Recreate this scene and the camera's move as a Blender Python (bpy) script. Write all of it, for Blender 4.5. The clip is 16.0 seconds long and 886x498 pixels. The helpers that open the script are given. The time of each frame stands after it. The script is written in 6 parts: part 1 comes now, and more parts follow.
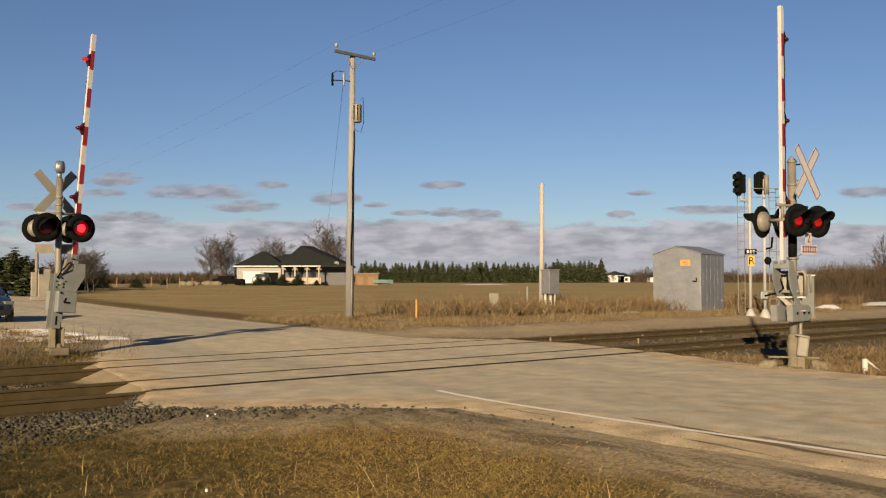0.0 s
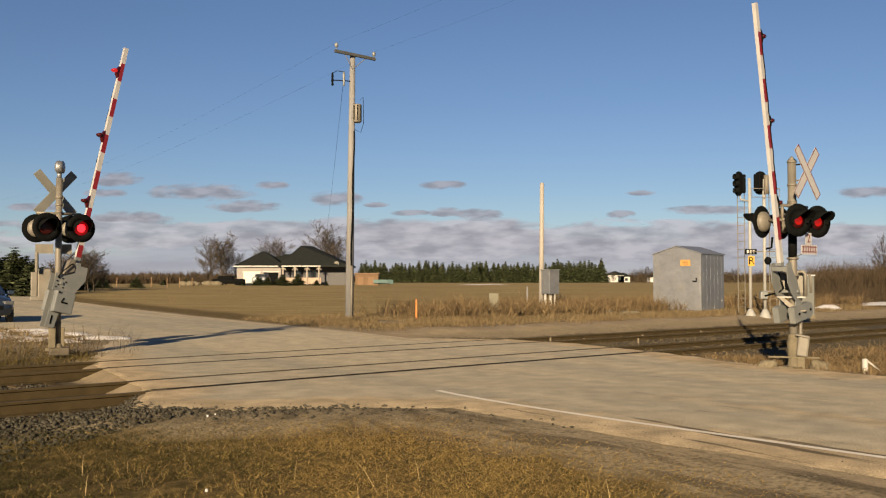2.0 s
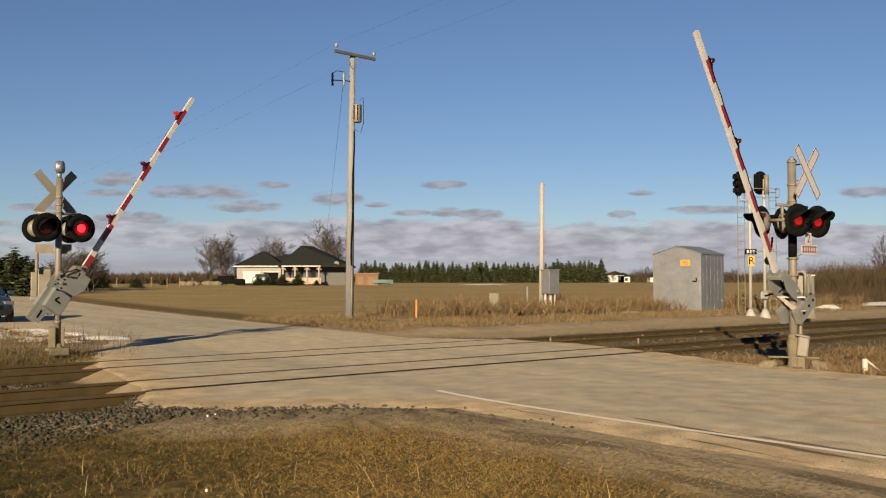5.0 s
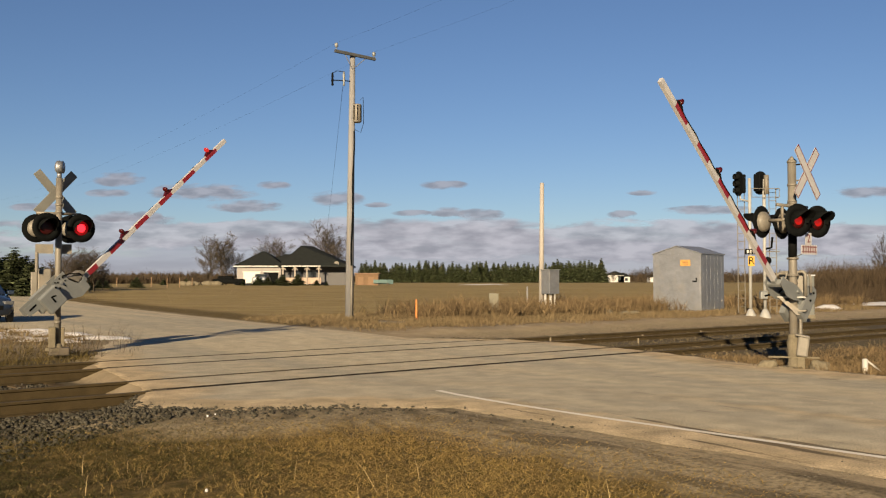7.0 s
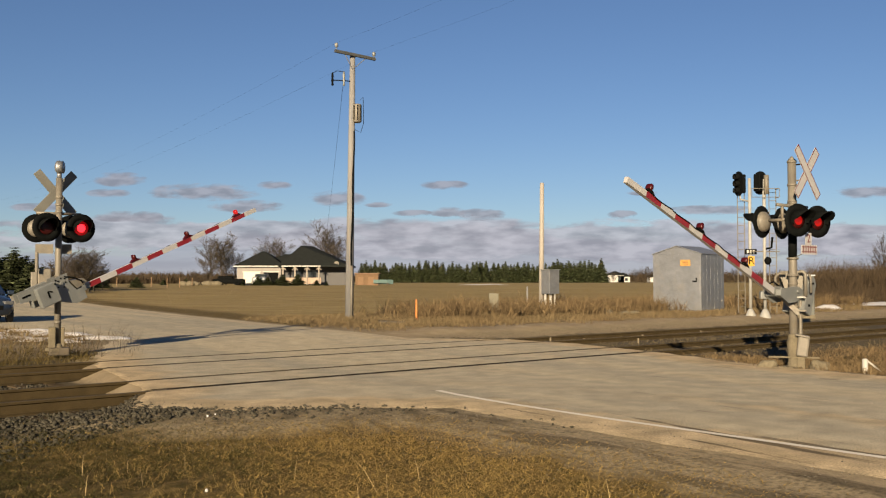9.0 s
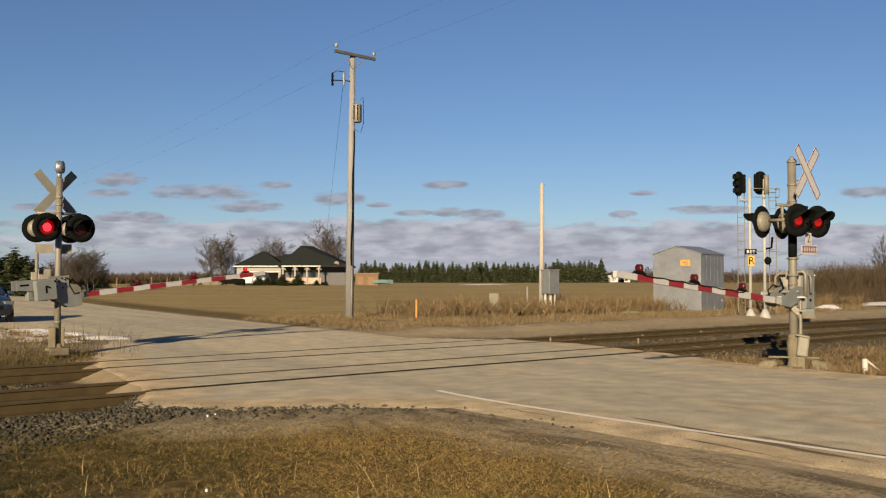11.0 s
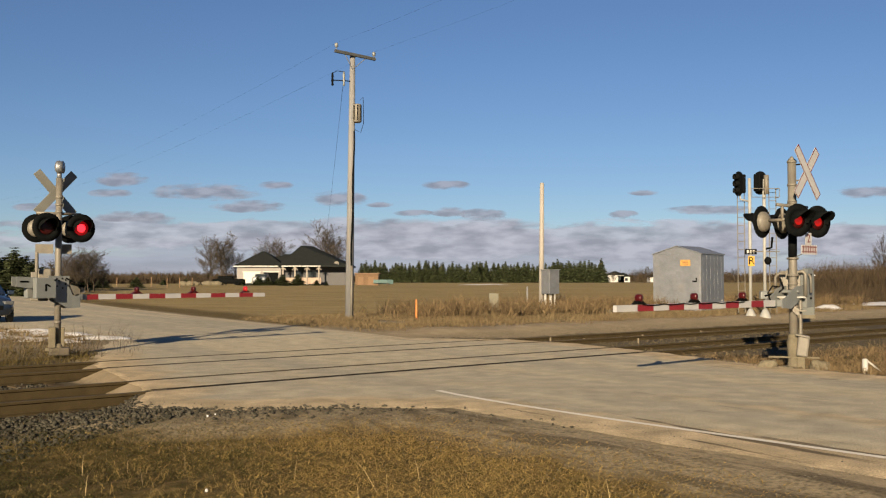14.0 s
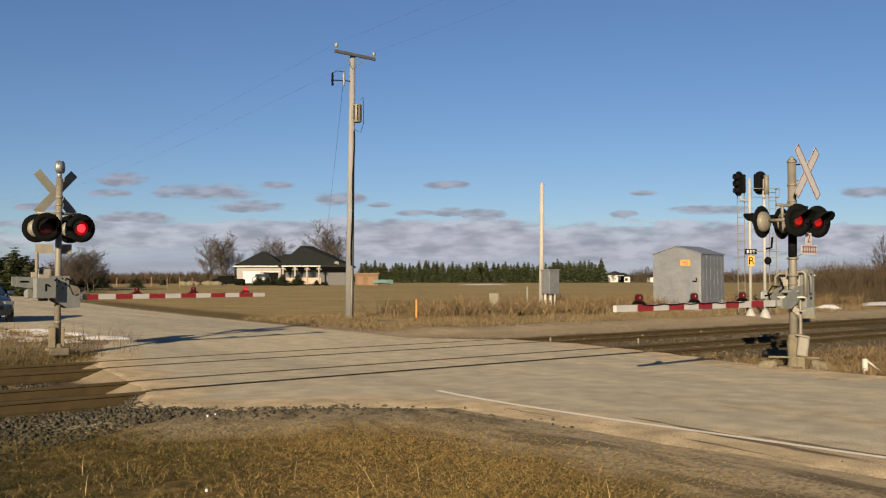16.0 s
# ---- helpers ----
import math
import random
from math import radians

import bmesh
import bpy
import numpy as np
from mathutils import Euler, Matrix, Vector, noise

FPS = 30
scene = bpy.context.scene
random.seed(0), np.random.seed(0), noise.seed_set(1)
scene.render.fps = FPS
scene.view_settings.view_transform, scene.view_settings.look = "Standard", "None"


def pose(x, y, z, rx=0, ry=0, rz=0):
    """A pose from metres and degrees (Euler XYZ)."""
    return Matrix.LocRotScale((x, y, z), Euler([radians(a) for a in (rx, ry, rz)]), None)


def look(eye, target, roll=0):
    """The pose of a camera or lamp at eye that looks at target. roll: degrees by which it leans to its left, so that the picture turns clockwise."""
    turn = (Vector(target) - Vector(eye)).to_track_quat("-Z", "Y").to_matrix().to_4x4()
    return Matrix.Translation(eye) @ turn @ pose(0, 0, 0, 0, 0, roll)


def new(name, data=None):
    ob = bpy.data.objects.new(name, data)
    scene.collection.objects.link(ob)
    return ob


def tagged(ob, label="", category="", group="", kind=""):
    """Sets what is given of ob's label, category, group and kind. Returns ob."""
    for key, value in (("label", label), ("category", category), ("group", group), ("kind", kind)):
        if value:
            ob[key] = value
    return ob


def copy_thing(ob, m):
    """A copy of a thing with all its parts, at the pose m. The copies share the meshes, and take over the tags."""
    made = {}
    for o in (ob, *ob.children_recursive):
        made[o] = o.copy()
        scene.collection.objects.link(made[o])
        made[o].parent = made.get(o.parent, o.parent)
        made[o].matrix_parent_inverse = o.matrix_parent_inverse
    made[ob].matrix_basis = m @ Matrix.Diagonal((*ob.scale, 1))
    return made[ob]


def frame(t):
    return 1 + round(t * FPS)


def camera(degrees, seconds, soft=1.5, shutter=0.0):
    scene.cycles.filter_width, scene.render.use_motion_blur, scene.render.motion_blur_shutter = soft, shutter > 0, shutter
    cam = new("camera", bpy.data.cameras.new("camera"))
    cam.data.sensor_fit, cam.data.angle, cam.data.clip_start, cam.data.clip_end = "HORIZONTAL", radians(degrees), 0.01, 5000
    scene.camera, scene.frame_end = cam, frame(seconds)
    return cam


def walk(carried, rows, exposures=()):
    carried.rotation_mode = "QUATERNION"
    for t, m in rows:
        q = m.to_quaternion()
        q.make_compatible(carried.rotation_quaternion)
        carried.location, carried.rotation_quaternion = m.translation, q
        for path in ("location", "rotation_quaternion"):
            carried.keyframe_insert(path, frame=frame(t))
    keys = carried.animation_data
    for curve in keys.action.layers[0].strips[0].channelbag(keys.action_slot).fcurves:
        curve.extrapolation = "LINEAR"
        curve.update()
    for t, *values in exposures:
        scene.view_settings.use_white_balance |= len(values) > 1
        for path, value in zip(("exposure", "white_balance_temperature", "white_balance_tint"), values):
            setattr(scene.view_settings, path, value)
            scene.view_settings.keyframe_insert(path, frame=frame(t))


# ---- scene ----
# ---------------------------------------------------------------- camera
cam = camera(48.27, 16.0, soft=1.2)
EYE = (0.0, 0.0, 1.55)
STAND = look(EYE, (0.0, 100.0, 1.55 + 100 * 56 / 1750))
walk(cam, [(0.0, STAND), (16.0, STAND)], exposures=[(0.0, 1.42, 6450, 17), (7.0, 1.42, 6300, 16), (16.0, 1.42, 6020, 15)])

# ---------------------------------------------------------------- light
SUN_WAY = Vector((1.07, 3.77, -1.12)).normalized()
world = bpy.data.worlds.new("world")
scene.world = world
world.use_nodes = True
wn, wl = world.node_tree.nodes, world.node_tree.links
sky = wn.new("ShaderNodeTexSky")
sky.sky_type = "NISHITA"
sky.sun_disc = False
sky.sun_elevation = math.asin(-SUN_WAY.z)
sky.sun_rotation = math.atan2(-SUN_WAY.x, -SUN_WAY.y)
sky.altitude = 800
sky.air_density, sky.dust_density, sky.ozone_density = 1.0, 0.05, 3.5
wn["Background"].inputs["Strength"].default_value = 0.028
haze = wn.new("ShaderNodeVectorMath")
haze.operation = "MULTIPLY"
haze.inputs[1].default_value = (1.0, 0.985, 1.012)
wl.new(sky.outputs["Color"], haze.inputs[0])
wl.new(haze.outputs[0], wn["Background"].inputs["Color"])
sun = new("sun", bpy.data.lights.new("sun", "SUN"))
sun.data.energy, sun.data.angle, sun.data.color = 5.0, radians(0.5), (1.0, 0.79, 0.47)
sun.matrix_world = look((0, 0, 30), Vector((0, 0, 30)) + SUN_WAY)


# ---------------------------------------------------------------- small tools
def fast_mesh(name, verts, tris):
    """A triangle mesh out of two arrays."""
    me = bpy.data.meshes.new(name)
    verts, tris = np.asarray(verts, np.float32), np.asarray(tris, np.int32)
    me.vertices.add(len(verts))
    me.vertices.foreach_set("co", verts.ravel())
    me.loops.add(tris.size)
    me.loops.foreach_set("vertex_index", tris.ravel())
    me.polygons.add(len(tris))
    me.polygons.foreach_set("loop_start", np.arange(0, tris.size, 3, dtype=np.int32))
    me.update(calc_edges=True)
    return me


def finish(bm, name, material, smooth=False):
    me = bpy.data.meshes.new(name)
    bmesh.ops.recalc_face_normals(bm, faces=bm.faces)
    if smooth:
        for fc in bm.faces:
            fc.smooth = True
    bm.to_mesh(me)
    bm.free()
    for m in material if isinstance(material, (list, tuple)) else [material]:
        me.materials.append(m)
    return me


def part(name, bm, material, parent=None, label="", smooth=False):
    ob = new(name, finish(bm, name, material, smooth))
    ob.parent = parent
    return tagged(ob, label)


def thing(name, at, label, category, group="", kind="", turn=0):
    ob = new(name)
    ob.empty_display_size = 0.2
    ob.matrix_basis = pose(*at, 0, 0, turn)
    return tagged(ob, label, category, group, kind)


def box(bm, c, size, m=None, bevel=0.0, mat=0):
    r = bmesh.ops.create_cube(bm, size=1.0)
    vs = r["verts"]
    bmesh.ops.scale(bm, vec=size, verts=vs)
    fs = list({fc for v in vs for fc in v.link_faces})
    for fc in fs:
        fc.material_index = mat
    if bevel:
        es = list({e for v in vs for e in v.link_edges})
        g = bmesh.ops.bevel(bm, geom=es, offset=bevel, segments=2, affect="EDGES", profile=0.5)
        vs = list({v for fc in g["faces"] for v in fc.verts} | {v for v in vs if v.is_valid})
        for fc in g["faces"]:
            fc.material_index = mat
    if m is not None:
        bmesh.ops.transform(bm, matrix=m, verts=vs)
    bmesh.ops.translate(bm, vec=c, verts=vs)
    return vs


def tube(bm, a, b, r0, r1=None, seg=12, mat=0, cap=True):
    a, b = Vector(a), Vector(b)
    r1 = r0 if r1 is None else r1
    q = (b - a).to_track_quat("Z", "Y").to_matrix().to_4x4()
    m = Matrix.Translation((a + b) / 2) @ q
    n0 = len(bm.faces)
    g = bmesh.ops.create_cone(bm, cap_ends=cap, segments=seg, radius1=r0, radius2=r1, depth=(b - a).length, matrix=m)
    for fc in {fc for v in g["verts"] for fc in v.link_faces}:
        fc.material_index = mat
    return g["verts"]


def pipe(bm, pts, r, seg=8, mat=0):
    pts = [Vector(p) for p in pts]
    side, rings = None, []
    for i, p in enumerate(pts):
        d = (pts[min(i + 1, len(pts) - 1)] - pts[max(i - 1, 0)]).normalized()
        side = d.orthogonal().normalized() if side is None else (side - d * side.dot(d)).normalized()
        t = d.cross(side)
        rings.append([bm.verts.new(p + (side * math.cos(2 * math.pi * k / seg) + t * math.sin(2 * math.pi * k / seg)) * r) for k in range(seg)])
    for a, b in zip(rings[:-1], rings[1:]):
        for k in range(seg):
            bm.faces.new((a[k], a[(k + 1) % seg], b[(k + 1) % seg], b[k])).material_index = mat
    bm.faces.new(rings[0][::-1]).material_index = mat
    bm.faces.new(rings[-1]).material_index = mat


def ball(bm, c, r, scale=(1, 1, 1), sub=2):
    m = Matrix.Translation(c) @ Matrix.Diagonal((*scale, 1))
    return bmesh.ops.create_icosphere(bm, subdivisions=sub, radius=r, matrix=m)["verts"]


def plate(bm, outline, y0, y1, m=None, mat=0, rim=None):
    """A plate cut to an outline in x and z, from y0 to y1."""
    f0 = [bm.verts.new((x, y0, z)) for x, z in outline]
    f1 = [bm.verts.new((x, y1, z)) for x, z in outline]
    fs = [bm.faces.new(f0), bm.faces.new(f1[::-1])]
    n = len(outline)
    for i in range(n):
        fs.append(bm.faces.new((f0[i], f1[i], f1[(i + 1) % n], f0[(i + 1) % n])))
    for k, fc in enumerate(fs):
        fc.material_index = mat if k < 2 or rim is None else rim
    if m is not None:
        bmesh.ops.transform(bm, matrix=m, verts=f0 + f1)


def lathe(bm, prof, m, seg=24, mat=0):
    """Turns a profile of (radius, height) round z."""
    rings = []
    for r, h in prof:
        rings.append([bm.verts.new(m @ Vector((r * math.cos(2 * math.pi * i / seg), r * math.sin(2 * math.pi * i / seg), h))) for i in range(seg)])
    for a, b in zip(rings[:-1], rings[1:]):
        for i in range(seg):
            fc = bm.faces.new((a[i], a[(i + 1) % seg], b[(i + 1) % seg], b[i]))
            fc.material_index = mat
    return rings


def letters(text, size, m, material, parent, name="lettering"):
    cu = bpy.data.curves.new(name, "FONT")
    cu.body, cu.size, cu.align_x, cu.align_y, cu.extrude = text, size, "CENTER", "CENTER", 0.002
    ob = bpy.data.objects.new(name, cu)
    me = bpy.data.meshes.new_from_object(ob)
    bpy.data.objects.remove(ob)
    me.transform(m)
    me.materials.clear()
    me.materials.append(material)
    o = new(name, me)
    o.parent = parent
    return o


# ---------------------------------------------------------------- materials
def surface(name, colour, rough=0.6, metal=0.0, vary=0.15, scale=8.0, fine=60.0, bump=0.15, dirt=None, dirt_amount=0.35, island=0.0, per_object=0.0, stretch=(1, 1, 1), spec=0.5):
    """A worn surface: colour broken by noise at two sizes, dirt patches and fine relief."""
    m = bpy.data.materials.new(name)
    m.use_nodes = True
    n, l = m.node_tree.nodes, m.node_tree.links
    b = n["Principled BSDF"]
    b.inputs["Roughness"].default_value, b.inputs["Metallic"].default_value = rough, metal
    b.inputs["Specular IOR Level"].default_value = spec
    co = n.new("ShaderNodeTexCoord")
    mp = n.new("ShaderNodeMapping")
    mp.inputs["Scale"].default_value = stretch
    l.new(co.outputs["Object"], mp.inputs["Vector"])
    big, small = n.new("ShaderNodeTexNoise"), n.new("ShaderNodeTexNoise")
    big.inputs["Scale"].default_value, small.inputs["Scale"].default_value = scale, fine
    big.inputs["Detail"].default_value, small.inputs["Detail"].default_value = 5, 3
    l.new(mp.outputs[0], big.inputs["Vector"])
    l.new(mp.outputs[0], small.inputs["Vector"])
    add = n.new("ShaderNodeMath")
    add.operation = "MULTIPLY_ADD"
    add.inputs[1].default_value = 0.5
    l.new(small.outputs["Fac"], add.inputs[0])
    l.new(big.outputs["Fac"], add.inputs[2])
    src = add.outputs[0]
    if island or per_object:
        rnd = n.new("ShaderNodeNewGeometry" if island else "ShaderNodeObjectInfo")
        ma = n.new("ShaderNodeMath")
        ma.operation = "MULTIPLY_ADD"
        ma.inputs[1].default_value = island or per_object
        l.new(rnd.outputs["Random Per Island" if island else "Random"], ma.inputs[0])
        l.new(src, ma.inputs[2])
        sub = n.new("ShaderNodeMath")
        sub.operation = "SUBTRACT"
        sub.inputs[1].default_value = (island or per_object) / 2
        l.new(ma.outputs[0], sub.inputs[0])
        src = sub.outputs[0]
    ramp = n.new("ShaderNodeMapRange")
    ramp.inputs["From Min"].default_value, ramp.inputs["From Max"].default_value = 0.35, 1.15
    ramp.inputs["To Min"].default_value, ramp.inputs["To Max"].default_value = 1 - vary * 1.6, 1 + vary * 1.6
    l.new(src, ramp.inputs["Value"])
    mix = n.new("ShaderNodeVectorMath")
    mix.operation = "SCALE"
    mix.inputs[0].default_value = colour
    l.new(ramp.outputs[0], mix.inputs["Scale"])
    out = mix.outputs[0]
    if dirt:
        dn = n.new("ShaderNodeTexNoise")
        dn.inputs["Scale"].default_value, dn.inputs["Detail"].default_value, dn.inputs["Roughness"].default_value = scale * 0.6, 8, 0.7
        l.new(mp.outputs[0], dn.inputs["Vector"])
        dr = n.new("ShaderNodeMapRange")
        dr.inputs["From Min"].default_value, dr.inputs["From Max"].default_value = 0.5, 0.75
        dr.inputs["To Max"].default_value = dirt_amount
        l.new(dn.outputs["Fac"], dr.inputs["Value"])
        mx = n.new("ShaderNodeMix")
        mx.data_type = "RGBA"
        l.new(dr.outputs[0], mx.inputs[0])
        l.new(out, mx.inputs[6])
        mx.inputs[7].default_value = (*dirt, 1)
        out = mx.outputs[2]
    l.new(out, b.inputs["Base Color"])
    if bump:
        bp = n.new("ShaderNodeBump")
        bp.inputs["Strength"].default_value, bp.inputs["Distance"].default_value = bump, 0.02
        l.new(small.outputs["Fac"], bp.inputs["Height"])
        l.new(bp.outputs[0], b.inputs["Normal"])
    return m


def glow(name, colour, strength):
    m = bpy.data.materials.new(name)
    m.use_nodes = True
    b = m.node_tree.nodes["Principled BSDF"]
    b.inputs["Base Color"].default_value = (*(0.12 * c for c in colour), 1)
    b.inputs["Roughness"].default_value = 0.25
    b.inputs["Emission Color"].default_value = (*colour, 1)
    b.inputs["Emission Strength"].default_value = strength
    return m


GALV = surface("galvanised_steel", (0.186, 0.196, 0.213), 0.5, 0.65, 0.16, 5, 40, 0.1, (0.30, 0.27, 0.22), 0.4)
SILVER = surface("aluminium_paint", (0.118, 0.109, 0.0927), 0.55, 0.12, 0.2, 5, 40, 0.15, (0.13, 0.098, 0.06), 0.6, spec=0.3)
GREY = surface("grey_paint", (0.129, 0.138, 0.138), 0.5, 0.2, 0.12, 4, 50, 0.08, (0.27, 0.25, 0.21), 0.35)
CROSS_BACK = surface("bare_sheet_back", (0.128, 0.128, 0.115), 0.6, 0.2, 0.15, 5, 40, 0.1)
BLACK = surface("black_paint", (0.0035, 0.004, 0.004), 0.8, 0, 0.2, 8, 60, 0.06, spec=0.04)
# near black for the groove walls: the rail gap's shade put into colour
GROOVE_SHADE = surface("flangeway_shade", (0.012, 0.011, 0.010), 0.95, 0, 0.2, 6, 40, 0.1, spec=0.05)
AGED_WHITE = surface("aged_white_paint", (0.223, 0.225, 0.218), 0.6, 0, 0.12, 4, 40, 0.08, (0.14, 0.115, 0.08), 0.5, spec=0.3)
GRIT = surface("road_grit", (0.078, 0.0676, 0.0516), 0.9, 0, 0.15, 9, 60, 0.3, island=0.9)
MUD = surface("dark_mud", (0.055, 0.045, 0.032), 0.9, 0, 0.2, 6, 40, 0.3)
WHITE = surface("white_paint", (0.301, 0.298, 0.285), 0.5, 0, 0.06, 5, 60, 0.06, (0.45, 0.41, 0.33), 0.35)
WHITE_SHEET = surface("white_reflective_sheet", (0.268, 0.267, 0.275), 0.4, 0, 0.06, 5, 90, 0.03, (0.5, 0.46, 0.38), 0.3)
RED_SHEET = surface("red_reflective_sheet", (0.128, 0.00768, 0.0115), 0.4, 0, 0.12, 5, 90, 0.03, (0.25, 0.03, 0.03), 0.3)
RED_LINE = surface("red_paint", (0.085, 0.012, 0.012), 0.6, 0, 0.1)
CONCRETE = surface("concrete", (0.110, 0.096, 0.068), 0.95, 0, 0.25, 5, 40, 0.6, (0.07, 0.055, 0.035), 0.6, spec=0.1)
POLE_WOOD = surface("weathered_pole", (0.137, 0.139, 0.146), 0.85, 0, 0.22, 3, 30, 0.4, (0.22, 0.18, 0.13), 0.5, stretch=(6, 6, 0.35))
ARM_WOOD = surface("crossarm_wood", (0.045, 0.048, 0.05), 0.9, 0, 0.2, 6, 40, 0.4, stretch=(1, 8, 8), spec=0.1)
RAIL_SIDE = surface("rusty_rail", (0.039, 0.0292, 0.0149), 0.9, 0.0, 0.25, 4, 60, 0.3, (0.016, 0.012, 0.007), 0.5, spec=0.05)
RAIL_TOP = surface("rail_head", (0.045, 0.037, 0.026), 0.8, 0, 0.15, 5, 60, 0.05, spec=0.06)
TIE_WOOD = surface("creosoted_tie", (0.060, 0.045, 0.028), 0.95, 0, 0.3, 3, 40, 0.6, per_object=0.5, spec=0.05)
STONE = surface("ballast_stone", (0.040, 0.037, 0.029), 0.95, 0, 0.2, 9, 60, 0.4, island=1.3, spec=0.05)
STONE_PALE = surface("tan_ballast_stone", (0.075, 0.062, 0.040), 0.95, 0, 0.15, 9, 60, 0.4, island=0.9, spec=0.05)
LAMP_RED = glow("lit_red_lens", (1.0, 0.012, 0.015), 2.1)
LAMP_RIM = glow("lit_red_lens_rim", (0.5, 0.006, 0.008), 0.16)
LENS_DARK = surface("dark_red_lens", (0.022, 0.003, 0.003), 0.3, 0, 0.1, 10, 80, 0.1, spec=0.2)
LENS_DIM = glow("dim_red_lens", (0.6, 0.010, 0.006), 0.26)
DRY_GRASS = surface("dry_grass", (0.0237, 0.0216, 0.0058), 0.8, 0, 0.25, 0.9, 4, 0, (0.045, 0.045, 0.012), 0.8, island=1.0, spec=0.15)
WEEDS = surface("dry_weeds", (0.118, 0.0896, 0.0499), 0.85, 0, 0.2, 0.7, 4, 0, (0.12, 0.075, 0.035), 0.6, island=1.0, spec=0.1)
TREE_TWIG = surface("tree_twigs", (0.0476, 0.039, 0.0293), 0.9, 0, 0.25, 1, 6, 0, island=0.6, spec=0.1)
TWIG = surface("bare_twigs", (0.0399, 0.0295, 0.0187), 0.9, 0, 0.25, 1, 6, 0, island=0.6, spec=0.1)
NEEDLES = surface("conifer_needles", (0.0333, 0.041, 0.0179), 0.8, 0, 0.35, 0.6, 4, 0, (0.07, 0.07, 0.03), 0.5, island=1.0, spec=0.15)
BARK = surface("bark", (0.109, 0.0768, 0.0544), 0.9, 0, 0.2, 3, 30, 0.3)
SNOW = surface("old_snow", (0.39, 0.395, 0.416), 0.7, 0, 0.08, 3, 25, 0.5, (0.40, 0.34, 0.25), 0.85)
ROOF = surface("dark_shingles", (0.0135, 0.0155, 0.0150), 0.95, 0, 0.15, 1.5, 20, 0.2, spec=0.05)
SIDING = surface("pale_siding", (0.174, 0.162, 0.154), 0.8, 0, 0.06, 1, 20, 0.1)
GLASS_DARK = surface("dark_window_glass", (0.02, 0.025, 0.03), 0.08, 0, 0.1, 1, 5, 0)
# ---------------------------------------------------------------- the lie of the land
U, V = Vector((0.749, 0.663, 0)), Vector((-0.663, 0.749, 0))   # along the tracks, across them
TRACK_TURN = math.degrees(math.atan2(U.y, U.x))
RAILS = (13.18, 14.68, 17.14, 18.64)
ROAD_LEFT = [(15.6, -9), (9.2, 0.5), (3.35, 8.5), (0.25, 12.45), (-1.3, 12.55), (-2.6, 12.2), (-3.75, 12.5), (-4.05, 14.0), (-4.85, 15.6), (-6.3, 18.3), (-7.3, 21.5), (-7.9, 24.3), (-12.5, 29.6), (-18, 33.5), (-25, 42.5), (-35, 60), (-55, 97), (-112, 195), (-402, 700)]
ROAD_RIGHT = [(21.3, -9), (16.2, 0.4), (11.0, 9.3), (7.6, 15.1), (7.25, 15.7), (6.7, 16.6), (6.2, 17.4), (5.8, 18.0), (5.2, 19.2), (4.6, 21.6), (3.3, 24.4), (1.6, 26.3), (-1.2, 26.6), (-3.3, 28.9), (-5.7, 32.7), (-10.4, 40.5), (-24, 64.5), (-43, 98), (-98, 193), (-386, 700)]


def smooth(a, b, x):
    t = np.clip((x - a) / (b - a), 0, 1)
    return t * t * (3 - 2 * t)


ROAD_POLY = np.array(ROAD_LEFT + ROAD_RIGHT[::-1], float)


def road_distance(x, y):
    """Metres to the edge of the road, negative on it."""
    p = np.stack([x, y], -1)
    best, inside = np.full(x.shape, 1e9), np.zeros(x.shape, bool)
    a = ROAD_POLY
    b = np.roll(a, -1, 0)
    for (ax, ay), (bx, by) in zip(a, b):
        d = np.array([bx - ax, by - ay])
        w = p - np.array([ax, ay])
        t = np.clip((w @ d) / (d @ d), 0, 1)
        best = np.minimum(best, np.hypot(w[..., 0] - t * d[0], w[..., 1] - t * d[1]))
        cross = ((ay > y) != (by > y)) & (x < (bx - ax) * (y - ay) / (by - ay + 1e-12) + ax)
        inside ^= cross
    return np.where(inside, -best, best)


def road_z(x, y):
    p = -0.663 * x + 0.749 * y
    r = np.hypot(x, y)
    return 0.11 * smooth(19.5, 24, p) + 0.72 * smooth(55, 150, r)


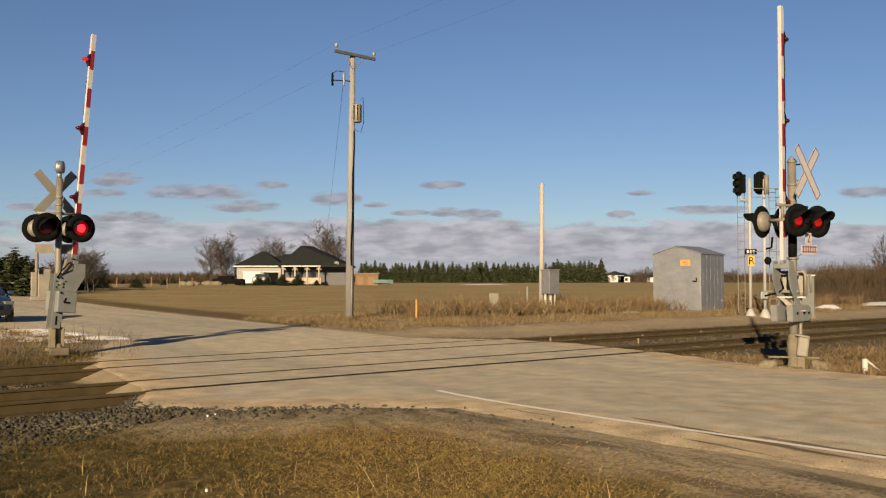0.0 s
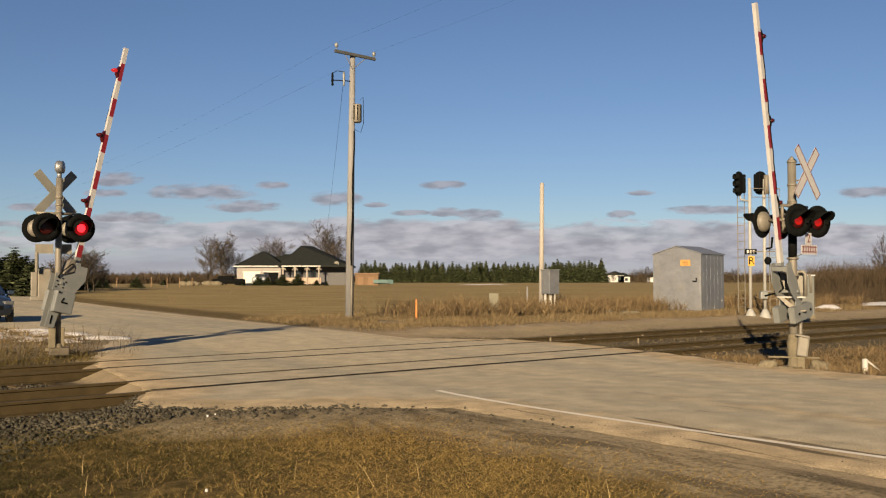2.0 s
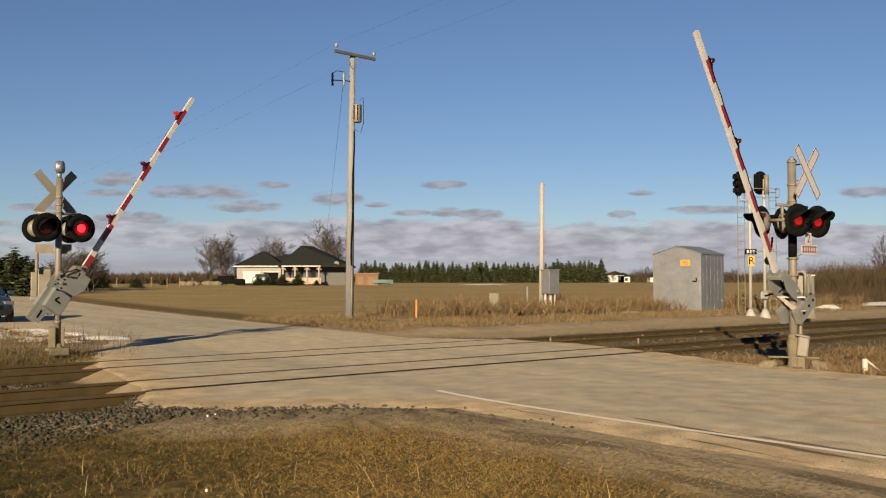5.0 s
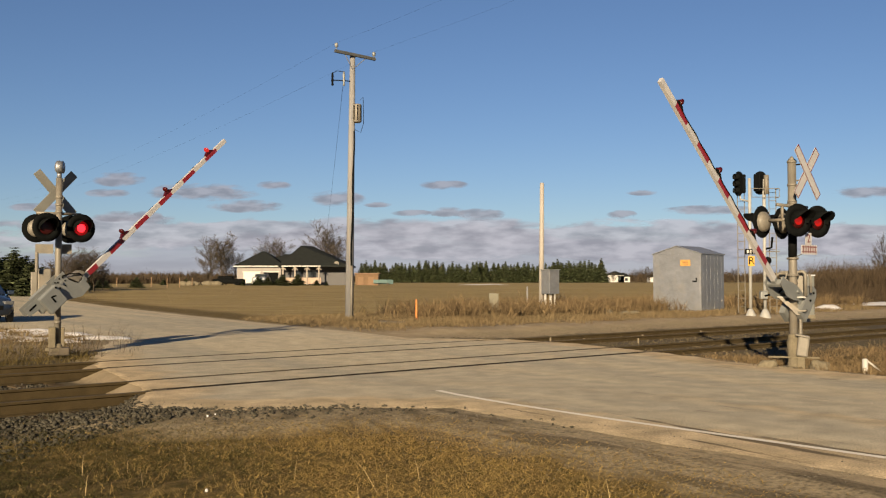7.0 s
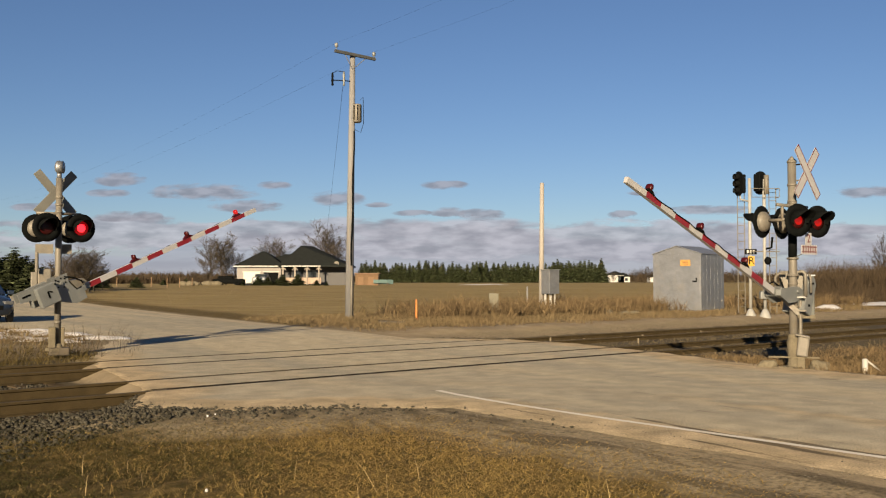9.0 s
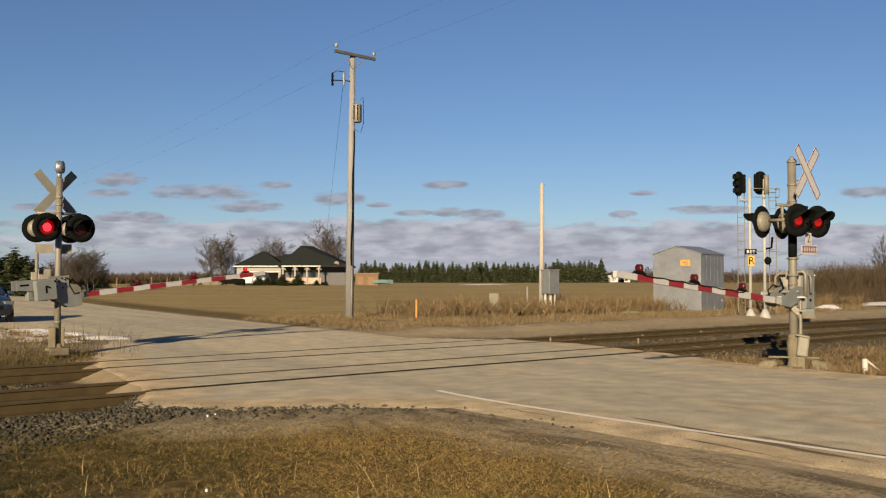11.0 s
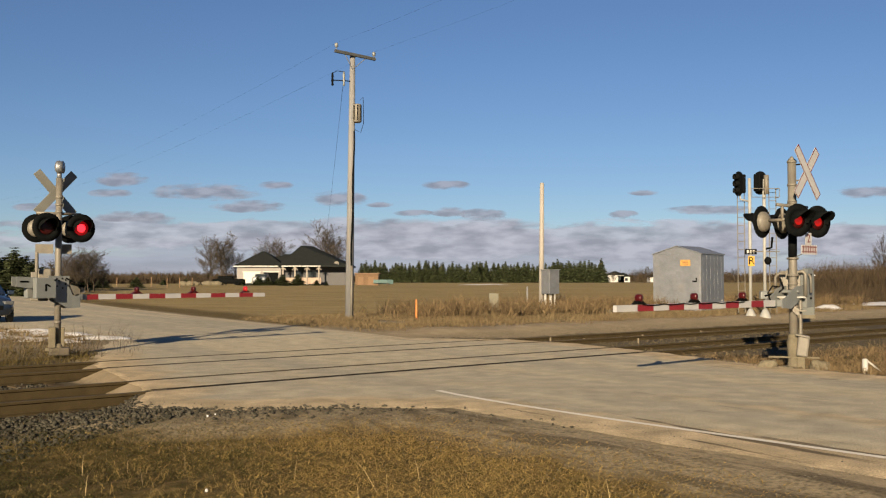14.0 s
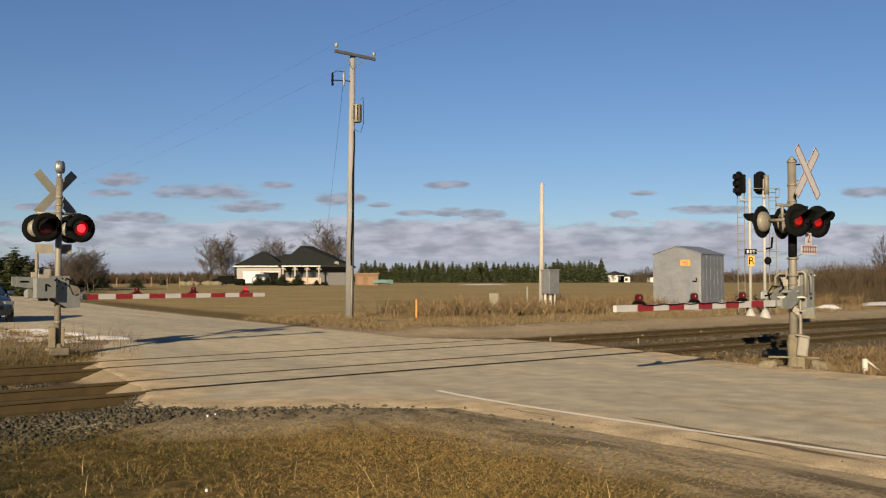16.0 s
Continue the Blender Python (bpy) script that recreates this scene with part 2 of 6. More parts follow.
def land(x, y, rd=None):
    """The height of the ground."""
    x, y = np.asarray(x, float), np.asarray(y, float)
    rd = road_distance(x, y) if rd is None else rd
    p, s = -0.663 * x + 0.749 * y, 0.749 * x + 0.663 * y
    r = np.hypot(x, y)
    near = -0.36 + 0.10 * smooth(2, 7, s)
    z = near + (-0.21 - near) * smooth(10.6, 12.3, p) + 0.34 * smooth(19.5, 21.6, p) + 0.085 * smooth(12, 15.5, s) * smooth(12.2, 13.0, p) * smooth(20.2, 18.9, p) + 0.72 * smooth(55, 150, r)
    z = z + 0.12 * smooth(-1, -6, s) * smooth(19.4, 20.4, p) * smooth(30, 24, p)
    z = z + 0.035 * np.sin(x * 1.3 + 0.7 * y) * np.sin(y * 0.9 - 0.4 * x) * smooth(0.5, 3, rd) * (1 - smooth(11.5, 12.5, p) * smooth(20.5, 19.5, p))
    z = z + 0.03 * np.sin(5.3 * x + 1.9 * y + 2 * np.sin(1.7 * y)) * np.sin(4.1 * y - 2.3 * x + 2 * np.sin(1.3 * x)) * smooth(0.4, 1.6, rd) * smooth(11.6, 11.0, p)
    w = smooth(2.6, 0.1, rd) * (1 - 0.92 * smooth(11.6, 12.6, p) * smooth(20.2, 19.2, p) * smooth(0.05, 0.6, rd))
    return z + (road_z(x, y) - 0.012 - z) * w - 0.25 * smooth(-0.3, -0.65, rd)


def spaced(stops):
    out = []
    for a, b, step in stops:
        out += list(np.arange(a, b, step))
    return np.array(out + [stops[-1][1]])


def build_ground():
    xs = spaced([(-1500, -300, 100), (-300, -60, 12), (-60, -14, 1.0), (-14, 16, 0.2), (16, 60, 1.0), (60, 300, 12), (300, 1500, 100)])
    ys = spaced([(-300, -20, 40), (-20, 5, 2.5), (5, 32, 0.2), (32, 62, 0.6), (62, 180, 4), (180, 400, 20), (400, 4200, 200)])
    X, Y = np.meshgrid(xs, ys)
    rd = road_distance(X, Y)
    Z = land(X, Y, rd)
    n, m = len(xs), len(ys)
    i = np.arange((m - 1) * (n - 1))
    a = (i // (n - 1)) * n + i % (n - 1)
    tris = np.concatenate([np.stack([a, a + 1, a + n + 1], 1), np.stack([a, a + n + 1, a + n], 1)])
    me = fast_mesh("ground", np.stack([X, Y, Z], -1).reshape(-1, 3), tris)
    p, s, r = -0.663 * X + 0.749 * Y, 0.749 * X + 0.663 * Y, np.hypot(X, Y)
    gravel = np.maximum(smooth(2.1, 0.5, rd) * smooth(-8, -2, s) * np.where((p > 19.4) & (X < -4), 0.25, 1.0), smooth(11.0, 11.6, p) * np.where(X < -4, smooth(20.2, 19.6, p), smooth(22.0, 20.4, p)))
    gravel = np.maximum(gravel, smooth(20.2, 20.8, p) * smooth(24.6, 22.8, p) * smooth(-2, 1, s))
    bed = smooth(11.0, 11.7, p) * smooth(20.6, 19.9, p) * smooth(0.2, 1.0, rd)
    apron = smooth(0.02, 0.2, rd) * smooth(1.5, 0.8, rd) * smooth(2.5, -0.5, X) * smooth(12.4, 11.6, p) * (Y < 16)
    bed = np.maximum(bed, 0.5 * apron)
    lane = 0.8 * smooth(20.4, 21.2, p) * smooth(23.3, 22.2, p) * smooth(-1, 2, s)
    field = smooth(27.5, 33, p) * smooth(1, 4, rd) * smooth(400, 300, r)
    for key, val in (("lip_shade", smooth(10.2, 9.2, p) * smooth(0.05, 0.3, rd) * smooth(2.4, 1.5, rd) * smooth(12, 11, p)), ("bed", bed), ("gravel", gravel), ("field", field), ("lane", np.maximum(lane, 0.8 * smooth(1.1, 0.1, rd) * (1 - apron) * np.where((p > 19.4) & (X < -4) & (Y < 30), 0.4, 1.0)))):
        me.attributes.new(key, "FLOAT", "POINT").data.foreach_set("value", val.astype(np.float32).ravel())
    for pl in me.polygons:
        pl.use_smooth = True
    mt = bpy.data.materials.new("earth_and_grass")
    mt.use_nodes = True
    N, L = mt.node_tree.nodes, mt.node_tree.links
    b = N["Principled BSDF"]
    b.inputs["Roughness"].default_value = 0.95
    b.inputs["Specular IOR Level"].default_value = 0.1
    co = N.new("ShaderNodeTexCoord")

    def noise_node(scale, detail=6, stretch=None):
        t = N.new("ShaderNodeTexNoise")
        t.inputs["Scale"].default_value, t.inputs["Detail"].default_value = scale, detail
        if stretch:
            mp = N.new("ShaderNodeMapping")
            mp.inputs["Rotation"].default_value = (0, 0, stretch[0])
            m2 = N.new("ShaderNodeMapping")
            m2.inputs["Scale"].default_value = stretch[1]
            L.new(co.outputs["Object"], mp.inputs["Vector"])
            L.new(mp.outputs[0], m2.inputs["Vector"])
            L.new(m2.outputs[0], t.inputs["Vector"])
        else:
            L.new(co.outputs["Object"], t.inputs["Vector"])
        return t.outputs["Fac"]

    def ramp(src, stops):
        c = N.new("ShaderNodeValToRGB")
        while len(c.color_ramp.elements) < len(stops):
            c.color_ramp.elements.new(0.5)
        for e, (at, col) in zip(c.color_ramp.elements, stops):
            e.position, e.color = at, (*col, 1)
        L.new(src, c.inputs[0])
        return c.outputs[0]

    def mixed(fac, c0, c1):
        x = N.new("ShaderNodeMix")
        x.data_type = "RGBA"
        L.new(fac, x.inputs[0])
        L.new(c0, x.inputs[6])
        L.new(c1, x.inputs[7])
        return x.outputs[2]

    def attr(key, noise_src, low, high):
        at = N.new("ShaderNodeAttribute")
        at.attribute_name = key
        ad = N.new("ShaderNodeMath")
        ad.operation = "ADD"
        L.new(at.outputs["Fac"], ad.inputs[0])
        L.new(noise_src, ad.inputs[1])
        mr = N.new("ShaderNodeMapRange")
        mr.inputs["From Min"].default_value, mr.inputs["From Max"].default_value = low, high
        L.new(ad.outputs[0], mr.inputs["Value"])
        return mr.outputs[0]

    grass = ramp(noise_node(7.0, 9), [(0.3, (0.0437, 0.036, 0.0106)), (0.5, (0.0796, 0.0566, 0.0198)), (0.7, (0.128, 0.0917, 0.0343))])
    grit = noise_node(9, 8)
    gravel_c = ramp(noise_node(22, 8), [(0.28, (0.0785, 0.0647, 0.0431)), (0.5, (0.172, 0.142, 0.0938)), (0.75, (0.241, 0.198, 0.132))])
    sand_c = ramp(noise_node(2.5, 8), [(0.3, (0.186, 0.146, 0.0927)), (0.7, (0.243, 0.199, 0.134))])
    field_c = ramp(noise_node(0.5, 10, (0.0, (0.12, 2.0, 1))), [(0.3, (0.137, 0.103, 0.0429)), (0.5, (0.195, 0.148, 0.0658)), (0.7, (0.245, 0.199, 0.0946))])
    c = mixed(attr("field", grit, 0.75, 1.25), grass, field_c)
    c = mixed(attr("gravel", noise_node(1.6, 8), 0.75, 1.15), c, gravel_c)
    c = mixed(attr("lane", noise_node(2.2, 8), 0.85, 1.3), c, sand_c)
    # dark streaks paint the shade behind broken asphalt lips into the shoulder colour
    streak = N.new("ShaderNodeMath")
    streak.operation = "MULTIPLY"
    L.new(attr("lip_shade", noise_node(2.4, 9, (radians(54), (0.30, 2.2, 1))), 1.47, 1.60), streak.inputs[0])
    streak.inputs[1].default_value = 0.75
    c = mixed(streak.outputs[0], c, ramp(noise_node(30, 6), [(0.3, (0.0274, 0.0223, 0.0149)), (0.7, (0.073, 0.059, 0.0389))]))
    c = mixed(attr("bed", noise_node(3.0, 8), 0.8, 1.2), c, ramp(noise_node(25, 8), [(0.3, (0.0335, 0.0277, 0.0188)), (0.7, (0.0913, 0.0753, 0.0486))]))
    L.new(c, b.inputs["Base Color"])
    bp = N.new("ShaderNodeBump")
    bp.inputs["Strength"].default_value, bp.inputs["Distance"].default_value = 0.6, 0.02
    L.new(noise_node(30, 8), bp.inputs["Height"])
    L.new(bp.outputs[0], b.inputs["Normal"])
    me.materials.append(mt)
    tagged(new("ground", me), "dry grass verge, gravel shoulder and brown stubble field", "ground", kind="structure")


def build_road():
    bm = bmesh.new()
    rows = []
    for (a, b), (c, d) in zip(zip(ROAD_LEFT[:-1], ROAD_LEFT[1:]), zip(ROAD_RIGHT[:-1], ROAD_RIGHT[1:])):
        n = max(3, min(40, int(math.hypot(b[0] - a[0], b[1] - a[1]) / 0.25))) if math.hypot(*a) < 40 else 4
        for k in range(n):
            t = k / n
            rows.append(((a[0] + (b[0] - a[0]) * t, a[1] + (b[1] - a[1]) * t), (c[0] + (d[0] - c[0]) * t, c[1] + (d[1] - c[1]) * t)))
    vs = []
    for (ax, ay), (bx, by) in rows:
        line = []
        for k in range(31):
            t = k / 30
            x, y = ax + (bx - ax) * t, ay + (by - ay) * t
            if k in (0, 30) and 1 < math.hypot(x, y) < 60:
                x, y = x + 0.09 * noise.noise((x * 1.3, y * 1.3, 0)) + 0.07 * noise.noise((x * 6, y * 6, 2)), y + 0.09 * noise.noise((x * 1.3, y * 1.3, 5)) + 0.07 * noise.noise((x * 6, y * 6, 7))
            line.append(bm.verts.new((x, y, float(road_z(np.float64(x), np.float64(y))))))
        vs.append(line)
    for r0, r1 in zip(vs[:-1], vs[1:]):
        for k in range(30):
            bm.faces.new((r0[k], r0[k + 1], r1[k + 1], r1[k]))
    for r in RAILS:
        inner = 1 if r in (RAILS[0], RAILS[2]) else -1
        wide = 0.17 if r == RAILS[0] else 0.125
        for off in (-0.052 * inner, wide * inner):
            geom = bm.verts[:] + bm.edges[:] + bm.faces[:]
            bmesh.ops.bisect_plane(bm, geom=geom, plane_co=V * (r + off), plane_no=V, dist=1e-5)
    doomed = []
    for fc in bm.faces:
        p = fc.calc_center_median().dot(V)
        for r in RAILS:
            inner = 1 if r in (RAILS[0], RAILS[2]) else -1
            lo, hi = sorted((r - 0.052 * inner, r + (0.17 if r == RAILS[0] else 0.125) * inner))
            if lo < p < hi:
                doomed.append(fc)
    bmesh.ops.delete(bm, geom=doomed, context="FACES")
    edge = [e for e in bm.edges if e.is_boundary]
    def groove(p):
        return min(abs(p.dot(V) - r) for r in RAILS) < 0.2

    inner_edges = [e for e in edge if all(groove(v.co) for v in e.verts) and abs((e.verts[0].co - e.verts[1].co).normalized().dot(U)) > 0.9]
    outer_edges = [e for e in edge if e not in set(inner_edges)]
    g = bmesh.ops.extrude_edge_only(bm, edges=inner_edges)
    for q in g["geom"]:
        if isinstance(q, bmesh.types.BMVert):
            q.co.z -= 0.20
        elif isinstance(q, bmesh.types.BMFace):
            q.material_index = 1
    g = bmesh.ops.extrude_edge_only(bm, edges=outer_edges)
    for q in g["geom"]:
        if isinstance(q, bmesh.types.BMVert):
            x, y = np.array([q.co.x, q.co.x + 0.05, q.co.x]), np.array([q.co.y, q.co.y, q.co.y + 0.05])
            d = road_distance(x, y)
            w = Vector((d[1] - d[0], d[2] - d[0], 0))
            q.co += (w.normalized() * (0.12 if 12.0 < q.co.dot(V) < 19.6 else 0.28) if w.length > 1e-6 else Vector()) + Vector((0, 0, -0.014))
    mt = bpy.data.materials.new("worn_asphalt")
    mt.use_nodes = True
    N, L = mt.node_tree.nodes, mt.node_tree.links
    b = N["Principled BSDF"]
    b.inputs["Roughness"].default_value = 0.9
    b.inputs["Specular IOR Level"].default_value = 0.08
    co = N.new("ShaderNodeTexCoord")
    mpr = N.new("ShaderNodeMapping")
    mpr.inputs["Rotation"].default_value = (0, 0, radians(-33))
    L.new(co.outputs["Object"], mpr.inputs["Vector"])
    lengthwise = N.new("ShaderNodeMapping")
    lengthwise.inputs["Scale"].default_value = (0.9, 0.07, 1)
    L.new(mpr.outputs[0], lengthwise.inputs["Vector"])

    def tex(scale, detail, vec):
        t = N.new("ShaderNodeTexNoise")
        t.inputs["Scale"].default_value, t.inputs["Detail"].default_value = scale, detail
        L.new(vec, t.inputs["Vector"])
        return t.outputs["Fac"]

    def ramp(src, stops):
        c = N.new("ShaderNodeValToRGB")
        for e, (at, col) in zip(c.color_ramp.elements, stops):
            e.position, e.color = at, (*col, 1)
        L.new(src, c.inputs[0])
        return c.outputs[0]

    def number(op, a, b=None, c=None):
        q = N.new("ShaderNodeMath")
        q.operation = op
        for i, v in enumerate((a, b, c)):
            if isinstance(v, (int, float)):
                q.inputs[i].default_value = v
            elif v is not None:
                L.new(v, q.inputs[i])
        return q.outputs[0]

    def between(src, lo, hi, to_lo=0.0, to_hi=1.0):
        r = N.new("ShaderNodeMapRange")
        r.interpolation_type = "SMOOTHSTEP"
        for key, v in (("From Min", lo), ("From Max", hi), ("To Min", to_lo), ("To Max", to_hi)):
            r.inputs[key].default_value = v
        L.new(src, r.inputs["Value"])
        return r.outputs[0]

    def blend(fac, c0, c1):
        x = N.new("ShaderNodeMix")
        x.data_type = "RGBA"
        L.new(fac, x.inputs[0])
        for i, v in ((6, c0), (7, c1)):
            if isinstance(v, tuple):
                x.inputs[i].default_value = (*v, 1)
            else:
                L.new(v, x.inputs[i])
        return x.outputs[2]

    edge_at = N.new("ShaderNodeAttribute")
    edge_at.attribute_name = "edge"
    lane_at = N.new("ShaderNodeAttribute")
    lane_at.attribute_name = "lane"
    ragged = number("MULTIPLY_ADD", tex(1.7, 9, co.outputs["Object"]), 1.3, number("SUBTRACT", edge_at.outputs["Fac"], 0.65))
    asphalt = ramp(tex(1.1, 7, lengthwise.outputs[0]), [(0.36, (0.284, 0.261, 0.204)), (0.62, (0.361, 0.318, 0.232))])
    sand = ramp(tex(1.3, 8, co.outputs["Object"]), [(0.34, (0.31, 0.248, 0.156)), (0.66, (0.421, 0.337, 0.217))])
    # wheel paths swept darker, sand drifted between and beside them
    lanes = number("SINE", number("MULTIPLY", ragged, 3.1))
    far_at = N.new("ShaderNodeAttribute")
    far_at.attribute_name = "far"
    sandy = number("MAXIMUM", between(ragged, 1.0, 0.35), number("MULTIPLY", number("MULTIPLY", between(lanes, 0.2, 1.0), number("MULTIPLY_ADD", lane_at.outputs["Fac"], 0.7, 0.3)), between(tex(0.9, 6, lengthwise.outputs[0]), 0.38, 0.62, 0.1, 0.7)))
    base = blend(number("MULTIPLY", sandy, number("MULTIPLY_ADD", far_at.outputs["Fac"], -0.75, 1.0)), asphalt, sand)
    # dark strips along the broken edge and short cracks further in
    edge_strips = number("MULTIPLY", between(tex(3.4, 9, lengthwise.outputs[0]), 0.585, 0.63), between(ragged, 1.05, 0.75))
    base = blend(number("MULTIPLY", edge_strips, number("MULTIPLY", lane_at.outputs["Fac"], 0.85)), base, (0.07, 0.055, 0.036))
    crack = number("MULTIPLY", between(tex(5.5, 10, lengthwise.outputs[0]), 0.655, 0.69), number("MULTIPLY", lane_at.outputs["Fac"], 0.5))
    base = blend(crack, base, (0.10, 0.085, 0.062))
    grain = ramp(tex(55, 6, co.outputs["Object"]), [(0.32, (0.62, 0.62, 0.62)), (0.68, (1.28, 1.28, 1.28))])
    blot = ramp(tex(2.6, 10, co.outputs["Object"]), [(0.30, (0.80, 0.81, 0.82)), (0.68, (1.14, 1.13, 1.12))])
    mu = N.new("ShaderNodeVectorMath")
    mu.operation = "MULTIPLY"
    L.new(base, mu.inputs[0])
    L.new(grain, mu.inputs[1])
    mu2 = N.new("ShaderNodeVectorMath")
    mu2.operation = "MULTIPLY"
    L.new(mu.outputs[0], mu2.inputs[0])
    L.new(blot, mu2.inputs[1])
    L.new(mu2.outputs[0], b.inputs["Base Color"])
    bp = N.new("ShaderNodeBump")
    bp.inputs["Strength"].default_value, bp.inputs["Distance"].default_value = 0.4, 0.01
    L.new(tex(70, 5, co.outputs["Object"]), bp.inputs["Height"])
    L.new(bp.outputs[0], b.inputs["Normal"])
    road = part("road", bm, [mt, GROOVE_SHADE])
    pts = np.array([v.co[:] for v in road.data.vertices])
    inward = np.clip(-road_distance(pts[:, 0], pts[:, 1]), 0, 9).astype(np.float32)
    ps, ss = pts @ np.array(V), pts @ np.array(U)
    road.data.attributes.new("lane", "FLOAT", "POINT").data.foreach_set("value", smooth(10.8, 9.6, ps).astype(np.float32))
    road.data.attributes.new("far", "FLOAT", "POINT").data.foreach_set("value", smooth(18.5, 22.0, ps).astype(np.float32))
    road.data.attributes.new("edge", "FLOAT", "POINT").data.foreach_set("value", inward)
    tagged(road, "sun-bleached sandy asphalt road over the rails", "road", kind="structure")
    # white edge line
    bm = bmesh.new()
    pts = [(-0.07, 13.98), (0.2, 13.48), (0.5, 13.0), (0.85, 12.48), (1.2, 12.0), (1.9, 11.08), (2.9, 9.88), (3.9, 8.66), (6.0, 5.9), (8.6, 2.3), (13.0, -4.0)]
    prev = None
    for k, (x, y) in enumerate(pts):
        a = pts[max(k - 1, 0)]
        c = pts[min(k + 1, len(pts) - 1)]
        d = Vector((c[0] - a[0], c[1] - a[1], 0)).normalized()
        n = Vector((-d.y, d.x, 0)) * 0.05
        cur = [bm.verts.new((x - n.x, y - n.y, 0.005)), bm.verts.new((x + n.x, y + n.y, 0.005))]
        if prev:
            bm.faces.new((prev[0], cur[0], cur[1], prev[1]))
        prev = cur
    tagged(part("edge_line", bm, surface("road_paint", (0.544, 0.517, 0.449), 0.7, 0, 0.08, 3, 40, 0.1, (0.50, 0.42, 0.30), 0.5)), "worn white painted road edge line", "road marking", kind="structure")


def build_tracks():
    prof = [(-0.075, -0.185), (0.075, -0.185), (0.075, -0.172), (0.012, -0.155), (0.010, -0.05), (0.036, -0.038), (0.036, -0.006), (0.028, 0.0), (-0.028, 0.0), (-0.036, -0.006), (-0.036, -0.038), (-0.010, -0.05), (-0.012, -0.155), (-0.075, -0.172)]
    rail_mesh = None
    tie_mesh = None
    m = Matrix(((U.x, V.x, 0, 0), (U.y, V.y, 0, 0), (0, 0, 1, 0), (0, 0, 0, 1)))
    for k, mid in enumerate((13.93, 17.89)):
        tr = thing("railway_track", (0, 0, 0), "rusty steel railway track on wooden ties", "railway track", "the two tracks", "structure")
        tr.matrix_basis = m @ pose(0, mid, 0)
        for side in (-0.75, 0.75):
            if rail_mesh is None:
                bm = bmesh.new()
                f0 = [bm.verts.new((-80, y, z)) for y, z in prof]
                f1 = [bm.verts.new((260, y, z)) for y, z in prof]
                n = len(prof)
                bm.faces.new(f0), bm.faces.new(f1[::-1])
                for i in range(n):
                    fc = bm.faces.new((f0[i], f0[(i + 1) % n], f1[(i + 1) % n], f1[i]))
                    fc.material_index = 1 if i in (6, 7, 8) else 0
                rail_mesh = finish(bm, "rail", [RAIL_SIDE, RAIL_TOP])
            ob = new("rail", rail_mesh)
            ob.parent, ob.location = tr, (0, side, 0)
        if tie_mesh is None:
            bm = bmesh.new()
            box(bm, (0, 0, -0.275), (0.23, 2.6, 0.18), bevel=0.012)
            for sd in (-0.75, 0.75):
                for w in (-0.09, 0.09):
                    box(bm, (0, sd + w, -0.178), (0.16, 0.07, 0.016), mat=1)
            tie_mesh = finish(bm, "tie", [TIE_WOOD, RAIL_SIDE])
        lo, hi = (8.2, 13.6) if k == 0 else (8.5, 14.8)
        s = -12.0
        rng = random.Random(k)
        while s < 60:
            if not (lo - 1.6 < s < 17.3 + 1.2 * k) or s < 3:
                inside = road_distance(np.array([(U * s + V * mid).x]), np.array([(U * s + V * mid).y]))[0] < -0.6
                if not inside:
                    ob = new("tie", tie_mesh)
                    ob.parent = tr
                    ob.matrix_basis = pose(s, rng.uniform(-0.06, 0.06), rng.uniform(-0.012, 0.008), 0, 0, rng.uniform(-1.5, 1.5))
            s += 0.55


build_ground()
build_road()
build_tracks()
# ---------------------------------------------------------------- crossing signals
MOVES = []


def turn_z(deg):
    return Matrix.Rotation(radians(deg), 4, "Z")


def facing(way):
    """A turn that takes local -y (the front) to the level direction given."""
    return Matrix.Rotation(math.atan2(way[1], way[0]) + math.pi / 2, 4, "Z")


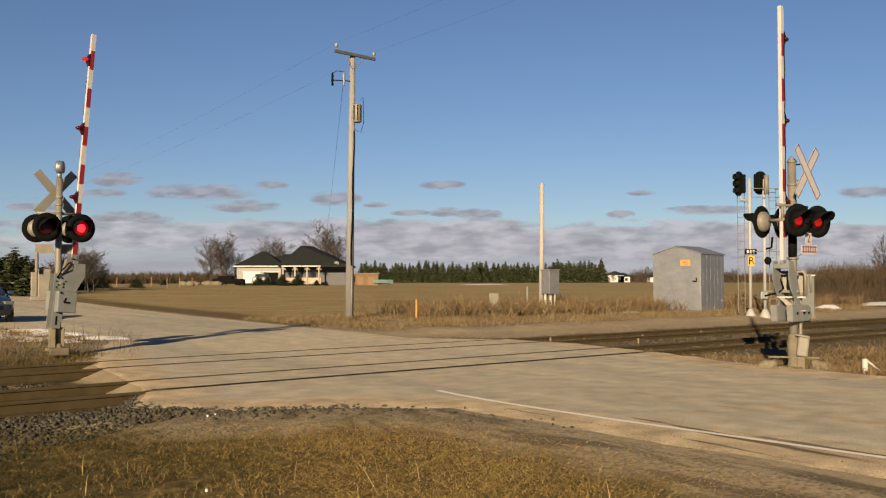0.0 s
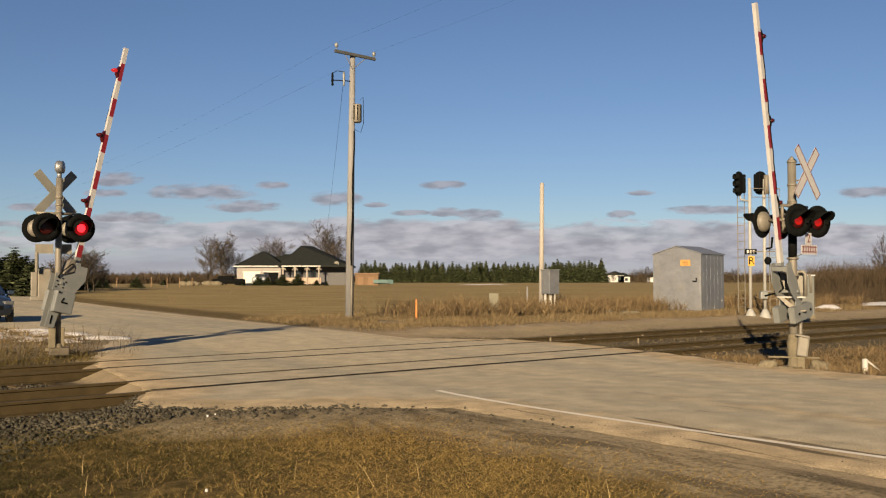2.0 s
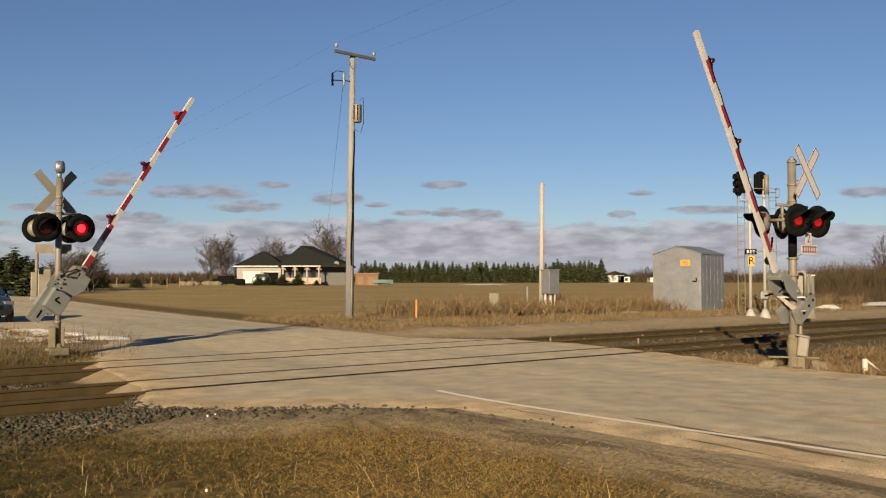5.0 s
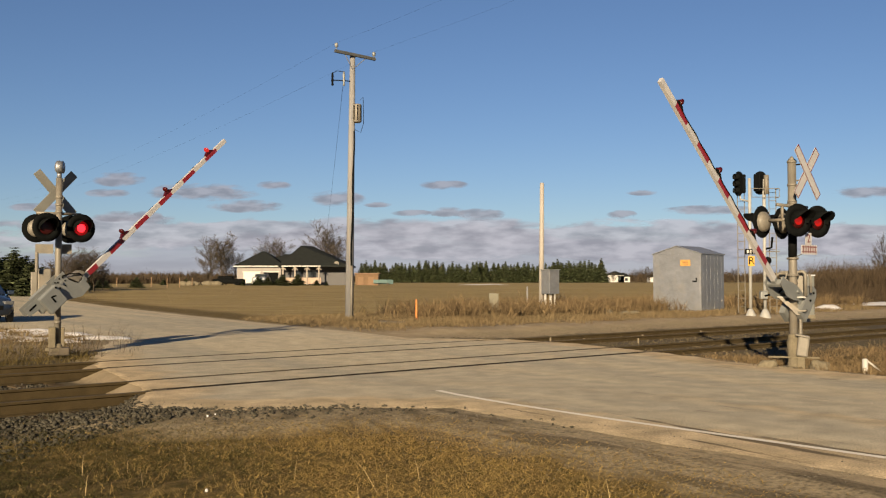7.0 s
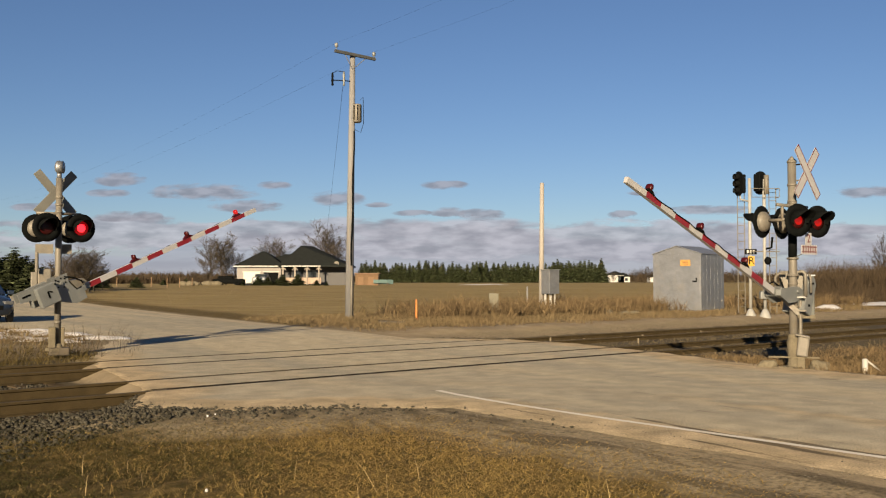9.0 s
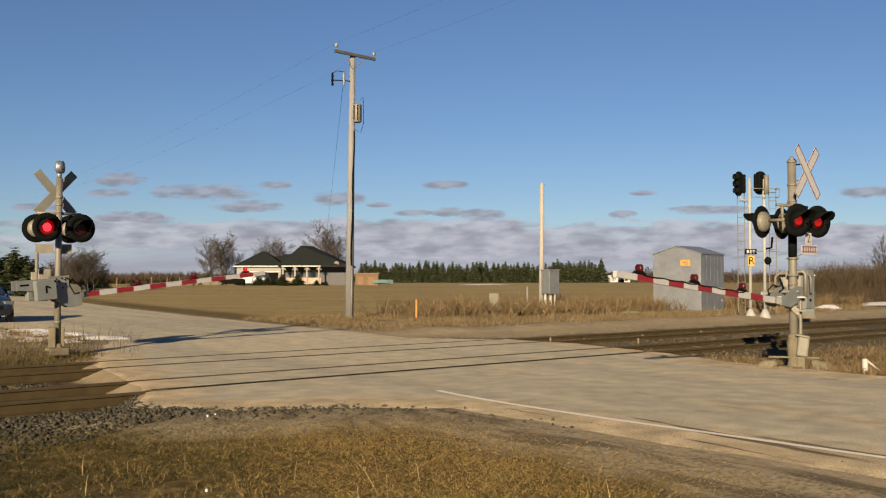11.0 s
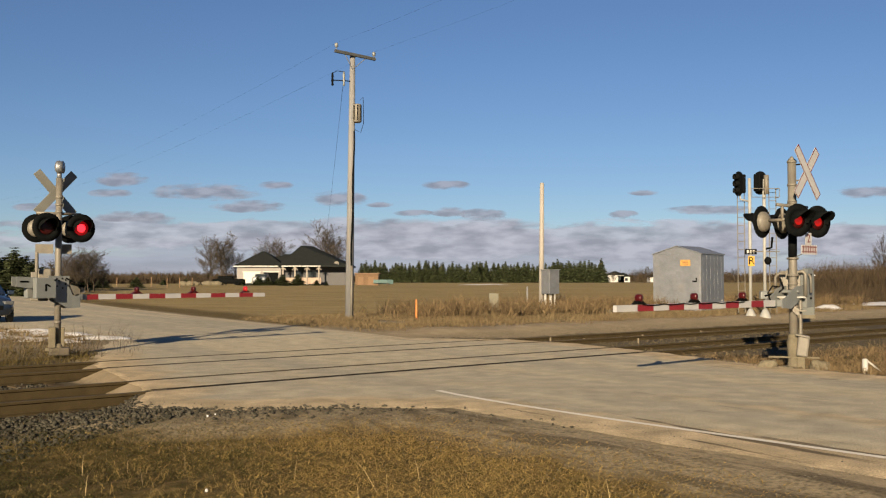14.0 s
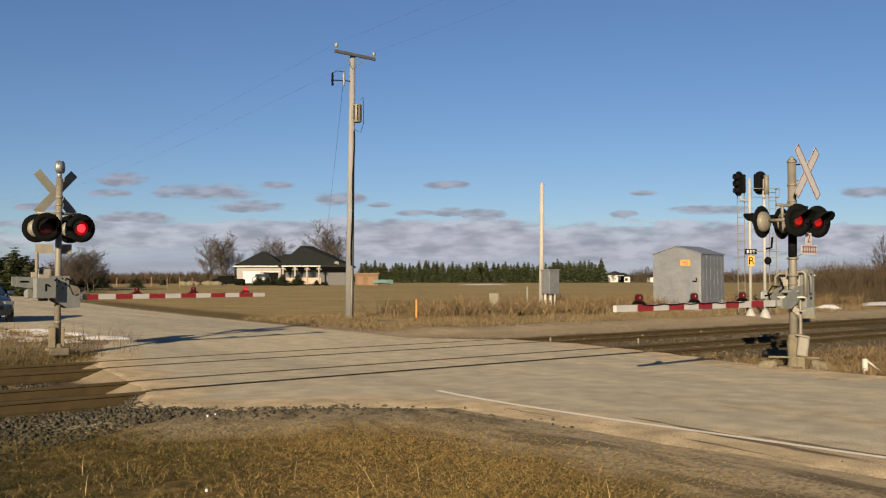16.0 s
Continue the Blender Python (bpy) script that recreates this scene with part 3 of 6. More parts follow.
def flasher(mast, at, way, lit_rows=None, dim=False):
    """A crossing lamp: round black background, hood, housing and lens, facing way."""
    m = Matrix.Translation(at) @ facing(way) @ Matrix.Rotation(radians(90), 4, "X")  # local z -> front
    bm = bmesh.new()
    lathe(bm, [(0.0, -0.012), (0.280, -0.012), (0.292, -0.004), (0.292, 0.004), (0.150, 0.008), (0.150, -0.01)], m, 32)
    bg = part("background", bm, BLACK, mast, "round black background disc", True)
    bm = bmesh.new()
    lathe(bm, [(0.185, -0.012), (0.185, -0.05), (0.165, -0.085), (0.10, -0.12), (0.04, -0.135), (0.0, -0.138)], m, 24)
    part("housing", bm, SILVER, bg, "silver painted lamp housing", True)
    bm = bmesh.new()
    prev = None
    for i in range(15):
        a = radians(-18 + 216 * i / 14)
        ln = 0.09 + 0.25 * max(0.0, math.sin(a)) ** 0.5
        ring = [bm.verts.new(m @ Vector((r * math.cos(a), r * math.sin(a), h))) for r, h in ((0.168, 0.0), (0.172, ln), (0.164, ln), (0.160, 0.0))]
        if prev:
            for k in range(3):
                bm.faces.new((prev[k], ring[k], ring[k + 1], prev[k + 1]))
        prev = ring
    part("hood", bm, BLACK, bg, "black lamp hood", True)
    bm = bmesh.new()
    lathe(bm, [(0.0, 0.012), (0.085, 0.009)], Matrix(), 28, 0)
    lathe(bm, [(0.085, 0.009), (0.148, -0.002), (0.148, -0.008)], Matrix(), 28, 2)
    lathe(bm, [(0.148, -0.008), (0.10, -0.018), (0.0, -0.022)], Matrix(), 28, 1)
    bmesh.ops.remove_doubles(bm, verts=bm.verts, dist=1e-4)
    lens = part("lens", bm, [LENS_DIM if dim else LAMP_RED, LENS_DARK, LENS_DARK if dim else LAMP_RIM], bg, "red glass lens", True)
    lens.matrix_basis = m
    if lit_rows:
        rows = []
        for t, on in lit_rows:
            rows.append((t, m @ Matrix.Rotation(radians(on), 4, "Y")))
        MOVES.append((lens, rows))
    elif not dim:
        lens.matrix_basis = m @ Matrix.Rotation(math.pi, 4, "Y")


def flash_rows(lit_first):
    """Lens turns for a lamp of a pair that flash in turn: 0 lit, 180 dark."""
    edges, t = [], 0.39
    while t < 16:
        edges += [(t, True), (t + 0.76, False)]
        t += 1.745
    state = 180 if lit_first else 0       # the first lamp starts dark
    rows = [(0.0, state)]
    for t, on in edges:
        if t + 0.07 > 16:
            break
        goal = 0 if on == lit_first else 180
        rows += [(t - 0.0667, state), (t - 0.0334, state + (goal - state) * 0.33), (t, state + (goal - state) * 0.67), (t + 0.0334, goal)]
        state = goal
    rows.append((16.0, state))
    return rows


def crossbuck(mast, at, way, front_seen):
    m = Matrix.Translation(at) @ facing(way)
    for k, a in enumerate((-48, 48) if front_seen else (48, -48)):
        bm = bmesh.new()
        r = Matrix.Rotation(radians(a), 4, "Y")
        vs = box(bm, (0, 0, 0), (1.14, 0.012, 0.18), bevel=0.004)
        bmesh.ops.transform(bm, matrix=m @ Matrix.Translation((0, -0.014 * k, 0)) @ r, verts=bm.verts)
        bl = part("crossbuck_blade", bm, WHITE_SHEET if front_seen else CROSS_BACK, mast, "white crossbuck blade with red border" if front_seen else "bare metal back of a crossbuck blade")
        if front_seen:
            bm = bmesh.new()
            for c, sz in (((0, 0, 0.084), (1.14, 0.004, 0.012)), ((0, 0, -0.084), (1.14, 0.004, 0.012)), ((0.564, 0, 0), (0.012, 0.004, 0.154)), ((-0.564, 0, 0), (0.012, 0.004, 0.154))):
                box(bm, c, sz)
            bmesh.ops.transform(bm, matrix=m @ Matrix.Translation((0, -0.014 * k - 0.0085, 0)) @ r, verts=bm.verts)
            part("red_border", bm, RED_LINE, bl, "red border strip")
    for dz in (-0.13, 0.16):
        bm = bmesh.new()
        tube(bm, m @ Vector((0, 0.005, dz)), m @ Vector((0, 0.20, dz)), 0.014, seg=8)
        part("bracket", bm, SILVER, mast)


def gate_arm(mast, at, az, length, angles, near_side, marks, drop=0.20):
    """The arm with its fork plates and counterweight, turning about `at` (in the mast's space)."""
    bm = bmesh.new()
    if near_side > 0:
        fork = [(0.19, 0.145), (-0.16, 0.145), (-0.15, -0.34), (0.17, -0.52), (0.43, -0.50), (0.43, -0.26), (0.27, -0.26), (0.17, -0.06)]
        tail = [(-0.16, 0.10), (-0.16, -0.16), (-0.92, -0.06), (-0.92, 0.13)]
        gap = 0.10
    else:
        fork = [(-0.02, 0.10), (0.16, 0.04), (0.42, -0.10), (0.55, -0.13), (0.55, -0.28), (0.22, -0.30), (0.0, -0.20), (-0.16, -0.08), (-0.16, 0.10)]
        tail = [(-0.15, 0.09), (-0.15, -0.08), (-0.40, -0.16), (-0.40, 0.20)]
        gap = 0.15
    for yy in (-gap, gap):
        plate(bm, fork, yy - 0.008, yy + 0.008)
        plate(bm, tail, yy - 0.010, yy + 0.006)
    box(bm, (0.45, 0, -drop), (0.08, 2 * gap, 0.12), bevel=0.01)
    tube(bm, (0, -gap - 0.04, 0), (0, gap + 0.04, 0), 0.03, seg=10)
    arm = part("gate_arm", bm, GREY, mast, "grey steel gate arm fork", False)
    if near_side > 0:
        for y0, y1 in ((-0.26, -0.115), (0.115, 0.26)):
            bm = bmesh.new()
            box(bm, (-0.38, (y0 + y1) / 2, -0.10), (0.43, y1 - y0, 0.41), bevel=0.018)
            cw = part("counterweight", bm, GREY, arm, "grey cast counterweight block")
            bm = bmesh.new()
            yf = y0 - 0.004 if y0 < 0 else y1 + 0.004
            box(bm, (-0.39, yf, -0.09), (0.035, 0.008, 0.14))
            box(bm, (-0.34, yf, -0.045), (0.10, 0.008, 0.03), Matrix.Rotation(radians(28), 4, "Y"))
            part("weight_mark", bm, BLACK, cw, "short black painted mark")
            bm = bmesh.new()
            tube(bm, (-0.2, yf, 0.06), (-0.2, yf - 0.02 if y0 < 0 else yf + 0.02, 0.06), 0.02, seg=8)
            part("bolt", bm, BLACK, cw)
        for yy in (-gap - 0.013, gap + 0.009):
            bm = bmesh.new()
            box(bm, (-0.76, yy, 0.03), (0.18, 0.006, 0.035))
            part("slot", bm, BLACK, arm, "dark slot in the tail plate")
        for yy, o in ((-gap, -0.02), (gap, 0.02)):
            for bx, bz in ((0.10, 0.06), (0.03, 0.09), (-0.04, 0.05), (0.10, -0.02), (0.0, 0.0), (-0.08, -0.06), (0.04, -0.10), (-0.09, 0.09)):
                bm = bmesh.new()
                tube(bm, (bx, yy, bz), (bx, yy + o, bz), 0.017, seg=8)
                part("bolt", bm, BLACK, arm)
        bm = bmesh.new()
        plate(bm, [(0.20, -0.03), (0.50, -0.10), (0.55, -0.20), (0.30, -0.24)], -0.10, 0.10)
        part("breakaway_bracket", bm, SILVER, arm, "pale breakaway bracket")
        bm = bmesh.new()
        pipe(bm, [(0.10, -gap - 0.03, 0.10), (0.26, -gap - 0.05, 0.02), (0.42, -gap - 0.04, -0.12), (0.46, -0.06, -drop + 0.06)], 0.014, 6)
        part("arm_lead", bm, BLACK, arm, "black lamp lead")
    else:
        for s in (-1, 1):
            bm = bmesh.new()
            plate(bm, [(-0.24, 0.32), (-0.30, 0.41), (-0.44, 0.43), (-0.53, 0.33), (-0.53, -0.27), (-0.24, -0.29)], s * gap - 0.06, s * gap + 0.06)
            bmesh.ops.bevel(bm, geom=bm.edges[:], offset=0.012, segments=2, affect="EDGES")
            cw = part("counterweight", bm, GREY, arm, "grey cast counterweight plate")
            bm = bmesh.new()
            for bz in (-0.12, 0.12, 0.30):
                tube(bm, (-0.38, s * (gap + 0.058), bz), (-0.38, s * (gap + 0.08), bz), 0.022, seg=8)
            part("bolts", bm, BLACK, cw)["kind"] = "stuff"
        bm = bmesh.new()
        pipe(bm, [(0.0, -gap - 0.03, 0.08), (0.22, -gap - 0.05, 0.10), (0.44, -gap - 0.02, -0.02), (0.58, -0.05, -drop + 0.05)], 0.013, 6)
        part("arm_lead", bm, BLACK, arm, "black lamp lead")
    # the striped arm
    x = 0.50
    for k, (w, kind) in enumerate(marks):
        x1 = x + w
        h0, h1 = (0.056 - 0.010 * (q - 0.5) / (length - 0.5) for q in (x, x1))
        bm = bmesh.new()
        plate(bm, [(x, -drop - h0), (x1, -drop - h1), (x1, -drop + h1), (x, -drop + h0)], -0.034, 0.034, rim=1)
        if kind == "g":
            part("arm_root", bm, [GREY, GREY], arm, "bare metal root of the arm")
        else:
            part("stripe", bm, [RED_SHEET if kind == "r" else WHITE_SHEET, WHITE_SHEET], arm, "red reflective stripe" if kind == "r" else "white reflective stripe")
        x = x1
    # three lamps on the arm with their cable
    bm = bmesh.new()
    for a, b in ((length - 0.62, length - 2.05), (length - 2.05, length - 3.5)):
        k = [(a + (b - a) * i / 8, 0.043, 0.040 - drop + 0.010 * math.cos(i * 2.2)) for i in range(9)]
        pipe(bm, k, 0.009, 5)
    part("cable", bm, BLACK, arm, "black lamp cable")
    for lx, tipmost in ((length - 0.58, True), (length - 2.05, False), (length - 3.5, False)):
        bm = bmesh.new()
        for s in (-1, 1):
            m = Matrix.Translation((lx, 0.0, 0.145 - drop)) @ Matrix.Rotation(radians(90 * s), 4, "X") @ Matrix.Diagonal((0.9, 1.35, 1, 1))
            lathe(bm, [(0.043, 0.0), (0.043, 0.04), (0.034, 0.055), (0.0, 0.062)], m, 16, 0)
        lamp = part("arm_lamp", bm, [ARM_TIP if tipmost and near_side > 0 else ARM_RED], arm, "round red gate arm lamp", True)
        bm = bmesh.new()
        plate(bm, [(lx - 0.13, 0.055 - drop), (lx + 0.13, 0.055 - drop), (lx + 0.05, 0.105 - drop), (lx - 0.05, 0.105 - drop)], -0.042, 0.042)
        part("lamp_bracket", bm, ARM_RED if near_side > 0 else BLACK, lamp)
    base = Matrix.Translation(at) @ turn_z(az)
    MOVES.append((arm, [(t, base @ Matrix.Rotation(radians(-a), 4, "Y")) for t, a in angles]))
    return arm


ARM_TIP = glow("lit_arm_lamp", (0.5, 0.014, 0.012), 0.45)
ARM_RED = surface("red_lamp_glass", (0.0336, 0.00192, 0.0024), 0.35, 0, 0.1, 10, 60, 0.05, spec=0.3)
TO_US, AWAY = Vector((0.663, -0.749, 0)), Vector((-0.663, 0.749, 0))


def mast_body(name, at, height, label, dark_band, r=0.064, cone=True):
    mast = thing(name, at, label, "crossing signal", "the two crossing signals")
    bm = bmesh.new()
    tube(bm, (0, 0, 0.0), (0, 0, height), r, r, 20)
    for z in (0.55, 1.42, 1.5, height - 0.72, height - 0.42, 2.95):
        tube(bm, (0, 0, z), (0, 0, z + 0.045), r + 0.009, seg=20)
    part("mast", bm, SILVER, mast, "silver painted steel mast", True)
    if dark_band:
        bm = bmesh.new()
        tube(bm, (0, 0, dark_band[0]), (0, 0, dark_band[1]), r + 0.0025, seg=20)
        part("dark_collar", bm, BLACK, mast, "black collar on the mast", True)
    bm = bmesh.new()
    lathe(bm, [(0.0, 0.62), (0.09, 0.62), (0.10, 0.58), (0.115, 0.42), (0.10, 0.12), (0.13, 0.0)] if cone else [(0.0, 0.14), (0.10, 0.14), (0.14, 0.0)], Matrix(), 16)
    bmesh.ops.create_cube(bm, size=1.0, matrix=Matrix.Translation((0, 0, 0.02)) @ turn_z(41) @ Matrix.Diagonal((0.36, 0.36, 0.06, 1)))
    part("base_casting", bm, CONCRETE, mast, "cast metal junction base")
    return mast


def build_right_signal():
    at = Vector((6.28, 17.75, -0.03))
    mast = mast_body("crossing_signal", at, 3.70, "silver crossing signal mast with crossbuck and four lamps", (1.98, 2.42), 0.074)
    bm = bmesh.new()
    tube(bm, (0, 0, 3.70), (0, 0, 3.74), 0.085, seg=16)
    tube(bm, (0, 0, 3.74), (0, 0, 3.82), 0.075, 0.012, 16)
    part("cap", bm, SILVER, mast, "pointed mast cap", True)
    m = facing(TO_US)
    crossbuck(mast, (0.25, -0.05, 3.52), TO_US, True)
    arm_dir = m.to_3x3() @ Vector((1, 0, 0))
    bm = bmesh.new()
    pipe(bm, [(arm_dir * -0.52 + Vector((0, 0, 2.92))), (arm_dir * 0.52 + Vector((0, 0, 2.92)))], 0.03, 10)
    for k in (-0.345, 0.345):
        tube(bm, arm_dir * k + Vector((0, 0, 2.92)), arm_dir * k + Vector((0, 0, 2.66)), 0.028, seg=10)
        tube(bm, arm_dir * k + TO_US * 0.16 + Vector((0, 0, 2.66)), arm_dir * k + AWAY * 0.26 + Vector((0, 0, 2.66)), 0.028, seg=10)
    part("lamp_crossarm", bm, SILVER, mast, "silver lamp crossarm pipe", True)
    for k in (-0.345, 0.345):
        flasher(mast, arm_dir * k + TO_US * 0.30 + Vector((0, 0, 2.64)), Vector((0.366, -0.930, 0)), dim=True)
        flasher(mast, arm_dir * k + AWAY * 0.40 + Vector((0, 0, 2.64)), AWAY, dim=True)
    # track count sign
    sm = Matrix.Translation((0.24, -0.12, 2.16)) @ facing(Vector((0.62, -0.78, 0)))
    bm = bmesh.new()
    vs = box(bm, (0, 0, 0.16), (0.19, 0.01, 0.22))
    vs += box(bm, (0.02, 0, -0.03), (0.50, 0.01, 0.17))
    bmesh.ops.transform(bm, matrix=sm, verts=bm.verts)
    sign = part("track_count_sign", bm, WHITE_SHEET, mast, "white sign with red track symbol and the figure 2")
    bm = bmesh.new()
    for dz in (-0.065, 0.02):
        box(bm, (0.02, -0.007, dz), (0.47, 0.004, 0.016))
    for i in range(6):
        box(bm, (-0.165 + 0.075 * i, -0.0075, -0.022), (0.02, 0.004, 0.13))
    bmesh.ops.transform(bm, matrix=sm, verts=bm.verts)
    part("track_symbol", bm, RED_LINE, sign, "red track symbol")
    letters("2", 0.22, sm @ Matrix.Translation((0, -0.008, 0.165)) @ Matrix.Rotation(radians(90), 4, "X"), RED_LINE, sign, "figure")
    bm = bmesh.new()
    tube(bm, sm @ Vector((-0.15, 0.02, -0.10)), (0, 0, 1.98), 0.010, seg=6)
    part("sign_bracket", bm, SILVER, mast)
    # gate machine behind the mast, its shelf, brackets and pipes
    R, A = Vector((0.943, -0.334, 0)), Vector((0.334, 0.943, 0))
    lie = turn_z(-19.5)

    def spot(r, a, z):
        return R * r + A * a + Vector((0, 0, z))

    bm = bmesh.new()
    box(bm, spot(0.0, 0.30, 1.53), (0.46, 0.26, 0.46), lie, bevel=0.03)
    gm = part("gate_machine", bm, SILVER, mast, "tan painted gate machine housing")
    bm = bmesh.new()
    box(bm, spot(0.0, 0.162, 1.53), (0.36, 0.02, 0.36), lie, bevel=0.008)
    part("cover", bm, SILVER, gm)
    bm = bmesh.new()
    box(bm, spot(-0.03, -0.06, 1.285), (0.48, 0.20, 0.03), lie, bevel=0.006)
    part("shelf", bm, AGED_WHITE, mast, "pale steel shelf plate")
    for pts, r in (([spot(-0.12, 0.02, 1.71), spot(-0.24, 0.02, 1.71), spot(-0.30, 0.02, 1.64), spot(-0.30, 0.0, 1.30)], 0.028),
                   ([spot(0.21, 0.02, 1.30), spot(0.21, 0.02, 1.70), spot(0.17, 0.02, 1.74), spot(0.10, 0.02, 1.74)], 0.034),
                   ([spot(0.30, 0.04, 1.36), spot(0.30, 0.04, 1.62), spot(0.27, 0.04, 1.70)], 0.024)):
        bm = bmesh.new()
        pipe(bm, pts, r, 8)
        part("bracket_pipe", bm, SILVER, mast, "", True)
    bm = bmesh.new()
    plate(bm, [(-0.24, 0.0), (-0.16, 0.0), (0.10, -0.20), (0.10, -0.30), (0.06, -0.30)], -0.05, 0.05, Matrix.Translation(spot(0, -0.10, 1.27)) @ lie)
    part("strut", bm, SILVER, mast, "slanting steel strut")
    bm = bmesh.new()
    box(bm, spot(0.12, -0.08, 1.045), (0.20, 0.16, 0.03), lie, bevel=0.005)
    tube(bm, spot(0.12, 0.02, 0.55), spot(0.12, 0.02, 1.28), 0.032, seg=10)
    part("conduit", bm, SILVER, mast, "tan conduit beside the mast")
    for z in (1.66, 1.96, 1.10):
        bm = bmesh.new()
        tube(bm, (0, 0, z), (0, 0, z + 0.035), 0.105, seg=18)
        part("clamp", bm, SILVER, mast, "pale pipe clamp", True)
    bm = bmesh.new()
    pipe(bm, [spot(-0.22, -0.04, 1.62), spot(-0.16, -0.08, 1.44), spot(-0.26, -0.1, 1.36), spot(-0.40, -0.08, 1.33), spot(-0.48, -0.02, 1.30)], 0.016, 6)
    part("loose_cable", bm, BLACK, mast, "loose black cable")
    bm = bmesh.new()
    vs = box(bm, (0, 0, 0), (0.20, 0.20, 0.38), Matrix.Rotation(radians(7), 4, "Y"), bevel=0.03)
    bmesh.ops.transform(bm, matrix=Matrix.Translation(spot(0.155, -0.06, 0.42)) @ lie, verts=bm.verts)
    jb = part("junction_box", bm, SILVER, mast, "dull grey junction box at the mast foot")
    bm = bmesh.new()
    box(bm, spot(0.15, -0.08, 0.60), (0.24, 0.24, 0.03), lie @ Matrix.Rotation(radians(10), 4, "Y"), bevel=0.008)
    part("lid", bm, SILVER, jb)
    bm = bmesh.new()
    box(bm, spot(0.12, -0.02, 0.10), (0.14, 0.18, 0.26), lie, bevel=0.02)
    part("stub_pedestal", bm, CONCRETE, mast, "rough stub pedestal")
    for r, a in ((-0.44, 0.02), (0.42, 0.0)):
        bm = bmesh.new()
        c = spot(r, a, 0.03)
        vs = ball(bm, c, 0.16, (1.15, 0.9, 0.8), 3)
        for v in vs:
            v.co += (v.co - c) * 0.5 * noise.noise(v.co * 8)
        part("foundation", bm, CONCRETE, mast, "rough concrete foundation block")
    bm = bmesh.new()
    box(bm, spot(0.0, -0.08, 0.215), (0.86, 0.05, 0.03), lie, bevel=0.005)
    part("cross_strip", bm, CONCRETE, mast, "thin steel strip across the foot")
    angles = [(0, 90.0), (0.9, 89.8), (1.0, 88.9), (1.5, 83.8), (2, 79.8), (2.5, 76.1), (3, 72.2), (3.5, 68.5), (4, 64.8), (6.5, 45.3), (7, 41.8), (7.5, 38.3), (8, 33.8), (8.5, 27.3), (9, 21.3), (9.2, 19.0), (10, 11.3), (11.3, 3.7), (11.5, 2.4), (11.7, 1.6), (11.9, 1.1), (12.1, 0.3), (12.4, -0.1), (16, -0.1)]
    gate_arm(mast, Vector((6.19, 17.7, 1.355)) - at, 223.2, 5.11, angles, -1, [(0.06, "g")] + [(0.405, "wr"[i % 2]) for i in range(10)] + [(0.50, "w")])


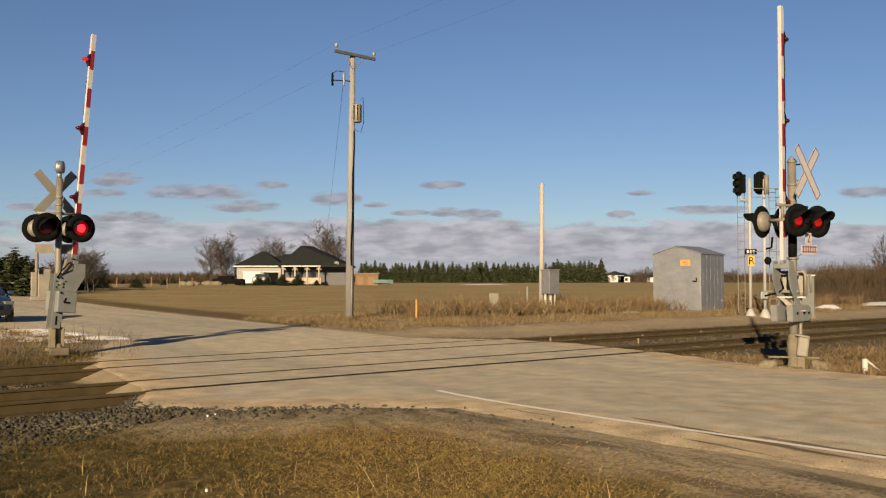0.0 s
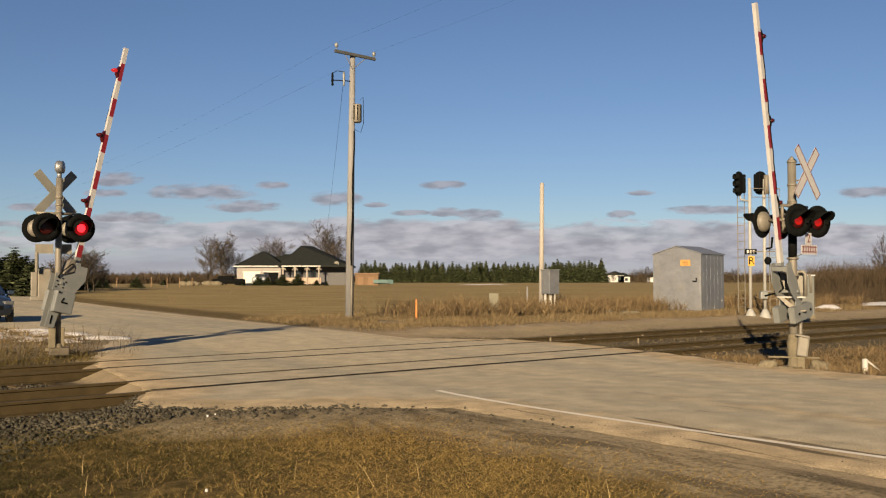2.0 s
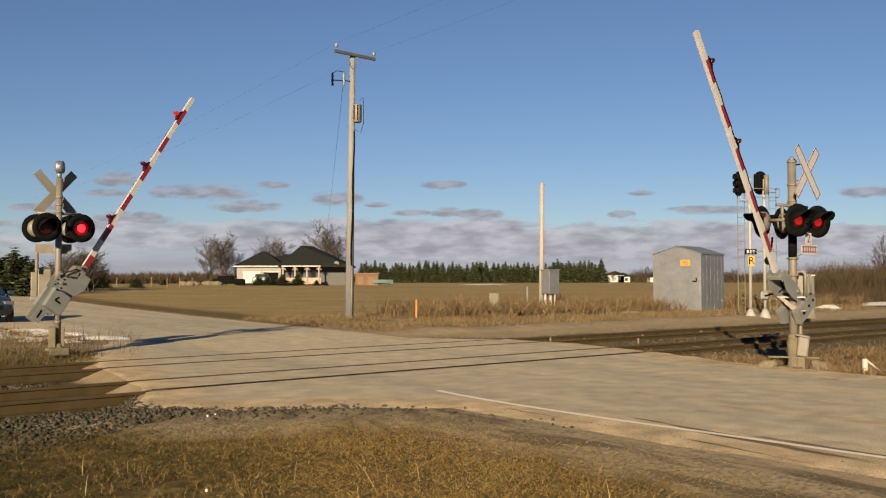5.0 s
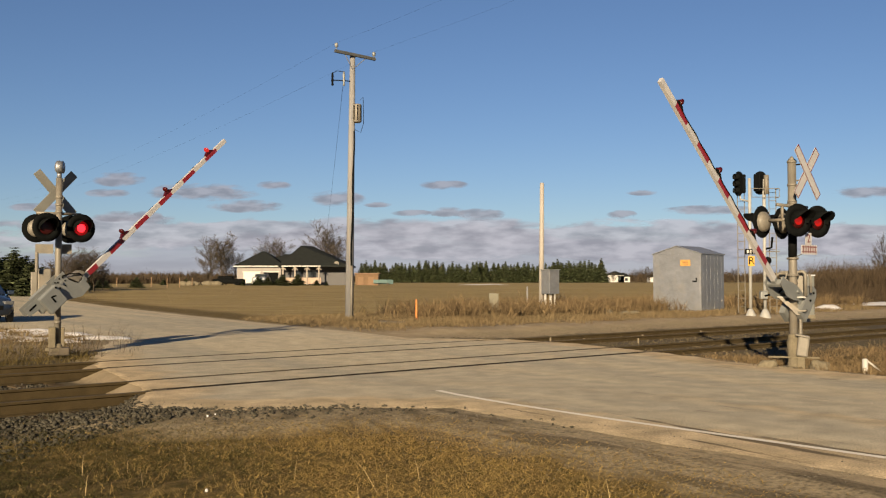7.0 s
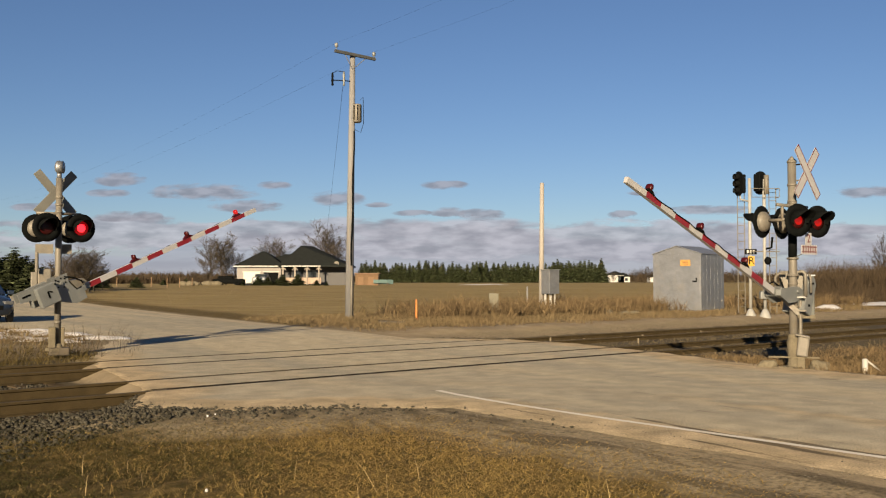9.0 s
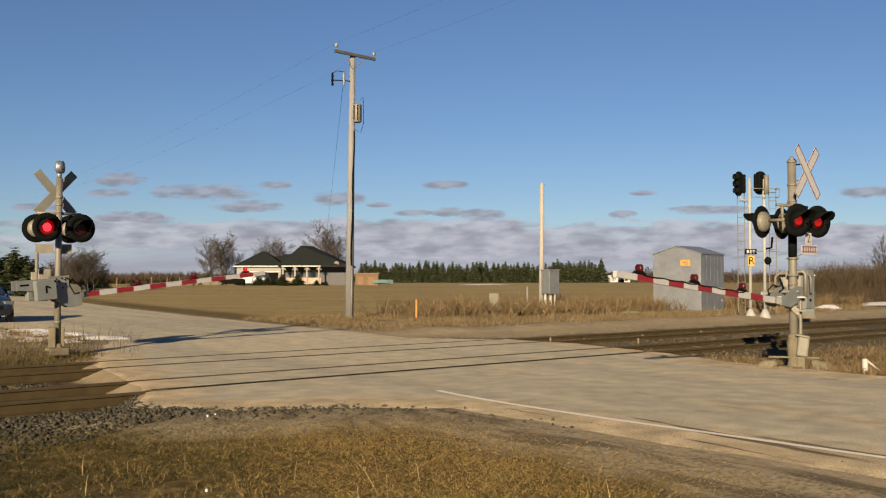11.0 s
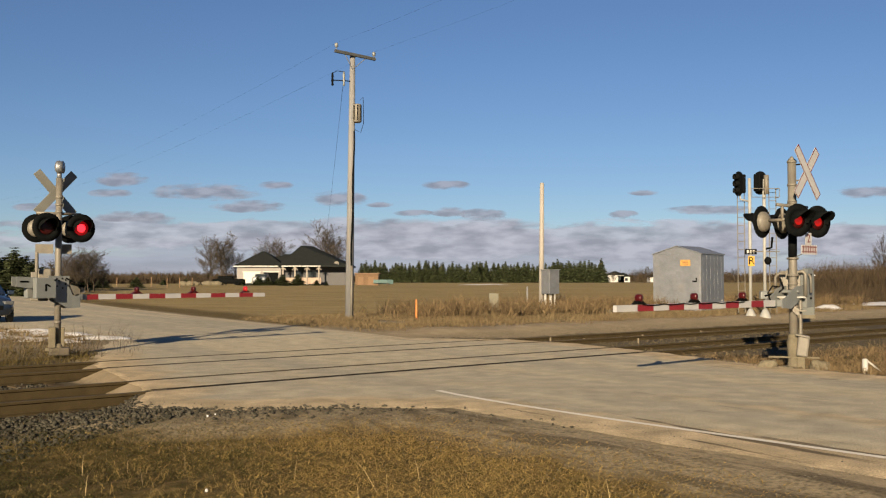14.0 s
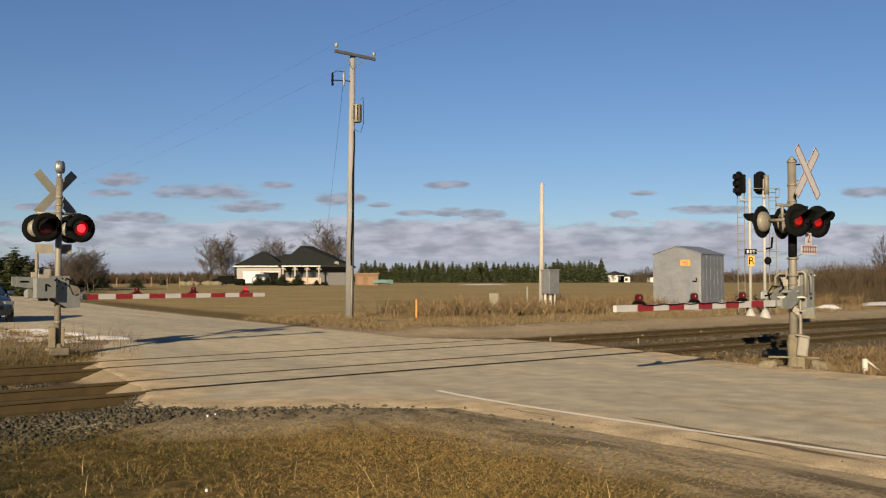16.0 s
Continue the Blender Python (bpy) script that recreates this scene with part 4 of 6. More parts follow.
def build_left_signal():
    at = Vector((-7.86, 20.2, 0.13))
    mast = mast_body("crossing_signal", at, 3.52, "silver crossing signal mast with bell, crossbuck and lamps", None, 0.064, False)
    bm = bmesh.new()
    tube(bm, (0, 0, 3.52), (0, 0, 3.64), 0.05, 0.045, 14)
    vs = ball(bm, (0, -0.02, 3.74), 0.135, (0.62, 1.0, 1.05), 2)
    tube(bm, (-0.05, -0.02, 3.74), (0.08, -0.02, 3.74), 0.10, 0.13, 18)
    part("bell", bm, GALV, mast, "weathered crossing bell", True)
    crossbuck(mast, (-0.12, 0.12, 3.22), AWAY, False)
    d = facing(TO_US).to_3x3() @ Vector((1, 0, 0))
    bm = bmesh.new()
    tube(bm, d * -0.45 + Vector((0, 0, 2.79)), d * 0.45 + Vector((0, 0, 2.79)), 0.03, seg=10)
    for k in (-0.345, 0.345):
        tube(bm, d * k + Vector((0, 0, 2.79)), d * k + Vector((0, 0, 2.52)), 0.028, seg=10)
        tube(bm, d * k + TO_US * 0.16 + Vector((0, 0, 2.52)), d * k + AWAY * 0.16 + Vector((0, 0, 2.52)), 0.028, seg=10)
    part("lamp_crossarm", bm, SILVER, mast, "silver lamp crossarm pipe", True)
    for k, first in ((-0.345, True), (0.345, False)):
        flasher(mast, d * k + TO_US * 0.30 + Vector((0, 0, 2.49)), TO_US, flash_rows(first))
        flasher(mast, d * k + AWAY * 0.30 + Vector((0, 0, 2.49)), AWAY)
    bm = bmesh.new()
    R, A = Vector((0.932, 0.363, 0)), Vector((-0.363, 0.932, 0))
    lie = turn_z(21.3)

    def spot(r, a, z):
        return R * r + A * a + Vector((0, 0, z))

    box(bm, spot(-0.27, 0.12, 2.07), (0.34, 0.012, 0.19), lie)
    box(bm, spot(0.16, 0.12, 2.07), (0.19, 0.012, 0.20), lie)
    tube(bm, spot(-0.41, 0.16, 1.6), spot(-0.41, 0.13, 2.0), 0.035, seg=8)
    part("sign_back", bm, SILVER, mast, "bare metal back of a small sign")
    bm = bmesh.new()
    box(bm, spot(-0.26, 0.42, 1.34), (0.26, 0.30, 0.64), lie, bevel=0.025)
    part("gate_machine", bm, SILVER, mast, "pale gate machine housing")
    bm = bmesh.new()
    box(bm, spot(-0.46, 0.45, 1.30), (0.13, 0.24, 0.60), lie, bevel=0.02)
    box(bm, spot(-0.36, 0.40, 1.05), (0.34, 0.26, 0.10), lie, bevel=0.02)
    part("motor_case", bm, SILVER, mast, "pale motor case")
    bm = bmesh.new()
    box(bm, spot(-0.10, -0.04, 0.27), (0.14, 0.22, 0.42), lie, bevel=0.02)
    box(bm, spot(0.10, 0.02, 0.27), (0.07, 0.16, 0.40), lie, bevel=0.015)
    part("junction_box", bm, CONCRETE, mast, "dull junction box at the mast foot")
    bm = bmesh.new()
    box(bm, spot(0.04, 0.0, -0.02), (0.40, 0.36, 0.16), lie, bevel=0.03)
    part("foundation", bm, MUD, mast, "low dark foundation in the grass")
    angles = [(0, 85.3), (0.9, 85.2), (1.0, 84.6), (1.5, 80.2), (2, 76.9), (2.5, 73.4), (3, 69.9), (3.5, 66.6), (4, 63.2), (6.5, 45.7), (7, 42.5), (7.5, 39.0), (8, 34.3), (8.5, 28.5), (9, 22.6), (9.2, 20.3), (10, 12.5), (11.3, 4.3), (11.5, 3.6), (11.7, 3.1), (11.9, 2.3), (12.1, 1.6), (12.3, 0.8), (12.6, -0.0), (16, -0.0)]
    gate_arm(mast, Vector((-7.85, 20.18, 1.50)) - at, 48.8, 5.30, angles, 1, [(0.115, "g"), (0.26, "r")] + [(0.405, "wr"[i % 2]) for i in range(10)] + [(0.36, "w")], 0.29)


build_right_signal()
build_left_signal()
# ---------------------------------------------------------------- poles, cabinets and the shed
def ground_at(x, y):
    return float(land(np.array([x]), np.array([y]))[0])


def sideways(bearing, d):
    """Metres off the road view's axis at the distance d, by a bearing counted from 784 in steps of 1 in 1750."""
    return (bearing - 784) / 1750 * d


def wire(name, a, b, sag, r, label, category, group="", n=24):
    bm = bmesh.new()
    a, b = Vector(a), Vector(b)
    pts = [a.lerp(b, i / n) - Vector((0, 0, sag * 4 * (i / n) * (1 - i / n))) for i in range(n + 1)]
    pipe(bm, pts, r, 5)
    tagged(part(name, bm, BLACK), label, category, group)


def build_utility_pole():
    x, y = -3.44, 36.3
    z = ground_at(x, y) - 0.05
    top = 9.85
    pole = thing("utility_pole", (x, y, z), "tall weathered wooden utility pole with a crossarm", "utility pole")
    bm = bmesh.new()
    tube(bm, (0, 0, 0), (0.10, 0, top), 0.155, 0.10, 20)
    part("shaft", bm, POLE_WOOD, pole, "weathered grey-brown wooden shaft", True)
    d = Vector((0.85, 0.53, 0)).normalized()
    c = Vector((0.21, -0.12, top - 0.09))
    bm = bmesh.new()
    box(bm, (0, 0, 0), (1.68, 0.09, 0.11), turn_z(math.degrees(math.atan2(d.y, d.x))) @ Matrix.Rotation(radians(4), 4, "Y"), bevel=0.008)
    bmesh.ops.translate(bm, vec=c, verts=bm.verts)
    part("crossarm", bm, ARM_WOOD, pole, "dark wooden crossarm")
    for s in (-1, 1):
        bm = bmesh.new()
        pipe(bm, [c + d * 0.42 * s + Vector((0, 0, -0.05 - 0.036 * s)), Vector((0.1, -0.1, top - 0.62))], 0.016, 6)
        part("brace", bm, GALV, pole)
        e = c + d * 0.77 * s + Vector((0, 0, 0.06 - 0.073 * s))
        bm = bmesh.new()
        lathe(bm, [(0.02, 0.0), (0.02, 0.06), (0.07, 0.08), (0.055, 0.12), (0.075, 0.15), (0.05, 0.21), (0.0, 0.23)], Matrix.Translation(e), 12)
        part("insulator", bm, GREY, pole, "grey porcelain insulator", True)
    # switch bracket on the left flank
    q = Vector((0.0, -0.1, top - 1.05))
    bm = bmesh.new()
    pipe(bm, [q + Vector((0, 0, 0)), q + Vector((-0.62, -0.1, 0.02))], 0.02, 6)
    pipe(bm, [q + Vector((-0.62, -0.1, 0.28)), q + Vector((-0.45, -0.08, 0.36)), q + Vector((-0.18, -0.02, 0.34))], 0.012, 6)
    part("bracket", bm, BLACK, pole)
    for off, ln in ((-0.62, 0.5), (-0.20, 0.52)):
        bm = bmesh.new()
        lathe(bm, [(0.02, 0), (0.045, 0.04), (0.035, 0.14), (0.05, 0.2), (0.035, 0.3), (0.05, 0.36), (0.03, ln), (0.0, ln)], Matrix.Translation(q + Vector((off, -0.1, -0.2))), 10)
        part("cutout", bm, GREY if off > -0.4 else BLACK, pole, "fuse cutout", True)
    bm = bmesh.new()
    m = Matrix.Translation((0.28, -0.06, top - 2.58))
    lathe(bm, [(0, 0), (0.14, 0.0), (0.165, 0.05), (0.165, 0.62), (0.14, 0.68), (0.0, 0.70)], m, 18)
    part("transformer", bm, SILVER, pole, "small pale grey can transformer", True)
    bm = bmesh.new()
    for a in (-2.2, -1.4, -0.6):
        tube(bm, (0.28 + 0.165 * math.cos(a), -0.06 + 0.165 * math.sin(a), top - 2.50), (0.28 + 0.175 * math.cos(a), -0.06 + 0.175 * math.sin(a), top - 1.95), 0.022, seg=6)
    pipe(bm, [(0.40, -0.1, top - 1.75), (0.50, -0.1, top - 1.65), (0.52, -0.1, top - 2.6), (0.42, -0.1, top - 2.95), (0.2, -0.12, top - 2.85)], 0.011, 6)
    part("transformer_leads", bm, BLACK, pole)
    bm = bmesh.new()
    pts = [(0.18 - 0.0085 * i + 0.016 * math.sin(i * 1.1), -0.13 - 0.01 * (12 - i) / 12, top - 2.9 - 0.42 * i) for i in range(13)]
    pipe(bm, pts, 0.032, 6)
    part("riser_cable", bm, BLACK, pole, "black riser cable")
    bm = bmesh.new()
    tube(bm, (0.10, -0.16, 0.0), (0.105, -0.15, 2.0), 0.045, seg=10)
    part("riser_guard", bm, SILVER, pole, "pale riser conduit", True)
    base = Vector((x, y, z))
    for s in (-1, 1):
        e = base + c + d * 0.77 * s + Vector((0, 0, 0.28 - 0.073 * s))
        wire("overhead_wire", e, e + Vector((21.2, -34, 0.15)), 0.35, 0.0016, "thin overhead power wire above the road", "wire", "overhead wires")
        wire("overhead_wire", e, e + Vector((-47.7, 76.5, 0.3)), 1.0, 0.002, "thin overhead power wire above the road", "wire", "overhead wires")
    wire("service_drop", base + q + Vector((-0.2, -0.05, 0.2)), (-18.2, 150, 5.4), 0.8, 0.006, "sagging service cable from the pole to the house", "cable")


def build_shed():
    c = Vector((11.5, 46.3, 0.10))
    sh = thing("equipment_shed", c, "galvanised steel railway equipment shed with a low gable roof", "shed", turn=-40)
    w, dp, h, r = 2.4, 2.4, 2.66, 3.02
    bm = bmesh.new()
    box(bm, (0, 0, h / 2), (w, dp, h))
    part("body", bm, SHED_STEEL, sh, "dented galvanised sheet walls")
    bm = bmesh.new()
    plate(bm, [(-w / 2, h + 0.002), (w / 2, h + 0.002), (0, r)], -dp / 2, dp / 2)
    part("gable", bm, SHED_STEEL, sh)
    for s in (-1, 1):
        bm = bmesh.new()
        plate(bm, [(0, r + 0.005), (0, r + 0.04), (s * (w / 2 + 0.05), h + 0.025), (s * (w / 2 + 0.05), h - 0.015)], -dp / 2 - 0.05, dp / 2 + 0.05)
        part("roof_panel", bm, GALV, sh, "galvanised roof panel")
    for k in range(6):
        bm = bmesh.new()
        box(bm, (w / 2 + 0.002, -dp / 2 + 0.2 + k * 0.39, h / 2), (0.004, 0.05, h - 0.05), bevel=0.0015)
        part("wall_rib", bm, SHED_STEEL, sh)
    bm = bmesh.new()
    box(bm, (w / 2 - 0.52, -dp / 2 - 0.014, 1.12), (0.92, 0.014, 2.12), bevel=0.004)
    door = part("door", bm, SHED_STEEL, sh, "flush galvanised steel door")
    bm = bmesh.new()
    box(bm, (w / 2 - 0.30, -dp / 2 - 0.06, 1.42), (0.20, 0.06, 0.06), bevel=0.01)
    box(bm, (w / 2 - 0.22, -dp / 2 - 0.05, 1.50), (0.05, 0.05, 0.16), bevel=0.01)
    part("handle", bm, BLACK, door, "black door handle")
    bm = bmesh.new()
    box(bm, (w / 2 - 0.76, -dp / 2 - 0.034, 2.26), (0.50, 0.012, 0.28), bevel=0.004)
    sg = part("warning_sign", bm, surface("amber_sign", (0.31, 0.18, 0.0434), 0.5, 0, 0.1, 6, 40, 0.02), sh, "small amber sign with unreadable lines")
    for k in range(3):
        bm = bmesh.new()
        box(bm, (w / 2 - 0.76 + 0.03 * (k - 1), -dp / 2 - 0.042, 2.34 - 0.07 * k), (0.32 - 0.05 * k, 0.004, 0.022))
        part("line_of_text", bm, RED_LINE, sg)
    bm = bmesh.new()
    box(bm, (0, 0, -0.08), (w + 0.2, dp + 0.2, 0.2), bevel=0.02)
    part("plinth", bm, CONCRETE, sh, "low concrete plinth")


SHED_STEEL = surface("dented_galvanised_sheet", (0.235, 0.245, 0.264), 0.45, 0.75, 0.12, 2.2, 7, 0.5, (0.33, 0.30, 0.24), 0.4)


def build_post_cabinet():
    x, y = 4.50, 44.7
    z = ground_at(x, y) - 0.05
    th = thing("cabinet_post", (x, y, z), "grey meter cabinet on a tall bare wooden post", "utility cabinet")
    bm = bmesh.new()
    tube(bm, (-0.05, 0.12, 0), (0.0, 0.12, 5.92), 0.12, 0.095, 16)
    part("post", bm, surface("pale_post", (0.23, 0.213, 0.194), 0.85, 0, 0.15, 3, 30, 0.3, stretch=(6, 6, 0.4)), th, "pale bare wooden post", True)
    bm = bmesh.new()
    m = turn_z(38)
    box(bm, (0.33, -0.18, 1.42), (0.62, 0.52, 1.06), m, bevel=0.015)
    cab = part("cabinet", bm, GALV, th, "grey steel cabinet with a lid")
    bm = bmesh.new()
    box(bm, (0.33, -0.18, 1.97), (0.70, 0.60, 0.04), m, bevel=0.008)
    part("lid", bm, GREY, cab)
    bm = bmesh.new()
    tube(bm, (0.58, -0.1, 1.0), (0.59, -0.1, 1.06), 0.03, seg=8)
    part("latch", bm, BLACK, cab)
    for k, (px, w) in enumerate(((0.10, 0.075), (0.34, 0.085), (0.52, 0.05))):
        bm = bmesh.new()
        tube(bm, (px, -0.22, 0), (px, -0.22, 0.92), w * 0.75, seg=10)
        part("leg", bm, WHITE, th, "white conduit leg", True)
    for k, px in enumerate((0.20, 0.44)):
        bm = bmesh.new()
        tube(bm, (px, -0.16, 0), (px, -0.16, 0.92), 0.035, seg=8)
        part("conduit", bm, RAIL_SIDE, th, "rusty conduit")


def marker(name, spot, height, r, material, label, category, turn=0, flat=False):
    x, y = spot
    z = ground_at(x, y) - 0.05
    bm = bmesh.new()
    if flat:
        box(bm, (0, 0, height / 2), (r * 2, r * 1.4, height), bevel=0.015)
    else:
        tube(bm, (0, 0, 0), (0, 0, height), r, r * 0.9, 12)
    ob = part(name, bm, material, None)
    ob.location = (x, y, z)
    return tagged(ob, label, category)


def build_markers():
    orange = surface("orange_marker", (0.45, 0.15, 0.03), 0.6, 0, 0.1)
    marker("marker_post", (-0.98, 36.5), 0.80, 0.035, orange, "slim orange plastic marker post in dry grass", "marker post")
    tz = marker("telephone_pedestal", (2.15, 42.0), 0.95, 0.2, surface("drab_pedestal", (0.0975, 0.091, 0.065), 0.7, 0, 0.15), "drab green cable pedestal among weeds", "pedestal", flat=True)
    marker("fence_post", (4.6, 54.0), 1.15, 0.05, POLE_WOOD, "short dark wooden fence post", "fence post")
    # white capped marker with a leaning rail, by the near track
    x, y = 8.0, 18.8
    z = ground_at(x, y)
    mk = thing("white_marker", (x, y, z - 0.03), "white capped pipe with a leaning rod in dry grass", "marker post")
    bm = bmesh.new()
    tube(bm, (0, 0, 0), (0, 0, 0.36), 0.055, 0.052, 14)
    ball(bm, (0, 0, 0.36), 0.052, (1, 1, 0.5), 2)
    part("pipe", bm, WHITE, mk, "white pipe", True)
    bm = bmesh.new()
    tube(bm, (0.03, 0.05, 0.36), (0.42, 0.2, 0.10), 0.018, seg=8)
    part("rod", bm, WHITE, mk, "pale leaning rod", True)
    bm = bmesh.new()
    tube(bm, (0.42, 0.2, 0.13), (0.44, 0.2, 0.0), 0.018, seg=8)
    part("rod_foot", bm, GALV, mk)


def signal_head(parent, at, way, h, label):
    m = Matrix.Translation(at) @ facing(way)
    bm = bmesh.new()
    out = []
    for i in range(28):
        a = 2 * math.pi * i / 28
        out.append((0.29 * math.cos(a), (h / 2 - 0.29) * (1 if math.sin(a) >= 0 else -1) + 0.29 * math.sin(a)))
    plate(bm, out, -0.012, 0.012, m)
    hd = part("background", bm, BLACK, parent, label)
    bm = bmesh.new()
    box(bm, (0, 0.13, 0), (0.30, 0.24, h - 0.25), bevel=0.03)
    bmesh.ops.transform(bm, matrix=m, verts=bm.verts)
    part("lamp_case", bm, BLACK, hd)
    for k in (-1, 0, 1):
        bm = bmesh.new()
        c = m @ Matrix.Translation((0, -0.012, k * 0.28)) @ Matrix.Rotation(radians(90), 4, "X")
        lathe(bm, [(0.11, 0.0), (0.115, 0.2), (0.105, 0.2), (0.10, 0.0)], c, 16)
        part("visor", bm, BLACK, hd, "", True)


def build_rail_signals():
    z = 0.1
    for k, (x, y, top) in enumerate(((12.43, 40.0, 5.6), (12.95, 39.8, 5.55))):
        sg = thing("railway_signal", (x, y, z), "white railway signal mast with black heads and ladder", "railway signal", "the railway signals")
        bm = bmesh.new()
        tube(bm, (0, 0, 0), (0, 0, top), 0.065, seg=14)
        part("mast", bm, AGED_WHITE, sg, "white painted mast", True)
        bm = bmesh.new()
        lathe(bm, [(0.24, -0.06), (0.22, 0.03), (0.09, 0.30), (0.0, 0.32)], Matrix(), 14)
        part("base", bm, AGED_WHITE, sg, "white conical base", True)
        lx = -0.28 if k == 0 else 0.42
        for dx in (-0.14, 0.14):
            bm = bmesh.new()
            tube(bm, (lx + dx, 0.25, 0.15), (lx + dx, 0.25, top - 0.35), 0.018, seg=6)
            part("ladder_rail", bm, SILVER, sg)
        bm = bmesh.new()
        for i in range(15):
            tube(bm, (lx - 0.14, 0.25, 0.4 + i * 0.33), (lx + 0.14, 0.25, 0.4 + i * 0.33), 0.012, seg=5)
        part("ladder_rungs", bm, SILVER, sg)["kind"] = "stuff"
        bm = bmesh.new()
        zz = top - 0.75
        for dz in (0, 0.35):
            pipe(bm, [(-0.55, -0.2, zz + dz), (0.55, -0.2, zz + dz), (0.55, 0.3, zz + dz)], 0.014, 6)
        for dx in (-0.55, 0.0, 0.55):
            tube(bm, (dx, -0.2, zz), (dx, -0.2, zz + 0.35), 0.013, seg=6)
        if k:
            part("railing", bm, SILVER, sg)
        else:
            bm.free()
        if k == 0:
            signal_head(sg, (-0.44, 0, top - 0.22), (-0.85, -0.30, 0), 1.0, "oval black signal head")
            bm = bmesh.new()
            pipe(bm, [(-0.38, 0, top - 0.55), (-0.38, 0, top - 0.85), (0, 0, top - 0.95)], 0.04, 8)
            part("head_bracket", bm, AGED_WHITE, sg, "", True)
            bm = bmesh.new()
            box(bm, (0.0, -0.08, 2.62), (0.48, 0.02, 0.22))
            nb = part("number_plate", bm, BLACK, sg, "black plate with pale bars")
            for dx in (-0.12, 0.0, 0.12):
                bm = bmesh.new()
                box(bm, (dx, -0.092, 2.62), (0.075, 0.004, 0.13))
                part("bar", bm, WHITE, nb)
            bm = bmesh.new()
            box(bm, (0.02, -0.08, 2.24), (0.26, 0.02, 0.40))
            rp = part("letter_plate", bm, surface("yellow_plate", (0.36, 0.204, 0.009), 0.5, 0, 0.06), sg, "yellow plate with a black letter R")
            letters("R", 0.42, Matrix.Translation((0.02, -0.094, 2.24)) @ Matrix.Rotation(radians(90), 4, "X"), BLACK, rp, "letter")
        else:
            signal_head(sg, (-0.12, 0.1, top - 0.15), (0.75, 0.6, 0), 0.95, "oval black signal head seen from behind")
            bm = bmesh.new()
            tube(bm, (0.06, -0.12, top - 0.62), (0.06, -0.12, top + 0.15), 0.10, seg=14)
            part("relay_case", bm, SILVER, sg, "bright metal tube case", True)
            bm = bmesh.new()
            box(bm, (0.0, -0.1, 1.03), (0.42, 0.3, 0.03))
            box(bm, (-0.10, -0.12, 0.86), (0.30, 0.26, 0.30), bevel=0.03)
            part("case", bm, GREY, sg, "grey signal case")
            bm = bmesh.new()
            pipe(bm, [(0, 0, 2.72), (0.28, 0, 2.78), (0.32, 0, 3.2)], 0.045, 8)
            ball(bm, (0.1, -0.1, 2.25), 0.14, (1, 1, 1.2), 2)
            part("dwarf_light", bm, BLACK, sg, "small black lower lamp", True)
            bm = bmesh.new()
            pipe(bm, [(-0.55, 0, 2.62), (0.6, 0, 2.62)], 0.02, 6)
            part("cross_pipe", bm, SILVER, sg)
    # grey relay cabinet behind the crossing signal
    cb = thing("relay_cabinet", (14.2, 38.8, z), "grey steel relay cabinet beside the tracks", "cabinet", turn=-15)
    bm = bmesh.new()
    box(bm, (0, 0, 0.86), (0.62, 0.7, 1.55), bevel=0.02)
    part("body", bm, surface("relay_grey", (0.075, 0.08, 0.075), 0.6, 0, 0.12, 3, 30, 0.1, spec=0.2), cb)
    bm = bmesh.new()
    box(bm, (0, 0, 0.05), (0.7, 0.75, 0.14), bevel=0.01)
    part("plinth", bm, CONCRETE, cb)
    bm = bmesh.new()
    box(bm, (0, 0, 1.66), (0.7, 0.78, 0.05), bevel=0.01)
    part("lid", bm, GALV, cb)


# ---------------------------------------------------------------- car
def build_car():
    paint = surface("dark_blue_paint", (0.02, 0.03, 0.05), 0.2, 0.3, 0.1, 3, 60, 0.0)
    tyre = surface("tyre_rubber", (0.02, 0.02, 0.02), 0.9, 0, 0.1)
    x, y = -16.5, 35.2
    z = float(road_z(np.float64(x), np.float64(y)))
    car = thing("car", (x, y, z), "dark blue saloon car waiting on the road", "car", turn=-58)   # front along +x
    secs = [(-2.2, 0.72, 0.45, 0.95), (-1.9, 0.84, 0.28, 1.05), (-0.9, 0.88, 0.22, 1.02), (0.6, 0.89, 0.22, 1.0), (1.3, 0.88, 0.22, 0.92), (1.9, 0.84, 0.24, 0.82), (2.2, 0.70, 0.30, 0.66)]
    bm = bmesh.new()
    prev = None
    for sx, w, lo, hi in secs:
        ring = [bm.verts.new((sx, yy, zz)) for yy, zz in ((-w * 0.9, lo), (-w, lo + 0.18), (-w, (lo + hi) / 2 + 0.05), (-w * 0.93, hi - 0.05), (-w * 0.6, hi), (w * 0.6, hi), (w * 0.93, hi - 0.05), (w, (lo + hi) / 2 + 0.05), (w, lo + 0.18), (w * 0.9, lo))]
        if prev:
            for i in range(10):
                bm.faces.new((prev[i], ring[i], ring[(i + 1) % 10], prev[(i + 1) % 10]))
        else:
            bm.faces.new(ring)
        prev = ring
    bm.faces.new(prev[::-1])
    part("body", bm, paint, car, "dark blue body", True)
    bm = bmesh.new()
    lo = [bm.verts.new(p) for p in ((-1.7, -0.76, 1.0), (0.95, -0.78, 0.96), (0.95, 0.78, 0.96), (-1.7, 0.76, 1.0))]
    hi = [bm.verts.new(p) for p in ((-1.0, -0.56, 1.43), (0.1, -0.58, 1.45), (0.1, 0.58, 1.45), (-1.0, 0.56, 1.43))]
    bm.faces.new(hi)
    for i in range(4):
        bm.faces.new((lo[i], lo[(i + 1) % 4], hi[(i + 1) % 4], hi[i]))
